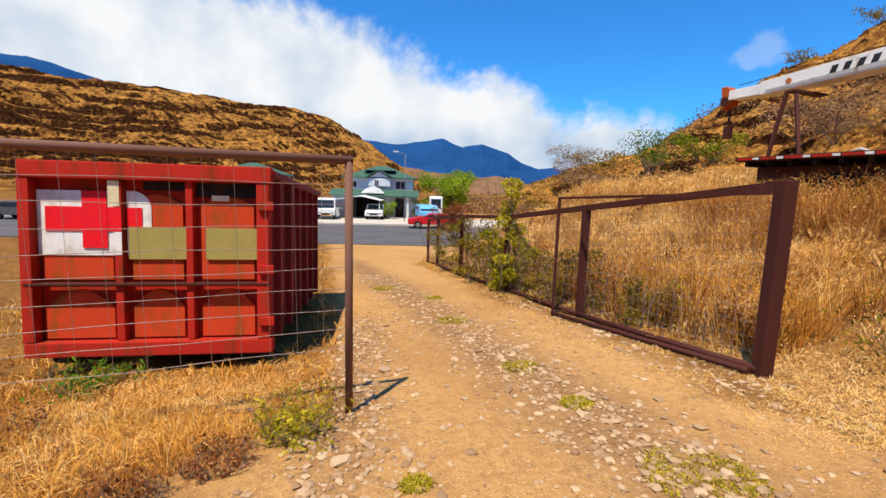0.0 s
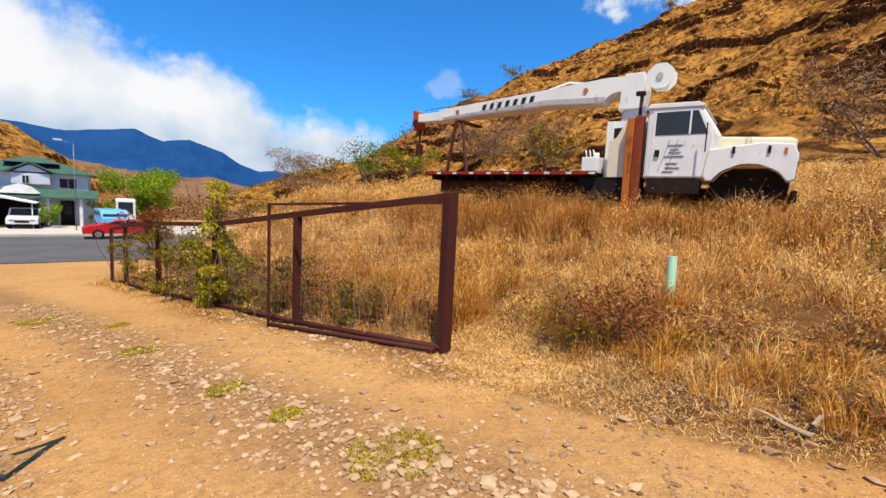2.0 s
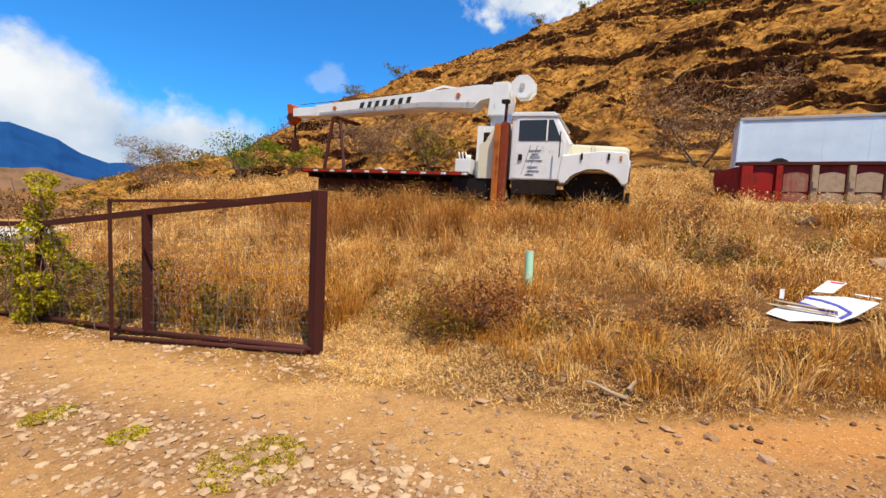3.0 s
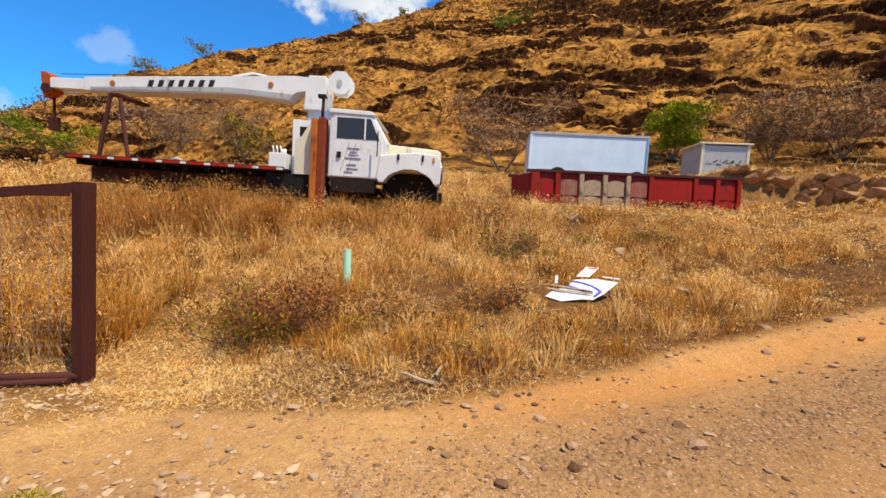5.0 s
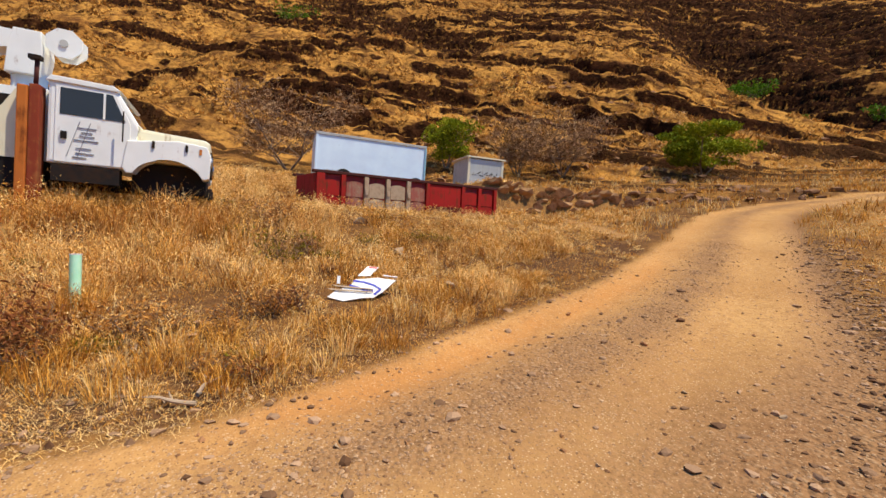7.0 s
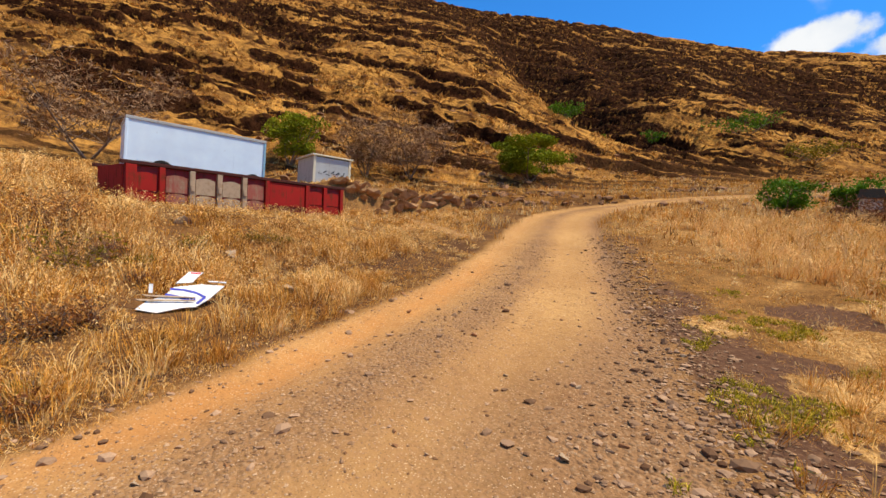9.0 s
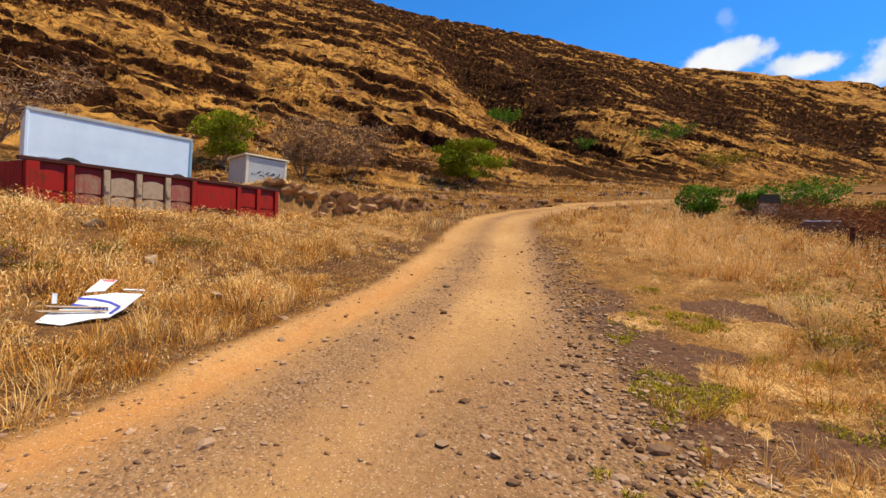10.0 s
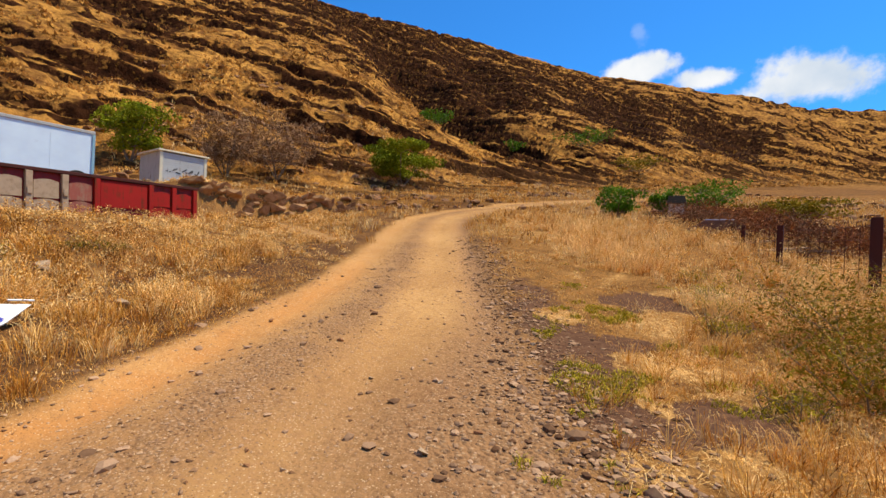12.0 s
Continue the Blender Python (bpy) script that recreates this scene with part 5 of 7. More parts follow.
def build_house(m, label, mats=(None, None)):
    wall_m, roof_m = mats[0] or M_HOUSE, mats[1] or M_ROOF
    g = thing("house", m, label, "house")
    part("lower_wall", block(block(block(boxed(0, 2.0, 0, 8, 0, 2.3), 5.2, 8.7, 0.9, 8, 0, 2.3), 2.0, 5.2, 3.5, 8, 0, 2.3), 2.0, 5.2, 0, 3.5, 2.1, 2.3), wall_m, g)
    # black sheet stands in for the shade inside the garage
    part("garage_shade", boxed(2.0, 5.2, 3.40, 3.49, 0, 2.1), M_INK, g)
    part("upper_wall", boxed(1.1, 8.3, 1.6, 7.8, 2.302, 4.25), wall_m, g)
    # hipped roofs
    def hip(x0, x1, y0, y1, z, rise, over=0.45):
        bm = bmesh.new()
        a, b, c, d = x0 - over, x1 + over, y0 - over, y1 + over
        k = min(b - a, d - c) / 2
        e = [bm.verts.new(p) for p in ((a, c, z), (b, c, z), (b, d, z), (a, d, z), (a + k, (c + d) / 2, z + rise), (b - k, (c + d) / 2, z + rise), (a, c, z - 0.12), (b, c, z - 0.12), (b, d, z - 0.12), (a, d, z - 0.12))]
        for q in ((0, 1, 5, 4), (1, 2, 5), (2, 3, 4, 5), (3, 0, 4), (0, 6, 7, 1), (1, 7, 8, 2), (2, 8, 9, 3), (3, 9, 6, 0), (9, 8, 7, 6)):
            bm.faces.new([e[i] for i in q])
        return bm
    roof = part("roof", hip(1.1, 8.3, 1.6, 7.8, 4.26, 1.35), roof_m, g)
    part("solar_panel", boxed(3.0, 6.4, 1.9, 3.4, 4.98, 5.03), M_SOLAR, roof, "dark blue solar panels")
    part("skirt_roof", prism_y([(0.0, 2.32), (1.75, 2.95), (1.75, 2.88), (0.0, 2.24)], -0.35, 9.0, -0.5), roof_m, g)
    part("gable", prism(bmesh.new(), [(3.0, 2.55), (5.4, 2.55), (4.9, 3.05), (4.2, 3.30), (3.5, 3.05)], -0.42, 0.4), M_TRIM, g, "white shell-shaped gable")
    part("upper_gable_roof", prism(bmesh.new(), [(3.3, 4.18), (4.7, 4.95), (6.2, 4.18), (6.2, 4.30), (4.7, 5.08), (3.3, 4.30)], 0.9, 3.2), roof_m, g)
    part("upper_gable_wall", prism(bmesh.new(), [(3.6, 3.3), (5.9, 3.3), (5.9, 4.2), (4.7, 4.85), (3.6, 4.2)], 1.15, 1.6), wall_m, g)
    for x0, x1, z0, z1, y in ((6.4, 7.6, 3.0, 3.9, 1.6), (1.5, 2.3, 3.1, 3.8, 1.6), (4.2, 4.7, 3.3, 4.0, 1.15)):
        w = part("window", boxed(x0, x1, y - 0.05, y - 0.005, z0, z1), M_TRIM, g)
        for a, b in ((x0 + 0.06, (x0 + x1) / 2 - 0.02), ((x0 + x1) / 2 + 0.02, x1 - 0.06)):
            part("pane", boxed(a, b, y - 0.07, y - 0.051, z0 + 0.06, z1 - 0.06), M_GLASS, w)
    door = part("door", boxed(6.5, 7.4, 0.82, 0.895, 0.05, 2.05), M_DARK, g)
    part("door_glass", boxed(6.7, 7.2, 0.80, 0.818, 0.9, 1.9), M_GLASS, door)
    for x in (5.7, 7.75):
        part("porch_column", boxed(x, x + 0.22, -0.25, -0.03, 0, 2.24), M_TRIM, g)
    # pale awning over the drive
    part("awning", prism(bmesh.new(), [(0.4, 1.78), (3.3, 2.28), (5.4, 1.86), (5.4, 1.93), (3.3, 2.38), (0.4, 1.86)], -3.2, -0.4), M_TRIM, g, "white peaked awning")
    for x in (0.6, 5.2):
        part("awning_post", tube(bmesh.new(), (x, -3.0, 0), (x, -3.0, 1.85), 0.035, n=8), M_TRIM, g)
    return g


def prism_y(outline, x0, x1, shift):
    """An outline in y and z, drawn out along x."""
    bm = bmesh.new()
    a = [bm.verts.new((x0, y + shift, z)) for y, z in outline]
    b = [bm.verts.new((x1, y + shift, z)) for y, z in outline]
    bm.faces.new(a)
    bm.faces.new(b[::-1])
    for i in range(len(a)):
        bm.faces.new((a[i], b[i], b[(i + 1) % len(a)], a[(i + 1) % len(a)]))
    return bm


build_house(pose(-9.75, 47.0, -1.72), "two-storey white house with green roofs and solar panels")
build_house(pose(-24.5, 48.5, -1.72, 0, 0, 6), "white house with a green roof behind the container")


def build_car(m, mat, label, category="car", tall=1.42, long=4.3, wide=1.72, van=False):
    g = thing("van" if van else "car", m, label, category)
    if van:
        body = [(0, 0.45), (long, 0.45), (long, 0.95), (long - 0.25, 1.05), (long - 0.75, tall), (0.12, tall), (0, tall - 0.15)]
        glass = [(0.25, 1.10), (long - 0.45, 1.10), (long - 0.82, tall - 0.16), (0.25, tall - 0.16)]
    else:
        body = [(0, 0.35), (long, 0.35), (long, 0.72), (long - 0.25, 0.84), (long - 1.15, 0.94), (long - 1.75, tall), (1.05, tall), (0.35, 0.98), (0, 0.92)]
        glass = [(0.62, 0.98), (long - 1.30, 0.97), (long - 1.80, tall - 0.07), (1.10, tall - 0.07)]
    h = wide / 2
    part("body", prism(bmesh.new(), body, -h, h, 0.05), mat, g)
    for y in (-h - 0.006, h - 0.004):
        part("side_glass", prism(bmesh.new(), glass, y, y + 0.01), M_GLASS, g)
    if not van:
        part("windscreen", prism(bmesh.new(), [(long - 1.12, 0.96), (long - 1.10, 0.97), (long - 1.69, tall - 0.03), (long - 1.71, tall - 0.04)], -h + 0.12, h - 0.12), M_GLASS, g)
    else:
        part("windscreen", prism(bmesh.new(), [(long - 0.27, 1.08), (long - 0.24, 1.09), (long - 0.68, tall - 0.12), (long - 0.71, tall - 0.13)], -h + 0.1, h - 0.1), M_GLASS, g)
        part("rear_glass", boxed(-0.012, 0.004, -h + 0.18, h - 0.18, 1.12, tall - 0.25), M_GLASS, g)
    for x in (0.75, long - 0.8):
        for y in (-h - 0.01, h - 0.19):
            w = part("wheel", wheel(bmesh.new(), x, y, 0.32, 0.32, 0.2), M_BLACK, g)
            part("rim", wheel(bmesh.new(), x, y - 0.01 if y < 0 else y + 0.01, 0.32, 0.19, 0.2), M_CHROME, w)
    for y in (-h + 0.2, h - 0.45):
        part("headlight", boxed(long - 0.02, long + 0.02, y, y + 0.28, 0.56, 0.68), M_CHROME, g)
    part("grille", boxed(long - 0.01, long + 0.02, -0.38, 0.38, 0.45, 0.62), M_DARK, g)
    return g


M_CAR_WHITE = plain("car_white", (0.78, 0.78, 0.78), (0.7, 0.7, 0.7), 2.0, 0.25)
M_CAR_RED = plain("car_red", (0.62, 0.015, 0.02), (0.5, 0.01, 0.015), 2.0, 0.25)
M_CAR_BLUE = plain("car_blue", (0.16, 0.48, 0.80), (0.14, 0.42, 0.72), 2.0, 0.3)
M_CAR_GREY = plain("car_grey", (0.10, 0.10, 0.11), None, 2.0, 0.3)
build_car(pose(-5.05, 47.6, -1.67, 0, 0, -90), M_CAR_WHITE, "white sedan parked in the driveway under the awning")
build_car(pose(2.55, 37.4, -1.80, 0, 0, 183), M_CAR_RED, "small red car parked at the far kerb", long=4.0, tall=1.25)
build_car(pose(-0.2, 45.6, -1.67, 0, 0, -82), M_CAR_BLUE, "pale blue van parked on the pavement", "van", tall=1.55, long=4.2, van=True)
build_car(pose(-10.1, 46.2, -1.67, 0, 0, -80), M_CAR_WHITE, "white pickup van beside the house", "van", tall=1.95, long=4.4, van=True)
build_car(pose(1.1, 47.4, -1.67, 0, 0, 90), M_TRIM, "tall white camper behind the parked cars", "camper", tall=2.3, long=4.2, wide=1.4, van=True)
build_car(pose(-34.0, 36.5, -1.80, 0, 0, 2), M_CAR_GREY, "dark grey car parked along the street")
build_car(pose(-30.5, 43.5, -1.67, 0, 0, 0), M_CAR_WHITE, "white car parked in front of a house")


def build_street_lamp(x, y, h):
    g = thing("street_lamp", pose(x, y, -1.67), "slim grey street lamp with a white head", "street lamp")
    part("pole", tube(bmesh.new(), (0, 0, 0), (0, 0, h), 0.042, 0.026, n=10), M_POLE, g)
    part("arm", tube(bmesh.new(), (0, 0, h - 0.02), (-0.7, 0, h + 0.18), 0.022, n=8), M_POLE, g)
    part("lamp_head", boxed(-1.1, -0.62, -0.12, 0.12, h + 0.14, h + 0.25, bevel=0.03), M_TRIM, g)


build_street_lamp(-2.0, 42.3, 6.3)


# ---- plants ----
M_REDLEAF = tinted("red_brown_leaves", [(0.0, (0.09, 0.028, 0.012)), (0.5, (0.25, 0.082, 0.026)), (1.0, (0.42, 0.18, 0.06))], 0.8, through_light=0.2)
def leafy(count, blobs, size, rng, flat=0.4):
    """Leaves as small bent quads filling blobs (x, y, z, rx, rz): corners and faces, with a tone for each corner."""
    blobs = np.array(blobs)
    w = blobs[:, 3] ** 2 * blobs[:, 4]
    pick = rng.choice(len(blobs), count, p=w / w.sum())
    d = rng.normal(size=(count, 3))
    d /= np.linalg.norm(d, axis=1)[:, None]
    r = rng.uniform(0.35, 1.0, count) ** 0.5
    b = blobs[pick]
    c = b[:, :3] + d * r[:, None] * np.column_stack([b[:, 3], b[:, 3], b[:, 4]])
    u = rng.normal(size=(count, 3))
    u /= np.linalg.norm(u, axis=1)[:, None]
    v = np.cross(u, rng.normal(size=(count, 3)))
    v /= np.linalg.norm(v, axis=1)[:, None]
    s = size * rng.uniform(0.6, 1.4, count)[:, None]
    p = np.stack([c - u * s, c - v * s * flat, c + u * s, c + v * s * flat], 1).reshape(-1, 3)
    f = np.arange(count * 4).reshape(-1, 4)
    shade = rng.uniform(0, 1, count) * 0.55 + 0.45 * rng.uniform(0, 1, len(blobs))[pick]
    return p, f, np.repeat(shade, 4)


def limbs(rng, h, spread, n, lean=0.0, r0=0.09, fork=3):
    """Trunks and limbs as tapered bars; returns the mesh and the ends of the twigs."""
    bm, ends = bmesh.new(), []
    for i in range(n):
        a = 2 * math.pi * (i + rng.uniform(0, 0.6)) / n
        p = Vector((0.06 * math.cos(a), 0.06 * math.sin(a), -0.15))
        out = Vector((math.cos(a), math.sin(a), 0))
        r = r0
        for k in range(3):
            q = p + out * spread * rng.uniform(0.08, 0.2) + Vector((rng.uniform(-0.05, 0.05) * spread, rng.uniform(-0.05, 0.05) * spread, h * rng.uniform(0.22, 0.32)))
            tube(bm, p, q, r, r * 0.7, 6, False)
            for j in range(fork):
                e = q + Vector((rng.uniform(-1, 1), rng.uniform(-1, 1), rng.uniform(0.1, 0.7))).normalized() * spread * rng.uniform(0.18, 0.34)
                e.z = max(e.z, 0.1)
                tube(bm, q, e, r * 0.4, r * 0.12, 5, False)
                ends.append(e)
                for _ in range(2):
                    e2 = e + Vector((rng.uniform(-1, 1), rng.uniform(-1, 1), rng.uniform(-0.1, 0.8))).normalized() * spread * rng.uniform(0.08, 0.18)
                    tube(bm, e, e2, r * 0.14, r * 0.05, 4, False)
                    ends.append(e2)
            p, r = q, r * 0.65
    return bm, ends


def build_tree(x, y, z, h, spread, mat, label, leaves=2200, size=0.11, name="tree", seed=1, bare=False, trunks=3):
    rng, nrng = random.Random(seed), np.random.default_rng(seed)
    g = thing(name, pose(x, y, z), label, "tree" if name == "tree" else "shrub")
    bm, ends = limbs(rng, h * 0.9, spread, trunks, r0=(0.011 if bare else 0.02) * h + 0.02, fork=5 if bare else 3)
    part("trunk", bm, M_BARK, g)
    top = h * 0.97
    if bare:
        blobs = [(e.x, e.y, min(e.z, top - 0.1), spread * 0.10, h * 0.10) for e in ends]
        p, f, t = leafy(leaves, blobs, size, nrng, 0.16)
    else:
        blobs = [(e.x, e.y, min(max(e.z, h * 0.3), top - h * 0.08), spread * rng.uniform(0.11, 0.20), h * rng.uniform(0.09, 0.16)) for e in ends]
        p, f, t = leafy(leaves, blobs, size, nrng)
    crown = tagged(mesh_object("crown", p, f, mat, dict(tone=t), False), kind="stuff")
    crown.parent = g
    return g


M_LEAF_TREE = tinted("tree_leaves", [(0.0, (0.045, 0.070, 0.003)), (0.5, (0.170, 0.200, 0.007)), (1.0, (0.36, 0.35, 0.018))], 0.8, through_light=0.2)
GREEN = "green-leaved tree at the foot of the dry slope"
for i, (x, y, h, s) in enumerate(((30.5, -25.4, 3.3, 4.9), (36.3, -6.6, 4.0, 3.6))):
    build_tree(x, y, z_at_far(x, y), h, s, M_LEAF_TREE, GREEN, 10000 if i == 0 else 4200, 0.13, seed=10 + i)
for i, (x, y, h, s) in enumerate(((31.0, 4.8, 4.6, 6.6), (33.1, -15.3, 4.4, 5.2), (34.1, -12.0, 4.0, 4.2), (42.4, 45.4, 5.2, 9.0), (39.5, 34.5, 5.0, 6.5), (27.0, 85.8, 7.2, 7.0))):
    build_tree(x, y, z_at_far(x, y), h, s, M_TWIG_PALE, "leafless grey-brown tree on the dry slope", 4600, 0.17, seed=20 + i, bare=True, trunks=4)
for i, (x, y, h, s) in enumerate(((37.7, 75.0, 7.8, 8.6), (41.3, 65.0, 4.6, 7.0), (38.3, 32.6, 4.8, 6.0), (43.6, 50.7, 4.7, 8.6), (33.8, 86.6, 4.8, 9.0), (30.0, 80.0, 3.6, 8.0))):
    build_tree(x, y, z_at_far(x, y), h, s, (M_LEAF, M_LEAF_TREE, M_LEAF_OLIVE, M_TWIG_PALE, M_LEAF_OLIVE, M_TWIG_PALE)[i], "scrubby half-bare tree behind the field", (2000, 2000, 800, 2600, 1400, 2000)[i], 0.19, seed=30 + i, trunks=4)
for i, (x, y, h, s) in enumerate(((9.6, -22.0, 1.6, 1.6), (8.85, -25.6, 1.3, 0.8), (7.2, -26.8, 1.7, 2.6), (3.1, -24.8, 1.0, 2.4))):
    build_tree(x, y, z_at_far(x, y), h, s, (M_LEAF, M_LEAF, M_LEAF, M_LEAF_OLIVE)[i], "dense green shrub in dry grass", 2600, 0.075, "shrub", 40 + i, trunks=5)
for i, (x, y, h, s) in enumerate(((29.8, -75.1, 2.8, 6.0), (51.9, -49.3, 2.0, 4.0), (49.7, -62.3, 2.2, 4.0), (40.0, -77.0, 2.6, 8.5), (51.3, -70.8, 2.2, 3.4), (88.9, 15.8, 3.2, 5.6), (48.4, -51.7, 1.6, 2.4))):
    build_tree(x, y, z_at_far(x, y), h, s, (M_LEAF_OLIVE, M_LEAF, M_LEAF, M_LEAF, M_LEAF, M_LEAF, M_LEAF)[i], "low green shrub on the rocky hillside", 900, 0.2, "shrub", 50 + i, trunks=4)
for i, (az, d, h, s) in enumerate(((44.7, 112, 3.4, 4.6), (61.7, 128, 2.8, 3.8), (66.7, 133, 2.6, 2.2), (39.5, 108, 2.2, 4.6))):
    x, y = d * math.sin(radians(az)), d * math.cos(radians(az))
    build_tree(x, y, z_at_far(x, y), h, s, M_LEAF_OLIVE, "small windswept tree on the skyline", 700, 0.17, seed=70 + i)
build_tree(2.7, 54.0, -1.84, 5.5, 4.8, M_LEAF_BRIGHT, "bright green tree beside the street", 11000, 0.12, seed=61, trunks=4)
build_tree(2.0, 29.5, -1.8, 2.6, 2.0, M_REDLEAF, "reddish half-bare tree behind the fence", 2600, 0.08, seed=62, trunks=4)
build_tree(-3.9, 45.2, -1.67, 2.0, 1.5, M_LEAF_BRIGHT, "rounded green shrub beside the driveway", 1500, 0.08, "shrub", 63)
build_tree(-0.9, 48.6, -1.84, 2.5, 1.8, M_LEAF_BRIGHT, "green shrub at the corner of the house", 1500, 0.1, "shrub", 64)


M_LEAF_VINE = tinted("vine_leaves", [(0.0, (0.12, 0.105, 0.005)), (0.5, (0.33, 0.285, 0.010)), (1.0, (0.56, 0.45, 0.028))], 0.6, through_light=0.2)


def build_vine(points, label, seed, mat, count, size):
    """A tangle of leaves over the fence: stems and a crown of leaves."""
    rng, nrng = random.Random(seed), np.random.default_rng(seed)
    x0, y0 = points[0][:2]
    g = thing("climbing_vine", pose(x0, y0, z_at(x0, y0)), label, "vine")
    bm, blobs = bmesh.new(), []
    for x, y, top, r in points:
        z = z_at(x0, y0)
        for k in range(5):
            p = Vector((x - x0 + rng.uniform(-r, r), y - y0 + rng.uniform(-r, r), -0.05))
            for j in range(4):
                q = p + Vector((rng.uniform(-0.12, 0.12), rng.uniform(-0.12, 0.12), (top - z) / 4))
                tube(bm, p, q, 0.009, 0.006, 4, False)
                p = q
        n = max(3, int((top - z) / 0.16))
        for k in range(n):
            t = (k + 0.6) / n
            blobs.append((x - x0 + rng.uniform(-r, r) * 0.7, y - y0 + rng.uniform(-r, r) * 0.7, t * (top - z), r * rng.uniform(0.35, 0.75), 0.13))
    tagged(part("stem", bm, M_BARK, g), kind="stuff")
    p, f, t = leafy(count, blobs, size, nrng)
    tagged(mesh_object("foliage", p, f, mat, dict(tone=t), False), kind="stuff").parent = g


build_vine([(1.84, 9.55, 1.80, 0.36), (1.95, 9.15, 0.75, 0.34), (1.66, 10.2, 0.80, 0.36)], "yellow-green vine climbing a fence post", 71, M_LEAF_VINE, 6500, 0.036)
build_vine([(1.45, 11.1, 0.80, 0.45), (1.1, 12.4, 0.85, 0.45), (0.75, 14.0, 0.42, 0.4), (0.45, 15.4, 0.30, 0.4), (2.2, 8.2, 0.45, 0.3)], "olive dry vine tangled in the fence mesh", 72, M_LEAF_OLIVE, 4600, 0.036)
build_vine([(2.75, 7.0, 0.65, 0.25), (2.5, 7.9, 0.50, 0.35), (3.1, 6.0, 0.35, 0.3)], "thin yellow-green weeds behind the fence", 73, M_LEAF_OLIVE, 1400, 0.03)


def build_shrub_clump(x, y, r, h, label, seed, mats, counts, size):
    nrng, rng = np.random.default_rng(seed), random.Random(seed)
    g = thing("dry_shrub", pose(x, y, z_at(x, y)), label, "shrub")
    bm, ends = limbs(rng, h, r * 2, 7, r0=0.012)
    part("stem", bm, M_BARK, g)
    for mat, count, nm in zip(mats, counts, ("foliage", "twig_tangle")):
        blobs = [(e.x * 0.8, e.y * 0.8, min(e.z, h) * rng.uniform(0.4, 0.95), r * 0.26, h * 0.2) for e in ends]
        p, f, t = leafy(count, blobs, size, nrng, 0.3 if nm == "foliage" else 0.1)
        tagged(mesh_object(nm, p, f, mat, dict(tone=t), False), kind="stuff").parent = g


build_shrub_clump(4.45, 3.15, 0.62, 0.72, "low green-brown shrub beside the gate post", 81, (M_LEAF_OLIVE, M_REDLEAF), (1300, 3400), 0.03)
build_shrub_clump(4.85, 2.75, 0.50, 0.68, "reddish dry shrub in the field", 82, (M_REDLEAF, M_SEED), (2600, 2400), 0.03)
build_shrub_clump(5.3, 1.75, 0.36, 0.42, "brown dry shrub on the bank", 89, (M_SEED, M_TWIG), (900, 900), 0.028)
build_shrub_clump(6.1, 0.6, 0.34, 0.42, "brown dry shrub on the bank", 90, (M_SEED, M_TWIG), (900, 900), 0.028)
build_shrub_clump(9.4, 1.4, 0.6, 0.55, "dark dry shrub in the field", 91, (M_SEED, M_TWIG), (900, 1200), 0.04)
for i, (x, y, r, h) in enumerate(((3.5, 6.2, 0.45, 0.75), (3.1, 7.6, 0.50, 0.85), (3.9, 5.0, 0.40, 0.55), (2.7, 9.0, 0.55, 0.90), (2.3, 10.8, 0.55, 0.9), (3.7, 8.6, 0.55, 0.8), (1.9, 12.6, 0.6, 0.9))):
    build_shrub_clump(x, y, r, h, "brown and olive dry brush behind the fence", 500 + i, ((M_LEAF_OLIVE, M_TWIG), (M_REDLEAF, M_SEED), (M_SEED, M_TWIG))[i % 3], (1300, 1300), 0.032)
brng = random.Random(7)
for i in range(34):
    x, y = brng.uniform(4.4, 10.5), brng.uniform(-2.6, 4.6)
    if field_edge(np.array([x]), np.array([y]))[0] > 0.35 and math.hypot(x - 6.6, y + 0.42) > 0.7 and math.hypot(x - 5.6, y - 2.5) > 0.5:
        k = i % 3
        build_shrub_clump(x, y, brng.uniform(0.14, 0.30), brng.uniform(0.22, 0.42), ("russet-brown dry weed in straw-coloured grass", "dark brown dead weed in straw-coloured grass", "olive-brown dry weed in straw-coloured grass")[k], 300 + i, ((M_SEED, M_TWIG), (M_REDLEAF, M_TWIG), (M_LEAF_OLIVE, M_SEED))[k], (420, 380), 0.024)
build_shrub_clump(7.9, 0.75, 0.5, 0.6, "dark dry shrub in the field", 83, (M_LEAF_OLIVE, M_TWIG), (300, 900), 0.04)
build_shrub_clump(-0.95, 3.18, 0.30, 0.42, "yellow-green weed at the gate post", 84, (M_MOSS, M_LEAF_BRIGHT), (900, 240), 0.026)
build_shrub_clump(0.15, -7.2, 0.95, 1.05, "green and brown shrub in straw-coloured grass", 85, (M_LEAF_OLIVE, M_SEED), (4800, 6500), 0.028)
build_shrub_clump(0.22, -5.75, 0.65, 0.72, "green and brown shrub in straw-coloured grass", 86, (M_LEAF_OLIVE, M_SEED), (3200, 3800), 0.026)
for i, (x, y) in enumerate(((2.26, -9.1), (1.0, -8.65), (0.68, -5.2), (1.9, -8.2), (2.9, -10.3), (1.6, -7.3))):
    build_shrub_clump(x, y, 0.26, 0.34, "small olive-green weed in straw-coloured grass", 430 + i, (M_MOSS, M_LEAF_OLIVE), (420, 300), 0.022)
build_shrub_clump(-0.5, -9.2, 0.7, 0.9, "green and brown shrub in straw-coloured grass", 87, (M_LEAF_OLIVE, M_SEED), (1600, 1200), 0.028)
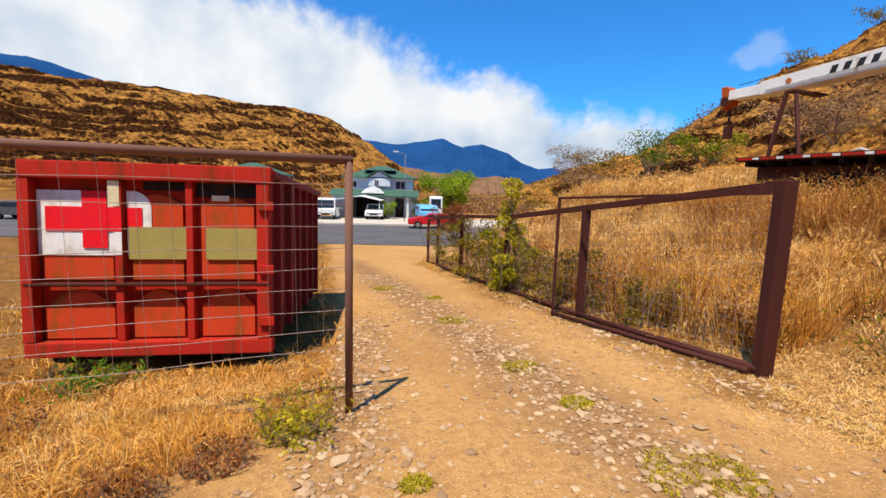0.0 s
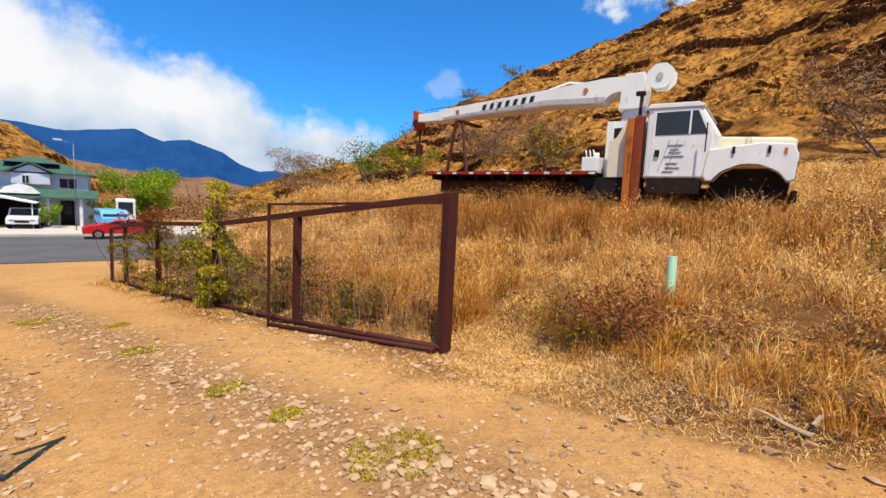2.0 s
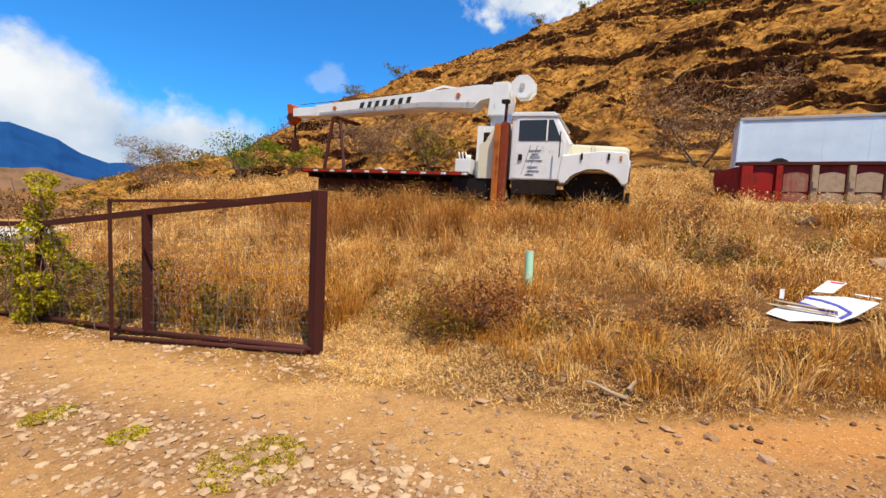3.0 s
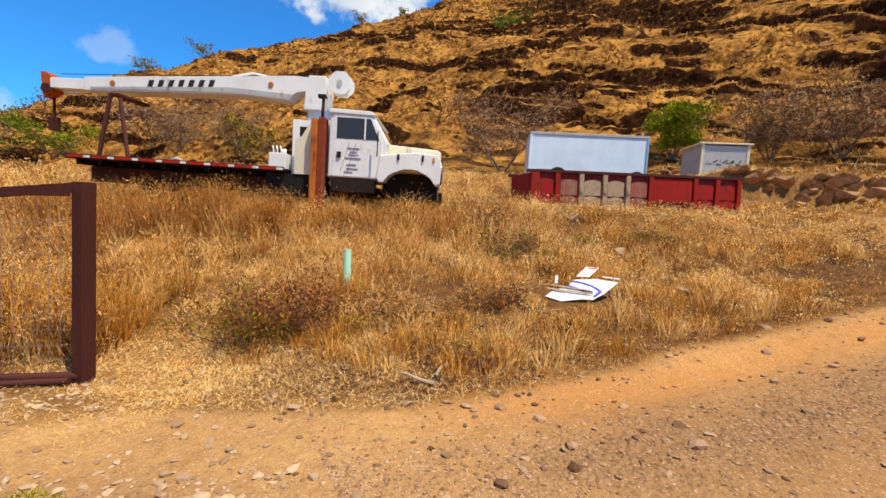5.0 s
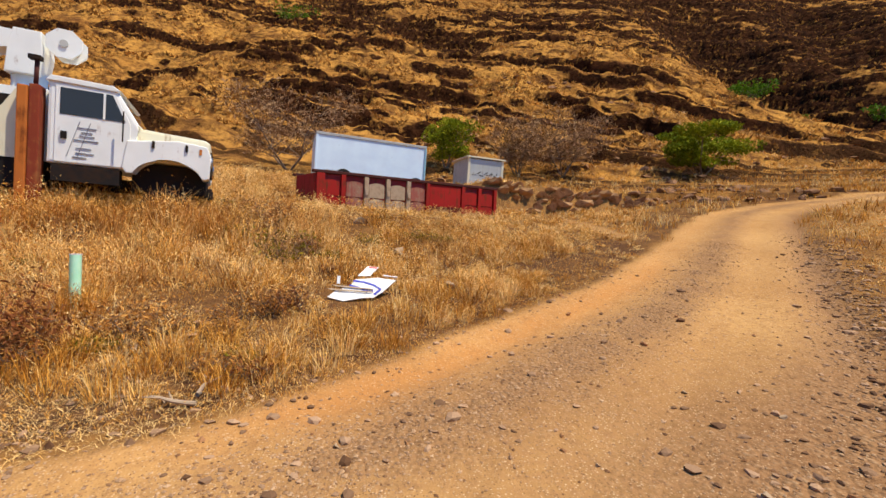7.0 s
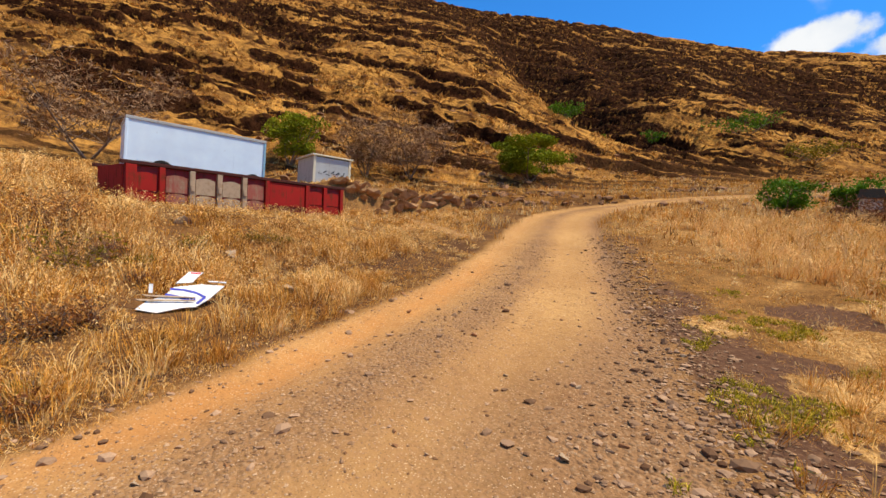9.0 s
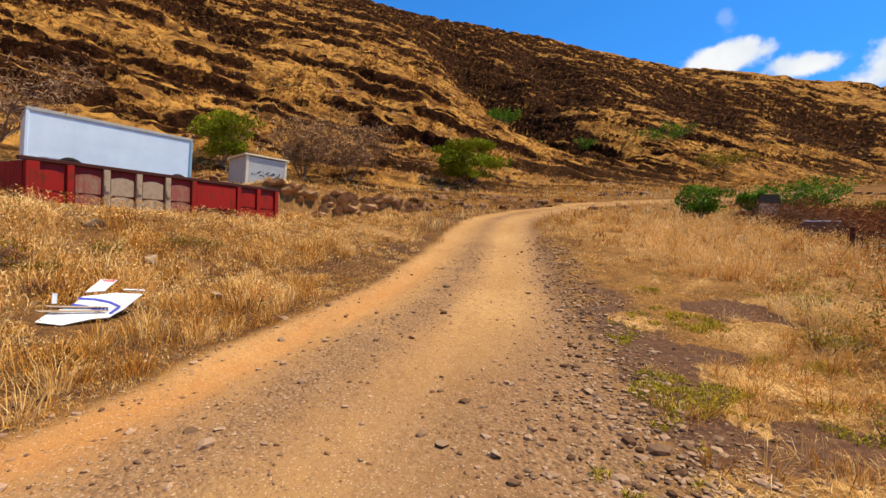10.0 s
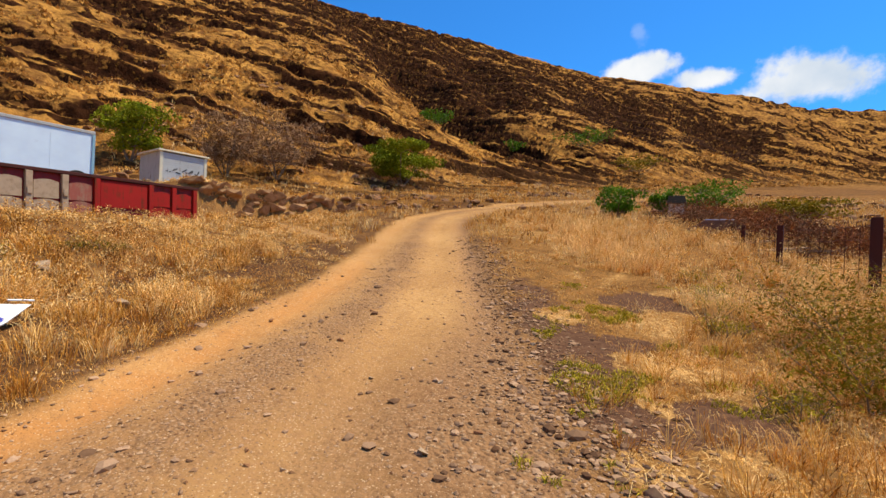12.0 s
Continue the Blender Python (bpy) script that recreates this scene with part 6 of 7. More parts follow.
for i, (x, y, r) in enumerate(((-2.3, 2.7, 0.22), (-1.7, 2.35, 0.18), (-3.1, 3.2, 0.25), (-1.35, 2.75, 0.16))):
    build_shrub_clump(x, y, r, 0.28, "brown dead weed in matted straw", 400 + i, (M_REDLEAF, M_SEED), (420, 420), 0.022)
build_shrub_clump(-3.3, 4.35, 0.35, 0.35, "weeds under the red container", 88, (M_LEAF, M_MOSS), (350, 200), 0.035)


# ---- old wire fence and scrap on the far side of the track ----
def build_old_fence():
    f = thing("old_fence", pose(0, 0, 0), "old rusty post and wire fence in tall dry grass", "fence")
    posts = [(-1.9, -9.6, 0.055), (0.33, -10.6, 0.075), (1.95, -13.4, 0.06), (3.1, -15.6, 0.05), (4.4, -18.6, 0.05)]
    tops = []
    for x, y, w in posts:
        z = z_at(x, y)
        d = math.hypot(x - 0.19, y + 0.76)
        top = 1.68 + d * math.tan(radians(4.9 if d < 12 else 4.2))
        part("post", boxed(x - w, x + w, y - w, y + w, z - 0.2, top, bevel=0.01), M_RUST, f)
        tops.append((x, y, top))
    for p, q in zip(tops, tops[1:]):
        bm = bmesh.new()
        for t in (0.12, 0.35, 0.6, 0.85, 1.1):
            a, b = Vector((p[0], p[1], p[2] - t)), Vector((q[0], q[1], q[2] - t))
            c = a.lerp(b, 0.5) - Vector((0, 0, 0.03))
            tube(bm, a, c, 0.004, 0.004, 4, False)
            tube(bm, c, b, 0.004, 0.004, 4, False)
        n = 8
        for k in range(1, n):
            u = Vector(p).lerp(Vector(q), k / n)
            tube(bm, u - Vector((0, 0, 1.1)), u - Vector((0, 0, 0.1)), 0.005, 0.005, 4, False)
        tagged(part("wire_mesh", bm, M_RUST, f), kind="stuff")


build_old_fence()


def build_field_hut():
    x, y = 8.0, -25.4
    g = thing("field_hut", pose(x, y, z_at_far(x, y) + 0.05, 0, 0, 20), "small grey hut among green shrubs", "hut")
    part("wall", boxed(-0.36, 0.36, -0.34, 0.34, -0.1, 0.55), M_CONCRETE, g)
    part("roof", boxed(-0.46, 0.46, -0.42, 0.42, 0.555, 0.98, top=(0.1, 0.1, 0.22, 0.22)), M_DARK, g)
    s = thing("scrap_car", pose(5.4, -18.2, z_at_far(5.0, -18.2) - 0.45, 0, 0, 195), "rusted car wreck behind the old fence", "car")
    part("body", prism(bmesh.new(), [(0, 0.2), (2.1, 0.2), (2.1, 0.55), (1.7, 0.65), (1.5, 0.92), (0.6, 0.92), (0.3, 0.65), (0, 0.6)], -0.6, 0.6, 0.05), M_RUST_PIPE, s)
    part("roof", boxed(0.62, 1.48, -0.5, 0.5, 0.925, 0.95), M_BOX, s, "pale faded roof")
    rng = random.Random(9)
    for i in range(9):
        a, b = 2.2 + rng.uniform(-1.2, 3.2), -14.6 - rng.uniform(0, 4)
        k = thing("scrap_plank", pose(a, b, z_at(a, b) + 0.12, rng.uniform(-12, 12), rng.uniform(-10, 10), rng.uniform(0, 180)), "weathered plank in dry grass", "plank", "scrap planks")
        part("board", boxed(-0.6, 0.6, -0.09, 0.09, 0, 0.04), M_TIMBER, k)


build_field_hut()


# ---- boulders of the ledge ----
def slab_mesh(name, seed, mat):
    """A broken block: the hull of a few points, with its corners taken off."""
    r = random.Random(seed)
    bm = bmesh.new()
    for _ in range(10):
        p = Vector((r.gauss(0, 1), r.gauss(0, 1), r.gauss(0, 1))).normalized()
        bm.verts.new((p.x * r.uniform(0.8, 1.05), p.y * r.uniform(0.8, 1.05), p.z * r.uniform(0.8, 1.05)))
    out = bmesh.ops.convex_hull(bm, input=bm.verts)
    bmesh.ops.delete(bm, geom=[g for g in out["geom_interior"] if isinstance(g, bmesh.types.BMVert)], context="VERTS")
    bmesh.ops.bevel(bm, geom=list(bm.edges), offset=0.025, segments=1, affect="EDGES")
    me = bpy.data.meshes.new(name)
    bm.to_mesh(me)
    bm.free()
    me.materials.append(mat)
    return me


M_EARTH_ROCK = plain("earthy_rock", (0.46, 0.26, 0.12), (0.19, 0.095, 0.042), 1.6, 0.95, grit=0.5, amount=0.9, fine=22.0, spec=0.05)
BOULDERS = [slab_mesh("boulder", i, M_EARTH_ROCK if i < 4 else M_ROCK) for i in range(6)]
rng = random.Random(12)
for i in range(84):
    t = (i + rng.uniform(-0.4, 0.4)) / 83
    y = -5.9 - 11.4 * t
    x = 19.30 + 0.19 * (-5.2 - y) + rng.uniform(-0.05, 0.45)
    s = rng.uniform(0.20, 0.44) * (1.05 - 0.25 * t)
    dark_one = t > 0.5 and rng.random() < 0.45
    b = tagged(new("boulder", BOULDERS[(4 + i % 2) if dark_one else i % 4]), "dark lava boulder in the earth bank" if dark_one else "earth-brown broken rock slab in the bank", "boulder", "bank boulders")
    b.matrix_basis = pose(x, y, z_at(x, y) - s * 0.12, rng.uniform(8, 42), rng.uniform(-60, -30), rng.uniform(-25, 25)) @ Matrix.Diagonal((s * 0.40, s * rng.uniform(0.9, 1.6), s * rng.uniform(0.9, 1.5), 1))
M_STONE = plain("brown_stone", (0.388, 0.188, 0.0817), (0.204, 0.094, 0.043), 9.0, 0.95, grit=0.4, fine=80.0, spec=0.04)
M_STONE_PALE = plain("pale_stone", (0.40, 0.28, 0.17), (0.27, 0.17, 0.095), 9.0, 0.95, grit=0.35, fine=80.0, spec=0.15)
ROCKS = [slab_mesh("rock", 20 + i, M_STONE) for i in range(3)] + [slab_mesh("rock", 30 + i, M_STONE_PALE) for i in range(2)]
LOOSE = [(5.96, -3.33, 0.13), (5.41, -4.54, 0.08), (6.78, -3.59, 0.12), (2.28, -2.72, 0.12), (2.76, -2.01, 0.06), (2.92, -1.86, 0.06), (5.37, -4.52, 0.09), (4.56, -3.52, 0.12), (3.59, -3.25, 0.07), (3.02, -5.10, 0.10), (3.50, -5.04, 0.07), (2.19, -3.17, 0.09), (3.45, 0.47, 0.07), (3.19, -0.42, 0.07), (2.74, -3.34, 0.06), (3.08, -1.92, 0.06), (3.16, -0.87, 0.055), (3.52, 0.52, 0.05), (4.02, 0.95, 0.07), (3.24, -5.15, 0.10),
         (1.93, -3.94, 0.09), (1.50, 3.25, 0.07), (-0.42, 3.75, 0.09), (2.9, 4.4, 0.10), (3.0, -3.6, 0.08), (2.5, -3.9, 0.075), (4.6, -4.9, 0.07), (7.3, -1.9, 0.22), (10.6, -0.4, 0.30), (9.2, -1.2, 0.26)]
for i, (x, y, s) in enumerate(LOOSE):
    s *= 0.50 if s < 0.2 else 0.8
    b = tagged(new("rock", ROCKS[i % 5 if s < 0.15 else 3 + i % 2]), "pale dusty rock in dry grass" if s >= 0.15 or i % 5 > 2 else "flat brown rock lying on the dirt track", "rock", "loose rocks")
    b.matrix_basis = pose(x, y, z_at(x, y) + s * 0.2, rng.uniform(-15, 15), rng.uniform(-15, 15), rng.uniform(0, 360)) @ Matrix.Diagonal((s, s * 0.8, s * 0.5, 1))


# ---- gravel ----
def scatter_stones(name, xy, size, mat, label, seed, round_off=False):
    nrng = np.random.default_rng(seed)
    n = len(xy)
    if n > 5000 and not round_off:  # small shards
        base = np.array([(1, 0, 0), (0, 1, 0), (-1, 0, 0), (0, -1, 0), (0, 0, 1), (0, 0, -1)], float)
        tri = np.array([(0, 1, 4), (1, 2, 4), (2, 3, 4), (3, 0, 4), (1, 0, 5), (2, 1, 5), (3, 2, 5), (0, 3, 5)])
    else:
        bm = bmesh.new()
        bmesh.ops.create_icosphere(bm, subdivisions=1, radius=1.0)
        base = np.array([v.co[:] for v in bm.verts])
        tri = np.array([[v.index for v in f.verts] for f in bm.faces])
        bm.free()
    shape = base[None] * nrng.uniform(0.55, 1.3, (n, len(base), 1)) * np.stack([nrng.uniform(0.7, 1.3, n), nrng.uniform(0.7, 1.3, n), nrng.uniform(0.35, 0.75, n)], -1)[:, None]
    a = nrng.uniform(0, 2 * math.pi, n)
    c, s = np.cos(a)[:, None], np.sin(a)[:, None]
    x = shape[:, :, 0] * c - shape[:, :, 1] * s
    y = shape[:, :, 0] * s + shape[:, :, 1] * c
    z = land(xy[:, 0], xy[:, 1])
    v = np.stack([x * size[:, None] + xy[:, :1], y * size[:, None] + xy[:, 1:], shape[:, :, 2] * size[:, None] + (z + size * 0.12)[:, None]], -1)
    f = (tri[None] + (np.arange(n) * len(base))[:, None, None]).reshape(-1, 3)
    return tagged(mesh_object(name, v.reshape(-1, 3), f, mat, None, False), label, "gravel", kind="stuff")


def island_material(name, lo, hi, rough=0.95):
    m, n, b = material(name, rough, 0.0, 0.04)
    r = n.add("ShaderNodeNewGeometry").outputs["Random Per Island"]
    grain = n.noise(n.add("ShaderNodeNewGeometry").outputs["Position"], 90.0, 3.0)
    n.put(b.inputs["Base Color"], n.mix(n.math("MULTIPLY", grain, 0.5), n.mix(r, lo, hi), tuple(c * 0.6 for c in lo)))
    return m


M_GRAVEL_PALE = island_material("pale_gravel", (0.30, 0.175, 0.09), (0.66, 0.46, 0.27))
M_GRAVEL_DARK = island_material("dark_gravel", (0.20, 0.095, 0.042), (0.60, 0.385, 0.21))
M_RUBBLE = island_material("brown_rubble", (0.12, 0.058, 0.028), (0.54, 0.335, 0.19))
nr = np.random.default_rng(5)


def strip(n, fx, fy, spread):
    t = nr.uniform(0, 1, n)
    return np.column_stack([fx(t) + nr.normal(0, spread, n), fy(t) + nr.normal(0, spread, n)])


pale = np.vstack([
    strip(3000, lambda t: 2.0 - 3.6 * t ** 1.6, lambda t: 1.2 + 12.4 * t ** 1.6, 0.30),
    strip(1100, lambda t: -0.35 - 0.6 * t, lambda t: 1.7 + 5.6 * t, 0.24),
    strip(420, lambda t: 3.1 - 1.2 * t, lambda t: 2.9 + 5.6 * t, 0.22),
    nr.uniform((-1.2, 1.5), (4.0, 9.0), (1200, 2))])
pale = pale[field_edge(pale[:, 0], pale[:, 1]) < 0.35]
big = np.abs(nr.normal(0.0, 0.015, len(pale))) + 0.007 + 0.024 * nr.uniform(0, 1, len(pale)) * (nr.uniform(0, 1, len(pale)) < 0.16)
seen = (big > 0.013) & (np.hypot(pale[:, 0], pale[:, 1]) < 9)
scatter_stones("pale_gravel", pale[seen], big[seen], M_GRAVEL_PALE, "pale loose stones on the track", 6, True)
scatter_stones("pale_grit", pale[~seen], big[~seen], M_GRAVEL_PALE, "pale grit on the track", 9)
def along(n, line, w, u0, u1):
    """Stones strewn along a line of the track."""
    u = u0 + (u1 - u0) * nr.uniform(0, 1, n) ** 1.7
    s = line(u) + nr.normal(0, w, n)
    return np.column_stack([(u + s) / 1.414 + 0.475, (s - u) / 1.414 + 0.475])


def verge_line(u):
    return -1.95 + 0 * u


dark = np.vstack([along(9500, lambda u: middle_line(u) - 0.08, 0.33, 1.2, 14), along(6500, verge_line, 0.36, 1.6, 18), along(900, lambda u: bank_line(u) - 0.1, 0.22, 0.5, 14),
                  along(2000, lambda u: 0.3 + 0 * u, 1.2, 0.5, 14), nr.normal((2.1, -3.0), (0.6, 0.6), (900, 2))])
dark = dark[np.hypot(dark[:, 0] - 0.2, dark[:, 1] + 0.4) > 1.2]
rubble = np.vstack([along(1500, verge_line, 0.36, 1.8, 16), along(1700, lambda u: verge_line(u) - 0.28, 0.26, 2.6, 15), along(200, middle_line, 0.35, 2.0, 12), along(260, lambda u: bank_line(u) + 0.05, 0.2, 1.0, 10), nr.normal((4.9, 1.0), (0.9, 0.8), (260, 2)), nr.normal((2.1, -3.6), (0.6, 0.6), (280, 2))])
rubble = rubble[np.hypot(rubble[:, 0] - 0.2, rubble[:, 1] + 0.4) > 1.9]
scatter_stones("rubble", rubble, 0.010 + np.abs(nr.normal(0.0, 0.013, len(rubble))) + 0.03 * (nr.uniform(0, 1, len(rubble)) < 0.05), M_RUBBLE, "angular brown rubble along the track", 8)
scatter_stones("dark_gravel", dark, np.abs(nr.normal(0.0, 0.0068, len(dark))) + 0.004, M_GRAVEL_DARK, "brown crushed stones on the track", 7)


def slope_rocks():
    """Loose lava blocks strewn over the foot of the hill."""
    g = np.random.default_rng(17)
    ang, rad = np.radians(g.uniform(96, 186, 1500)), 26 + 34 * g.uniform(0, 1, 1500)
    xy = np.column_stack([rad * np.sin(ang), rad * np.cos(ang)])
    xy = xy[(fbm(xy[:, 0] / 6, xy[:, 1] / 6, 3, 18) > 0.5) & (road_mask(xy[:, 0], xy[:, 1]) < 0.2)]
    scatter_stones("slope_rocks", xy, 0.08 + np.abs(g.normal(0, 0.18, len(xy))), M_ROCK, "dark lava blocks at the foot of the hill", 19)


slope_rocks()


# ---- grass ----
def blades(name, xy, h, w, lean, tone, mat, label, seed, heart=None):
    """Grass as tapering bent blades, spreading from the hearts of their clumps."""
    nrng = np.random.default_rng(seed)
    n = len(xy)
    a, b = nrng.uniform(0, 2 * math.pi, n), nrng.uniform(0, 2 * math.pi, n)
    z = land(xy[:, 0], xy[:, 1]) - 0.01
    root = np.column_stack([xy, z])
    side = np.column_stack([np.cos(a), np.sin(a), np.zeros(n)]) * (w / 2)[:, None]
    out = np.column_stack([np.cos(b), np.sin(b), np.zeros(n)])
    if heart is not None:
        away = xy - heart
        b = np.arctan2(away[:, 1], away[:, 0]) + nrng.normal(0, 0.9, n)
        out = np.column_stack([np.cos(b), np.sin(b), np.zeros(n)])
    bend = lean * h
    rise = np.column_stack([np.zeros(n), np.zeros(n), h])
    mid = root + rise * 0.55 + out * (bend * 0.30)[:, None]
    tip = root + rise * (1 - 0.35 * lean)[:, None] + out * bend[:, None]
    v = np.stack([root - side, root + side, mid - side * 0.75, mid + side * 0.75, tip], 1).reshape(-1, 3)
    k = (np.arange(n) * 5)[:, None, None]
    f = (np.array([[0, 1, 3], [0, 3, 2], [2, 3, 4]])[None] + k).reshape(-1, 3)
    return tagged(mesh_object(name, v, f, mat, dict(tone=np.repeat(np.clip(tone, 0, 1), 5)), False), label, "grass", kind="stuff")


def specks(name, xy, lift, size, mat, tone, label, seed, flat=0.35):
    """Seed heads, dead leaves and twig ends as small bent flakes over the grass."""
    g = np.random.default_rng(seed)
    n = len(xy)
    c = np.column_stack([xy, land(xy[:, 0], xy[:, 1]) + lift])
    u = g.normal(size=(n, 3))
    u /= np.linalg.norm(u, axis=1)[:, None]
    v = np.cross(u, g.normal(size=(n, 3)))
    v /= np.linalg.norm(v, axis=1)[:, None]
    s = size[:, None]
    p = np.stack([c - u * s, c - v * s * flat, c + u * s, c + v * s * flat], 1).reshape(-1, 3)
    return tagged(mesh_object(name, p, np.arange(n * 4).reshape(-1, 4), mat, dict(tone=np.repeat(np.clip(tone, 0, 1), 4)), False), label, "grass", kind="stuff")


def tufts(centres, per, radius, nrng):
    i = np.repeat(np.arange(len(centres)), per)
    r = radius[i] * np.sqrt(nrng.uniform(0, 1, len(i)))
    a = nrng.uniform(0, 2 * math.pi, len(i))
    return centres[i] + np.column_stack([r * np.cos(a), r * np.sin(a)]), i


def clear_of_things(xy):
    """Keeps grass out of the street, the containers and the sign boards."""
    x, y = xy[:, 0], xy[:, 1]
    keep = road_mask(x, y) < 0.45
    keep &= ~((x > -4.2 - 0.1 * (y - 4.6)) & (x < -1.65 - 0.1 * (y - 4.9)) & (y > 4.85) & (y < 9.0))
    keep &= y < 25.5
    keep &= np.hypot(x - 6.6, y + 0.42) > 0.50
    keep &= np.hypot(x - 5.68, y - 2.58) > 0.06
    e = (x - 14.55) * 0.907 + (y - 1.10) * 0.42
    keep &= ~((e > -0.8) & (e < 4.6) & (y < 2.2) & (y > -6.0) & (x > 13))
    return keep


def field_grass():
    g = np.random.default_rng(21)
    # clumps, thinner with distance from the track's bend
    ang, rad = np.radians(g.uniform(-2, 124, 14500)), 3.0 + 25.0 * g.uniform(0, 1, 14500) ** 1.25
    c = np.column_stack([0.2 + rad * np.sin(ang), -0.4 + rad * np.cos(ang)])
    d = field_edge(c[:, 0], c[:, 1])
    bare = fbm(c[:, 0] / 1.6, c[:, 1] / 1.6, 3, 51)
    dome = fbm(c[:, 0] / 0.62, c[:, 1] / 0.62, 3, 57)
    c = c[(dome > 0.46 - 0.09 * step(d, 1.2, 2.6) - 0.04 * (c[:, 0] > 6.5)) & (d > 0.05 + 0.10 * (1 - step(c[:, 1], 2.5, 4.0)) * (c[:, 0] < 9)) & (bare > 0.25 + 0.25 * (1 - step(d, 0.4, 2.4)) * (1 - step(c[:, 1], 2.2, 3.6))) & clear_of_things(c)]
    d = np.clip(field_edge(c[:, 0], c[:, 1]), 0, 9)
    rad = np.hypot(c[:, 0] - 0.2, c[:, 1] + 0.4)
    per = np.clip((23 - 0.65 * rad) * g.uniform(0.3, 1.8, len(c)), 4, 36).astype(int)
    dome = np.clip((fbm(c[:, 0] / 0.62, c[:, 1] / 0.62, 3, 57) - 0.43) / 0.20, 0, 1)
    big = np.clip(0.55 + 2.6 * (fbm(c[:, 0] / 0.9, c[:, 1] / 0.9, 2, 55) - 0.5) + g.normal(0, 0.25, len(c)), 0.25, 1.7)
    per = (per * (0.5 + big)).astype(int)
    wide = 0.06 + 0.14 * big
    xy, i = tufts(c, per, wide, g)
    height = (0.17 + 0.28 * np.clip(d / 2.2, 0, 1) + 0.10 * np.clip(d - 2.6, 0, 2) * step(c[:, 1], 0.5, 3.0) - 0.04 * step(c[:, 0], 9.0, 12.0) * (1 - step(c[:, 1], 0.5, 3.0)) + 0.22 * np.exp(-((c[:, 0] - 8.6) / 1.0) ** 2) * step(c[:, 1], 1.5, 3.0) + 0.20 * step(c[:, 0], 5.0, 6.5) * step(c[:, 1], 1.2, 2.5)) * g.uniform(0.35, 1.45, len(c)) + 0.12 * (fbm(c[:, 0] / 2.5, c[:, 1] / 2.5, 2, 52) - 0.4)
    height = np.maximum(height, (0.40 * step(d, 0.05, 0.45) * step(c[:, 0], 5.2, 6.6) * (c[:, 1] < 0.5)) * g.uniform(0.5, 1.3, len(c)))
    front = (c[:, 0] - 0.343) * 0.957 + (c[:, 1] + 0.385) * 0.290
    height = height * (0.45 + 0.62 * big) + 0.11 * (big > 0.55) * step(d, 0.3, 0.9) * (1 - step(c[:, 1], 0.0, 1.5)) * (c[:, 0] < 13) + 0.30 * np.exp(-((front - 8.25) / 0.55) ** 2) * step(c[:, 1], -0.5, 1.0)
    trodden = np.exp(-(np.hypot(c[:, 0] - 3.95, (c[:, 1] - 2.7) * 0.55) / 0.75) ** 2)
    height = height * (1 - 0.45 * step(c[:, 0], 10.0, 12.5) * (1 - step(c[:, 1], 0.8, 2.2)))
    height = np.clip(height * (1 - 0.75 * trodden) * (0.50 + 0.75 * dome), 0.05, 0.85)
    height = height + 0.30 * np.exp(-((front - 8.25) / 0.5) ** 2) * step(c[:, 1], -0.5, 1.0)
    h = height[i] * g.uniform(0.45, 1.1, len(i)) * (1.1 - 0.4 * np.hypot(*(xy - c[i]).T) / wide[i])
    w = 0.0036 + 0.00072 * rad[i] * g.uniform(0.6, 1.3, len(i))
    patch = fbm(c[:, 0] / 1.3, c[:, 1] / 1.3, 3, 53)
    tone = (0.08 + 0.75 * patch + g.normal(0.27, 0.30, len(c)) + 0.3 * trodden)[i] + g.normal(0, 0.20, len(i))
    h = h * np.where(rad[i] > 5.5, 0.82, 1.0)
    lean = np.clip(0.25 + 0.9 * np.hypot(*(xy - c[i]).T) / wide[i] + g.normal(0, 0.3, len(i)), 0.05, 2.0)
    red = (0.98 * fbm(c[:, 0] / 3.1, c[:, 1] / 3.1, 3, 54) + 0.075 * np.clip(d - 1.5, 0, 3) * step(c[:, 1], -1.5, 1.0) - 0.25 * (1 - step(d, 0.8, 2.0)) > 0.60)[i] & (g.uniform(0, 1, len(c)) < 0.75)[i]
    blades("field_grass", xy[~red], h[~red], w[~red], lean[~red], tone[~red], M_STRAW, "tall dry straw-coloured grass in the field", 22, c[i][~red])
    # the fuzz of seed heads and broken stalks that rounds off each clump
    pick = np.repeat(np.arange(len(i)), 1 + (rad[i] > 5.5).astype(int))
    pick = pick[g.uniform(0, 1, len(pick)) < 0.75]
    fuzz, rose = xy[pick] + g.normal(0, 0.045, (len(pick), 2)), red[pick] & (g.uniform(0, 1, len(pick)) < 0.7)
    lift = h[pick] * g.uniform(0.30, 1.05, len(fuzz))
    size = (0.007 + 0.0017 * rad[i][pick]) * g.uniform(0.5, 1.4, len(fuzz))
    for sel, mat, what in ((~rose, M_STRAW, "pale seed heads and broken stalks in the field"), (rose, M_SEED, "russet seed heads and broken stalks in the field")):
        specks("grass_fuzz", fuzz[sel], lift[sel], size[sel], mat, tone[pick][sel] + 0.12, what, 25, 0.28)
    # straw tussocks on the bank and tall growth along the truck
    q = g.uniform((3.9, -3.4), (8.2, 2.8), (420, 2))
    e = field_edge(q[:, 0], q[:, 1])
    q = q[(e > 0.12) & (e < 1.5) & clear_of_things(q)][:85]
    xy2, k = tufts(q, 70, g.uniform(0.10, 0.20, len(q)), g)
    shade = g.uniform(0.35, 1.0, len(q))
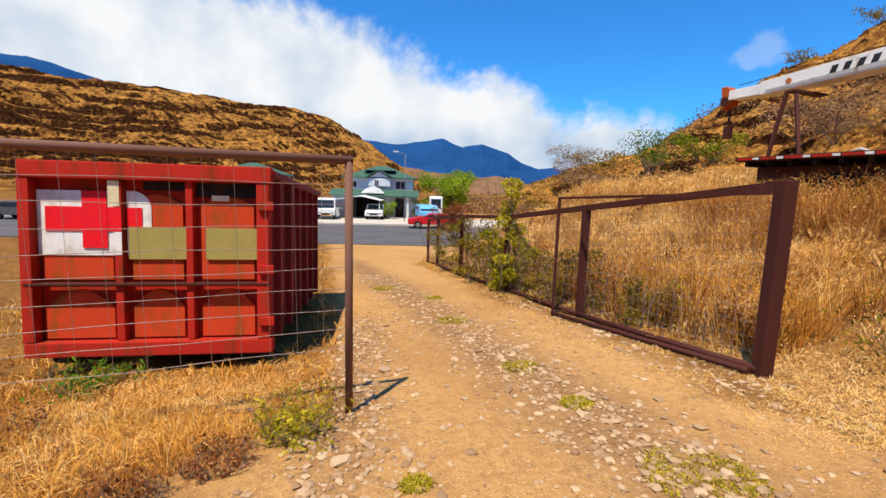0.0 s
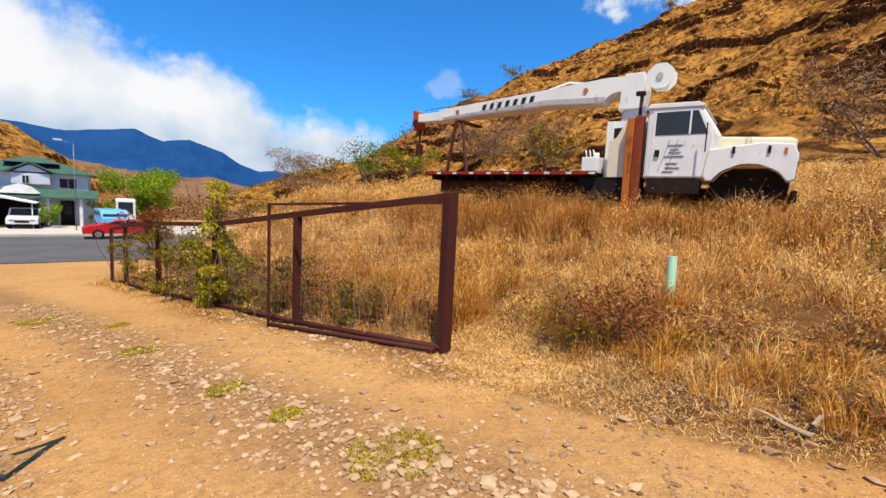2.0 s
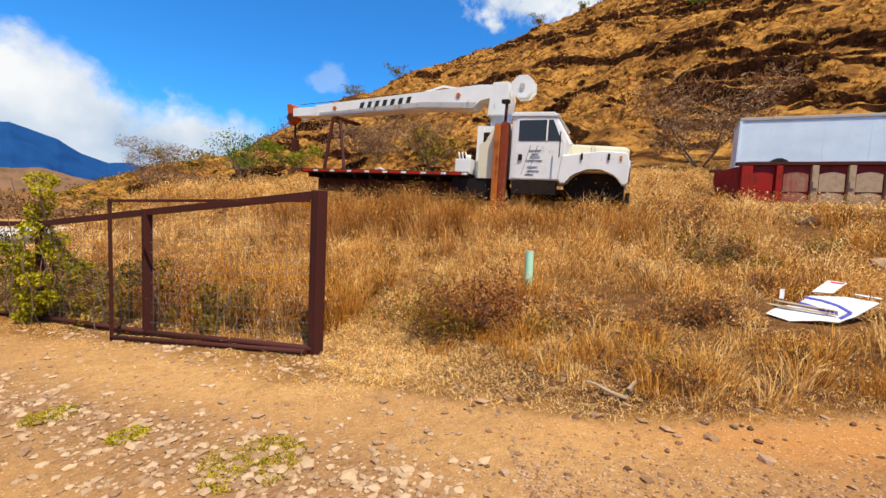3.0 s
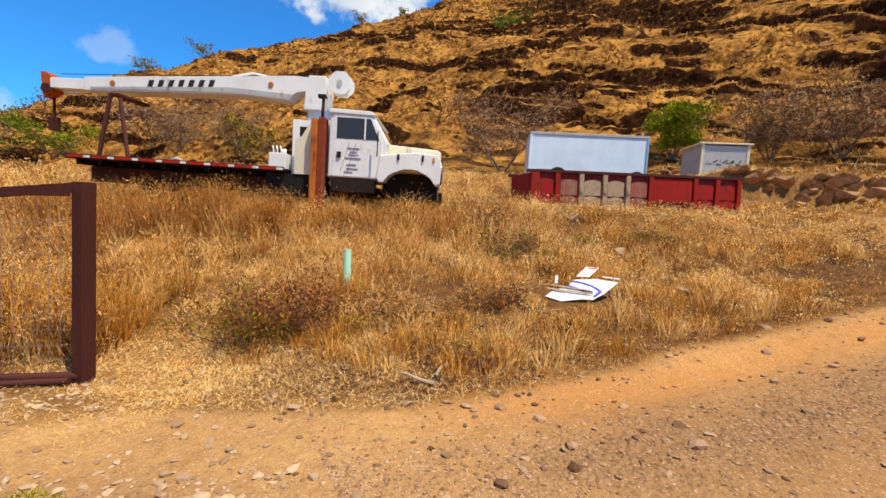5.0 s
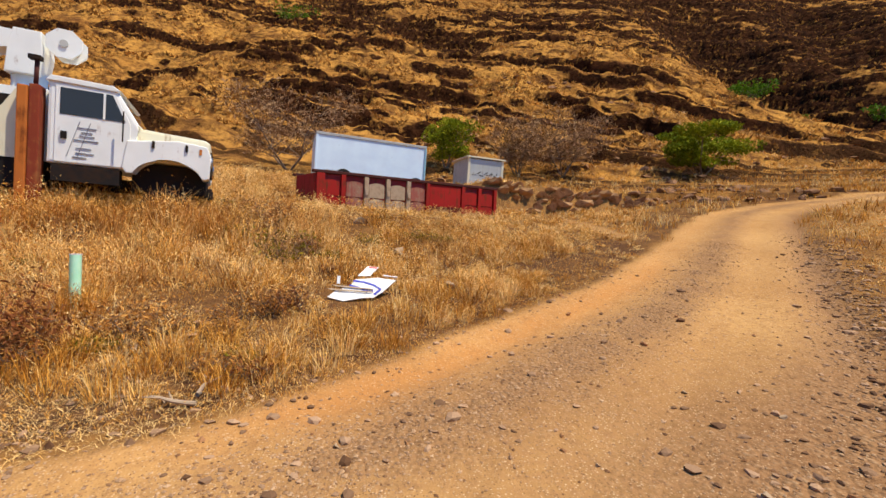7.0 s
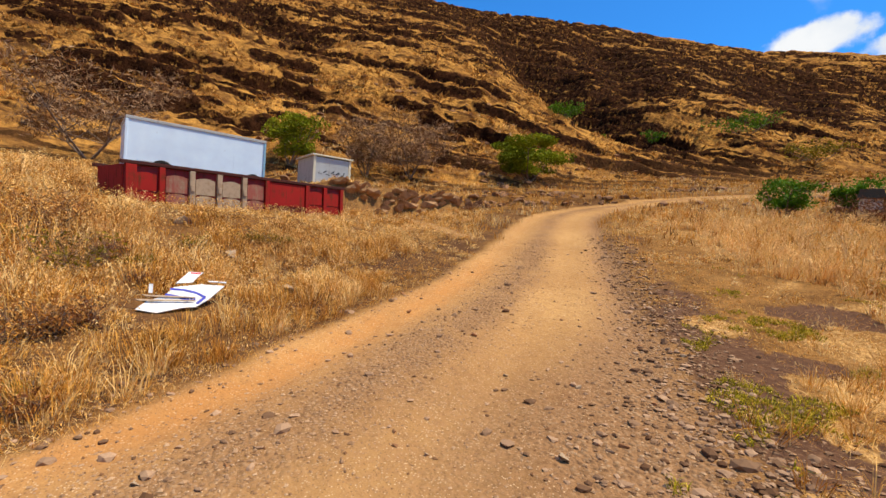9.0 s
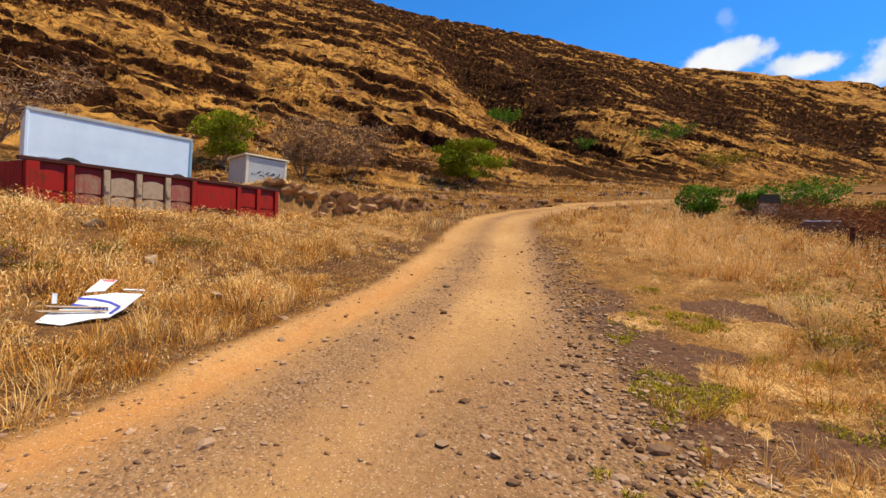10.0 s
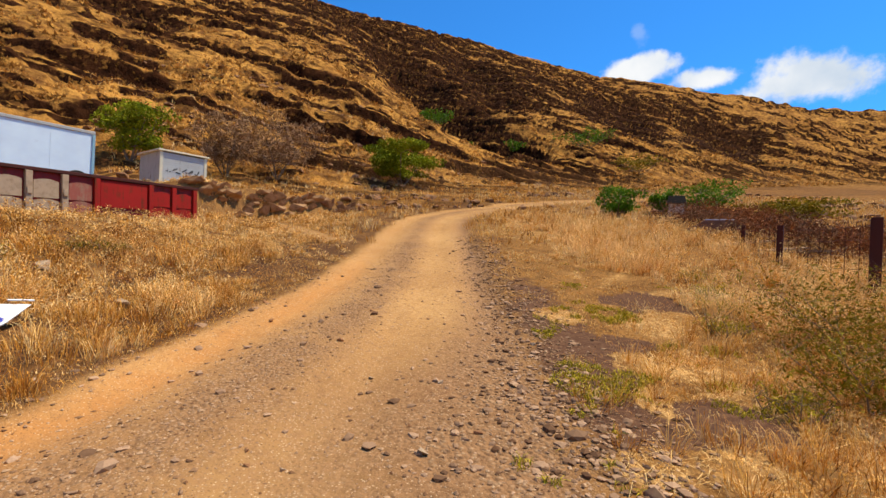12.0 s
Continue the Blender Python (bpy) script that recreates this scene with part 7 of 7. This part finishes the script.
    blades("grass_clump", xy2, g.uniform(0.22, 0.46, len(q))[k] * g.uniform(0.5, 1.1, len(k)), 0.004 + 0.004 * g.uniform(0, 1, len(k)), g.uniform(0.2, 1.2, len(k)), shade[k] + g.normal(0, 0.18, len(k)), M_STRAW, "pale straw tussocks on the bank", 26, q[k])
    a = g.uniform(-8.2, 0.2, 170)
    q = np.column_stack([0.343 + 9.1 * 0.957 + a * 0.290 - 0.957 * g.uniform(0.15, 0.9, 170), -0.385 + 9.1 * 0.290 - a * 0.957 - 0.290 * g.uniform(0.15, 0.9, 170)])
    xy2, k = tufts(q, 34, g.uniform(0.10, 0.22, len(q)), g)
    blades("grass_clump", xy2, (g.uniform(0.40, 0.80, len(q)) + 0.48 * step(-a, 2.5, 4.0))[k] * g.uniform(0.6, 1.05, len(k)), 0.008 + 0.005 * g.uniform(0, 1, len(k)), g.uniform(0.1, 0.9, len(k)), g.uniform(0.3, 0.9, len(q))[k] + g.normal(0, 0.15, len(k)), M_SEED, "tall russet grass along the truck", 27, q[k])
    top = np.repeat(np.arange(len(q)), 40)
    specks("grass_fuzz", q[top] + g.normal(0, 0.16, (len(top), 2)), (0.75 * (0.55 + 0.48 * step(-a, 2.5, 4.0)))[top] * g.uniform(0.5, 1.2, len(top)), 0.016 + 0.012 * g.uniform(0, 1, len(top)), M_STRAW, g.uniform(0.25, 0.95, len(top)), "pale seed heads along the truck", 28, 0.28)
    # tall straw behind the first bays of the fence
    t, off = g.uniform(0, 1, 130), g.uniform(0.25, 1.9, 130)
    q = np.column_stack([3.42 - 1.5 * t + 0.965 * off, 4.25 + 5.4 * t + 0.26 * off])
    xy2, k = tufts(q, 44, g.uniform(0.10, 0.20, len(q)), g)
    shade = g.uniform(0.15, 0.75, len(q))
    blades("grass_clump", xy2, g.uniform(0.45, 1.0, len(q))[k] * g.uniform(0.45, 1.1, len(k)), 0.006 + 0.005 * g.uniform(0, 1, len(k)), g.uniform(0.1, 1.0, len(k)), shade[k] + g.normal(0, 0.2, len(k)), M_STRAW, "tall dry straw behind the fence", 29, q[k])
    top = np.repeat(np.arange(len(q)), 34)
    specks("grass_fuzz", q[top] + g.normal(0, 0.14, (len(top), 2)), g.uniform(0.1, 0.85, len(top)), 0.012 + 0.012 * g.uniform(0, 1, len(top)), M_STRAW, g.uniform(0.1, 0.85, len(top)), "pale seed heads behind the fence", 30, 0.28)
    # a tall clump that hides the foot of the pipe stub
    q = np.array([(5.60, 2.50), (5.52, 2.62), (5.66, 2.38)])
    tall, k = tufts(q, 90, np.array([0.13, 0.12, 0.12]), g)
    blades("grass_clump", tall, g.uniform(0.25, 0.50, len(k)), 0.008 + 0.005 * g.uniform(0, 1, len(k)), g.uniform(0.1, 0.8, len(k)), g.uniform(0.3, 0.9, len(k)), M_STRAW, "tall straw clump at the pipe stub", 24, q[k])
    blades("russet_grass", xy[red], h[red], w[red], lean[red], tone[red] + 0.2, M_SEED, "tall russet seeding grass in the field", 23, c[i][red])


field_grass()


def verge_grass():
    g = np.random.default_rng(31)
    # near corner by the gate
    c = g.uniform((-4.5, 0.8), (-0.3, 5.4), (2600, 2))
    c = c[(c[:, 0] < -0.50 - 0.2 * (c[:, 1] - 2.4)) & clear_of_things(c) & (np.hypot(c[:, 0] - 0.0, c[:, 1]) > 1.5)]
    xy, i = tufts(c, 22, g.uniform(0.04, 0.16, len(c)), g)
    near = 1 - step(c[:, 1], 2.6, 4.0)
    h = (0.07 + 0.22 * near)[i] * g.uniform(0.4, 1.2, len(i))
    tone = 0.10 + 0.95 * fbm(c[:, 0] / 0.5, c[:, 1] / 0.7, 3, 61)[i] + g.normal(0, 0.2, len(i))
    blades("verge_grass", xy, h, 0.004 + 0.003 * g.uniform(0, 1, len(i)), np.clip(g.normal(0.8, 0.35, len(i)), 0.1, 1.6), tone, M_STRAW, "matted dry grass beside the gate", 32)
    # beyond the container and along the left side of the track
    c = g.uniform((-9, 4.0), (0.5, 24.0), (2600, 2))
    c = c[clear_of_things(c)]
    xy, i = tufts(c, 12, g.uniform(0.06, 0.2, len(c)), g)
    h = 0.16 * g.uniform(0.4, 1.4, len(i))
    blades("verge_grass", xy, h, 0.008 + 0.008 * g.uniform(0, 1, len(i)), np.clip(g.normal(0.8, 0.35, len(i)), 0.1, 1.6), 0.3 + g.uniform(0, 0.7, len(i)), M_STRAW, "short dry grass along the track", 33)
    # loose straw over the bank and the near lot
    c = np.vstack([g.uniform((3.0, -5.0), (9.0, 4.5), (36000, 2)), g.uniform((-1.5, -9.0), (6.5, -2.0), (12000, 2))])
    e = field_edge(c[:, 0], c[:, 1])
    v = -(c[:, 0] + c[:, 1] - 0.95) / 1.414
    c = c[(((e > 0.0) & (e < 2.6)) | (v > 2.3)) & (fbm(c[:, 0] / 0.8, c[:, 1] / 0.8, 3, 64) > 0.47) & clear_of_things(c)]
    n = len(c)
    blades("straw_litter", c, 0.03 + 0.06 * g.uniform(0, 1, n), 0.0028 + 0.003 * g.uniform(0, 1, n), g.uniform(0.7, 2.2, n), g.uniform(0.3, 1.1, n), M_STRAW, "broken straw over bare soil", 35)
    # pale flattened mats between the gate post and the track
    c = np.vstack([g.normal((3.75, 3.4), (0.45, 0.9), (5000, 2)), g.normal((4.0, 1.2), (0.7, 0.9), (3500, 2)), g.uniform((-3.6, 2.6), (-0.9, 4.6), (5000, 2)), g.uniform((-1.0, -8.0), (5.5, -2.0), (30000, 2))])
    c = c[(c[:, 1] > -1.5) | (straw_mats(c[:, 0], c[:, 1]) > 0.4)]
    c = c[((field_edge(c[:, 0], c[:, 1]) > -0.35) | (c[:, 0] < 0) | (c[:, 1] < -3)) & clear_of_things(c)]
    n = len(c)
    blades("straw_litter", c, 0.03 + 0.05 * g.uniform(0, 1, n), 0.0026 + 0.0028 * g.uniform(0, 1, n), g.uniform(1.5, 3.5, n), g.uniform(0.8, 1.25, n), M_STRAW, "pale flattened straw mats", 36)
    # straw blown against the outside of the fence
    y = 2.6 + 15 * g.uniform(0, 1, 9000) ** 1.4
    c = np.column_stack([3.2 - 0.235 * (y - 4.0) - np.abs(g.normal(0, 0.40, 9000)), y])
    c = c[fbm(c[:, 0] / 0.5, c[:, 1] / 0.5, 3, 67) > 0.42]
    n = len(c)
    blades("straw_litter", c, 0.02 + 0.05 * g.uniform(0, 1, n), 0.003 + 0.004 * g.uniform(0, 1, n), g.uniform(1.2, 3.2, n), g.uniform(0.6, 1.2, n), M_STRAW, "pale straw blown against the fence", 37)
    # flattened litter at the foot of the bank
    n = 11000
    t = g.uniform(0, 1, n)
    x = np.where(t < 0.45, 3.6 + 6 * g.uniform(0, 1, n) ** 1.6, 3.2 - 2.2 * g.uniform(0, 1, n))
    y = np.where(t < 0.45, 3.6 - x, 4.0 + (3.25 - x) / 0.235)
    xy = np.column_stack([x + g.normal(0.15, 0.35, n), y + g.normal(0.15, 0.35, n)])
    xy = xy[field_edge(xy[:, 0], xy[:, 1]) > -0.12]
    n = len(xy)
    blades("straw_litter", xy, 0.04 + 0.07 * g.uniform(0, 1, n), 0.0026 + 0.003 * g.uniform(0, 1, n), g.uniform(0.7, 1.8, n), g.uniform(0.2, 1.0, n), M_STRAW, "flattened straw at the edge of the track", 34)


verge_grass()


def lot_grass():
    g = np.random.default_rng(41)
    ang, rad = np.radians(g.uniform(128, 198, 7000)), 2.4 + 20.0 * g.uniform(0, 1, 7000) ** 1.3
    c = np.column_stack([0.2 + rad * np.sin(ang), -0.4 + rad * np.cos(ang)])
    v = -(c[:, 0] + c[:, 1] - 0.95) / 1.414
    cover = fbm(c[:, 0] / 1.1, c[:, 1] / 1.1, 3, 71) + 0.16 * np.clip(v - 2.6, 0, 3)
    patchy = fbm(c[:, 0] / 0.7, c[:, 1] / 0.7, 3, 74)
    c = c[(v > 2.6) & (cover > 0.58) & (patchy > 0.43) & ((v > 4.6) | (straw_mats(c[:, 0], c[:, 1]) > 0.5) | (rad > 11)) & (bare_patch(c[:, 0], c[:, 1]) < 0.5) & clear_of_things(c)]
    rad = np.hypot(c[:, 0] - 0.2, c[:, 1] + 0.4)
    v = -(c[:, 0] + c[:, 1] - 0.95) / 1.414
    xy, i = tufts(c, np.clip(26 - 0.6 * rad, 9, 26).astype(int), g.uniform(0.05, 0.2, len(c)), g)
    h = (0.06 + 0.36 * step(v, 3.6, 5.6) * np.clip((fbm(c[:, 0] / 0.7, c[:, 1] / 0.7, 3, 74) - 0.36) / 0.2, 0.3, 1.2))[i] * g.uniform(0.35, 1.4, len(i))
    tone = 0.66 + 0.80 * fbm(c[:, 0] / 1.2, c[:, 1] / 1.2, 3, 72)[i] + g.normal(0, 0.30, len(c))[i] + g.normal(0, 0.2, len(i))
    w = 0.004 + 0.0008 * rad[i] * g.uniform(0.6, 1.3, len(i))
    bend = np.clip(g.normal(0.7, 0.35, len(i)), 0.1, 1.6)
    rose = ((fbm(c[:, 0] / 1.6, c[:, 1] / 1.6, 3, 76) > 0.50) & (rad > 6.5) & (g.uniform(0, 1, len(c)) < 0.7))[i]
    blades("lot_grass", xy[~rose], h[~rose], w[~rose], bend[~rose], tone[~rose], M_STRAW, "dry grass over broken asphalt", 42, c[i][~rose])
    blades("lot_grass", xy[rose], h[rose], w[rose], bend[rose], tone[rose] - 0.1, M_SEED, "russet grass beyond the broken asphalt", 46, c[i][rose])
    pick = g.uniform(0, 1, len(i)) < 0.8
    specks("grass_fuzz", xy[pick], h[pick] * g.uniform(0.3, 1.0, int(pick.sum())), (0.006 + 0.0016 * rad[i][pick]) * g.uniform(0.5, 1.4, int(pick.sum())), M_STRAW, tone[pick] + 0.1, "pale seed heads beside the track", 45, 0.28)
    # pale clumps at the near corner of the lot
    q = np.vstack([g.normal((0.65, -4.7), (0.45, 0.6), (75, 2)), g.normal((1.7, -5.2), (0.6, 0.6), (14, 2)), g.normal((0.6, -6.6), (0.8, 0.9), (110, 2))])
    q = q[(np.hypot(q[:, 0] - 0.2, q[:, 1] + 0.4) > 2.4) & (bare_patch(q[:, 0], q[:, 1]) < 0.5)]
    xy, k = tufts(q, 36, g.uniform(0.06, 0.16, len(q)), g)
    m = len(k)
    blades("grass_clump", xy, (g.uniform(0.10, 0.38, len(q)))[k] * g.uniform(0.5, 1.1, m), 0.003 + 0.003 * g.uniform(0, 1, m), np.clip(g.normal(0.9, 0.5, m), 0.1, 2.2), (g.uniform(0.35, 0.95, len(q)))[k] + g.normal(0, 0.2, m), M_STRAW, "pale dry grass clumps beside the track", 44, q[k])
    # far grass between the track and the slope
    ang, rad = np.radians(g.uniform(96, 190, 4600)), 14 + 42.0 * g.uniform(0, 1, 4600)
    c = np.column_stack([rad * np.sin(ang), rad * np.cos(ang)])
    c = c[clear_of_things(c)]
    rad = np.hypot(c[:, 0], c[:, 1])
    xy, i = tufts(c, 7, g.uniform(0.15, 0.4, len(c)), g)
    z = land(xy[:, 0], xy[:, 1])
    blades("far_grass", xy, 0.30 * g.uniform(0.5, 1.4, len(i)), 0.0012 * rad[i], np.clip(g.normal(0.6, 0.3, len(i)), 0.1, 1.4), 0.42 + 0.7 * fbm(c[:, 0] / 4, c[:, 1] / 4, 2, 73)[i] + g.normal(0, 0.25, len(c))[i] + g.normal(0, 0.12, len(i)), M_STRAW, "dry grass below the rocky slope", 43)


lot_grass()


def field_litter():
    g = np.random.default_rng(71)
    n = 90000
    ang, rad = np.radians(g.uniform(-2, 122, n)), 3.0 + 17.0 * g.uniform(0, 1, n) ** 1.2
    xy = np.column_stack([0.2 + rad * np.sin(ang), -0.4 + rad * np.cos(ang)])
    d = field_edge(xy[:, 0], xy[:, 1])
    lump = fbm(xy[:, 0] / 0.45, xy[:, 1] / 0.45, 3, 91)
    k = (d > 0.05) & (lump > 0.46) & clear_of_things(xy)
    xy, rad, d, lump = xy[k], rad[k], np.clip(d[k], 0, 3), lump[k]
    m = len(xy)
    lift = (0.05 + 0.10 * d) * g.uniform(0.15, 1.0, m)
    tone = 0.5 * g.uniform(0, 1, m) + 0.9 * fbm(xy[:, 0] / 0.9, xy[:, 1] / 0.9, 2, 92) - 0.12
    size = 0.007 + 0.0016 * rad * g.uniform(0.5, 1.3, m)
    third = g.uniform(0, 1, m)
    a, b = third < 0.55, third > 0.82
    specks("seed_heads", xy[a], lift[a], size[a], M_STRAW, tone[a] + 0.2, "pale seed heads over the dry field", 93)
    specks("russet_heads", xy[~a & ~b], lift[~a & ~b], size[~a & ~b], M_SEED, tone[~a & ~b], "russet seed heads over the dry field", 94)
    specks("dead_weeds", xy[b], lift[b] * 0.7, size[b] * 1.2, M_TWIG, tone[b] - 0.2, "dark dead weeds in the dry field", 95, 0.2)
    # the same thinner growth on the other side of the track
    n = 24000
    ang, rad = np.radians(g.uniform(140, 198, n)), 3.0 + 14.0 * g.uniform(0, 1, n) ** 1.2
    xy = np.column_stack([0.2 + rad * np.sin(ang), -0.4 + rad * np.cos(ang)])
    v = -(xy[:, 0] + xy[:, 1] - 0.95) / 1.414
    u = track(xy[:, 0], xy[:, 1])[0]
    k = (v > 3.0 - 0.9 * step(u, 5.0, 8.0)) & (fbm(xy[:, 0] / 0.5, xy[:, 1] / 0.5, 3, 96) > 0.45) & (bare_patch(xy[:, 0], xy[:, 1]) < 0.5) & clear_of_things(xy)
    xy, rad, v = xy[k], rad[k], v[k]
    m = len(xy)
    specks("seed_heads", xy, (0.04 + 0.34 * step(v, 3.6, 6.2)) * g.uniform(0.2, 1.1, m), 0.006 + 0.0015 * rad, M_STRAW, g.uniform(0.35, 1.15, m), "pale seed heads beside the track", 97)


field_litter()


def thicket():
    """Leafless reddish brush along the old fence."""
    g = np.random.default_rng(81)
    n = 34000
    t = g.uniform(0, 1, n)
    xy = np.column_stack([-3.0 + 9.5 * t, -11.8 - 10.5 * t]) + g.normal(0, 0.8, (n, 2))
    top = 0.35 + 1.0 * fbm(xy[:, 0] / 1.1, xy[:, 1] / 1.1, 3, 98)
    lift, size, tone = top * g.uniform(0.05, 1.0, n) ** 1.2, 0.04 + 0.075 * g.uniform(0, 1, n), g.uniform(0, 0.7, n)
    k = fbm(xy[:, 0] / 0.8, xy[:, 1] / 0.8, 2, 97) + g.normal(0, 0.08, n) < 0.52
    specks("dry_thicket", xy[k], lift[k], size[k], M_REDLEAF, tone[k], "reddish leafless brush along the old fence", 99, 0.16)
    specks("dry_thicket", xy[~k], lift[~k], size[~k], M_TWIG, tone[~k], "grey-brown dead brush along the old fence", 100, 0.12)


thicket()


def far_scrub():
    """Brush that covers the low ground before the far hills."""
    g = np.random.default_rng(83)
    n = 26000
    ang, rad = np.radians(np.where(g.uniform(0, 1, n) < 0.8, g.uniform(2, 34, n), g.uniform(-22, 2, n))), 58 + 60 * g.uniform(0, 1, n)
    xy = np.column_stack([rad * np.sin(ang), rad * np.cos(ang)])
    lump = fbm(xy[:, 0] / 5, xy[:, 1] / 5, 3, 101)
    k = lump > 0.46
    xy, lump, m = xy[k], lump[k], int(k.sum())
    lift = (0.3 + 9.0 * np.clip(lump - 0.46, 0, 0.3)) * g.uniform(0.05, 1.0, m)
    kind = fbm(xy[:, 0] / 9, xy[:, 1] / 9, 2, 102) + g.normal(0, 0.05, m)
    size = 0.12 + 0.22 * g.uniform(0, 1, m)
    a = kind < 0.47
    specks("far_scrub", xy[a], lift[a], size[a], M_LEAF_OLIVE, g.uniform(0, 0.8, m)[a], "olive scrub on the low ground", 103, 0.4)
    specks("far_scrub", xy[~a], lift[~a], size[~a], M_TWIG, g.uniform(0.1, 1, m)[~a], "brown leafless scrub on the low ground", 104, 0.3)
    # tussocks over the rocky slope, thickest on the rims of the ledges
    n = 52000
    ang, rad = np.radians(g.uniform(28, 184, n)), 44 + 120 * g.uniform(0, 1, n) ** 1.25
    c = np.column_stack([rad * np.sin(ang), rad * np.cos(ang)])
    full = land(c[:, 0], c[:, 1], True)
    k = ((full[2] < 0.35) | (g.uniform(0, 1, n) < 0.4)) & (full[1] > 0.4) & ((c[:, 0] < 52) | (c[:, 1] > -42) | (g.uniform(0, 1, n) < 0.55)) & (fbm(c[:, 0] / 3.0, c[:, 1] / 3.0, 3, 105) > 0.44)
    c, z, rad = c[k], full[0][k], rad[k]
    m = len(c)
    size = (0.16 + 0.0022 * rad) * g.uniform(0.5, 1.5, m)
    feet = []
    for a in (0.0, 2.1, 4.2):
        turn = a + g.uniform(0, 1.5, m)
        out = np.column_stack([np.cos(turn), np.sin(turn), np.zeros(m)]) * size[:, None]
        at = np.column_stack([c, z - 0.06])
        feet.append(np.stack([at - 0.5 * out[:, [1, 0, 2]] * (-1, 1, 1), at + 0.5 * out[:, [1, 0, 2]] * (-1, 1, 1), at + 0.9 * out + np.column_stack([0 * z, 0 * z, size * g.uniform(0.7, 1.3, m)])], 1))
    p = np.concatenate(feet).reshape(-1, 3)
    tone = np.tile(np.clip(0.15 + 0.9 * fbm(c[:, 0] / 2.0, c[:, 1] / 2.0, 2, 107) + g.normal(0, 0.2, m), 0, 1), 3)
    tagged(mesh_object("slope_tussocks", p, np.arange(len(p)).reshape(-1, 3), M_SLOPE_GRASS, dict(tone=np.repeat(tone, 3)), False), "golden dry tussocks over the rocky slope", "grass", kind="stuff")


far_scrub()


def weed_mats():
    g = np.random.default_rng(51)
    spots = [(0.46, 6.87, 0.22), (1.06, 4.54, 0.17), (1.72, 2.42, 0.30), (-0.02, 2.45, 0.09), (1.35, 3.55, 0.12), (-0.9, 10.5, 0.3), (0.2, 9.0, 0.18),
             (2.1, -4.55, 0.26), (3.4, -6.4, 0.36), (2.9, -6.9, 0.3), (1.75, -4.9, 0.22), (1.5, -4.2, 0.18), (1.25, -3.45, 0.12), (3.2, -5.7, 0.12), (1.05, -3.9, 0.10), (3.1, -6.9, 0.4), (1.6, -6.2, 0.35), (1.0, -5.2, 0.3), (3.49, -6.65, 0.30), (3.43, -7.1, 0.26), (1.68, -4.39, 0.24), (1.68, -3.98, 0.20), (1.65, -3.19, 0.16), (1.1, -3.88, 0.18), (2.27, -4.78, 0.2), (3.2, -5.46, 0.15), (4.4, -8.2, 0.3), (5.2, -9.6, 0.35), (2.8, -9.0, 0.3)]
    spots = np.array(spots)
    xy, i = tufts(spots[:, :2], ((3000 + 5100 * (spots[:, 1] > 0)) * spots[:, 2]).astype(int), spots[:, 2] * np.where(spots[:, 1] > 0, 1.15, 1.25), g)
    n = len(i)
    k = fbm(xy[:, 0] / 0.25, xy[:, 1] / 0.25, 3, 81) > np.where(xy[:, 1] > 0, 0.30, 0.56)
    xy, n = xy[k], int(k.sum())
    blades("low_weeds", xy, (0.02 + 0.065 * g.uniform(0, 1, n)) * np.where(xy[:, 1] > 0, 0.6, 1.0), 0.007 + 0.005 * g.uniform(0, 1, n), g.uniform(0.2, 1.6, n), g.uniform(0, 1, n), M_MOSS, "yellow-green creeping weeds on the ground", 52)


weed_mats()


# ---- a fallen pipe and branches ----
def build_sticks():
    a = thing("fallen_pipe", pose(-1.75, 3.55, z_at(-1.75, 3.55) + 0.03, 0, 0, 8), "thin rusty pipe lying in matted grass", "pipe")
    part("pipe", tube(bmesh.new(), (0, 0, 0), (0.75, 0, 0.0), 0.022, n=10), M_RUST_PIPE, a)
    rng = random.Random(3)
    for x, y, s in ((3.95, 0.85, 0.34), (4.15, 0.7, 0.26), (5.0, 1.6, 0.3)):
        b = thing("dead_branch", pose(x, y, z_at(x, y) + 0.03, 0, 0, rng.uniform(0, 360)), "bleached dead branch at the edge of the track", "branch")
        bm = bmesh.new()
        p = Vector((-s / 2, 0, 0))
        for k in range(4):
            q = p + Vector((s / 4, rng.uniform(-0.05, 0.05), rng.uniform(-0.01, 0.03)))
            tube(bm, p, q, 0.02 - 0.003 * k, 0.017 - 0.003 * k, 6, k == 3)
            if k in (1, 2):
                tube(bm, q, q + Vector((0.08, rng.choice((-0.1, 0.1)), 0.04)), 0.009, 0.004, 5, False)
            p = q
        part("stick", bm, M_TIMBER, b)


build_sticks()
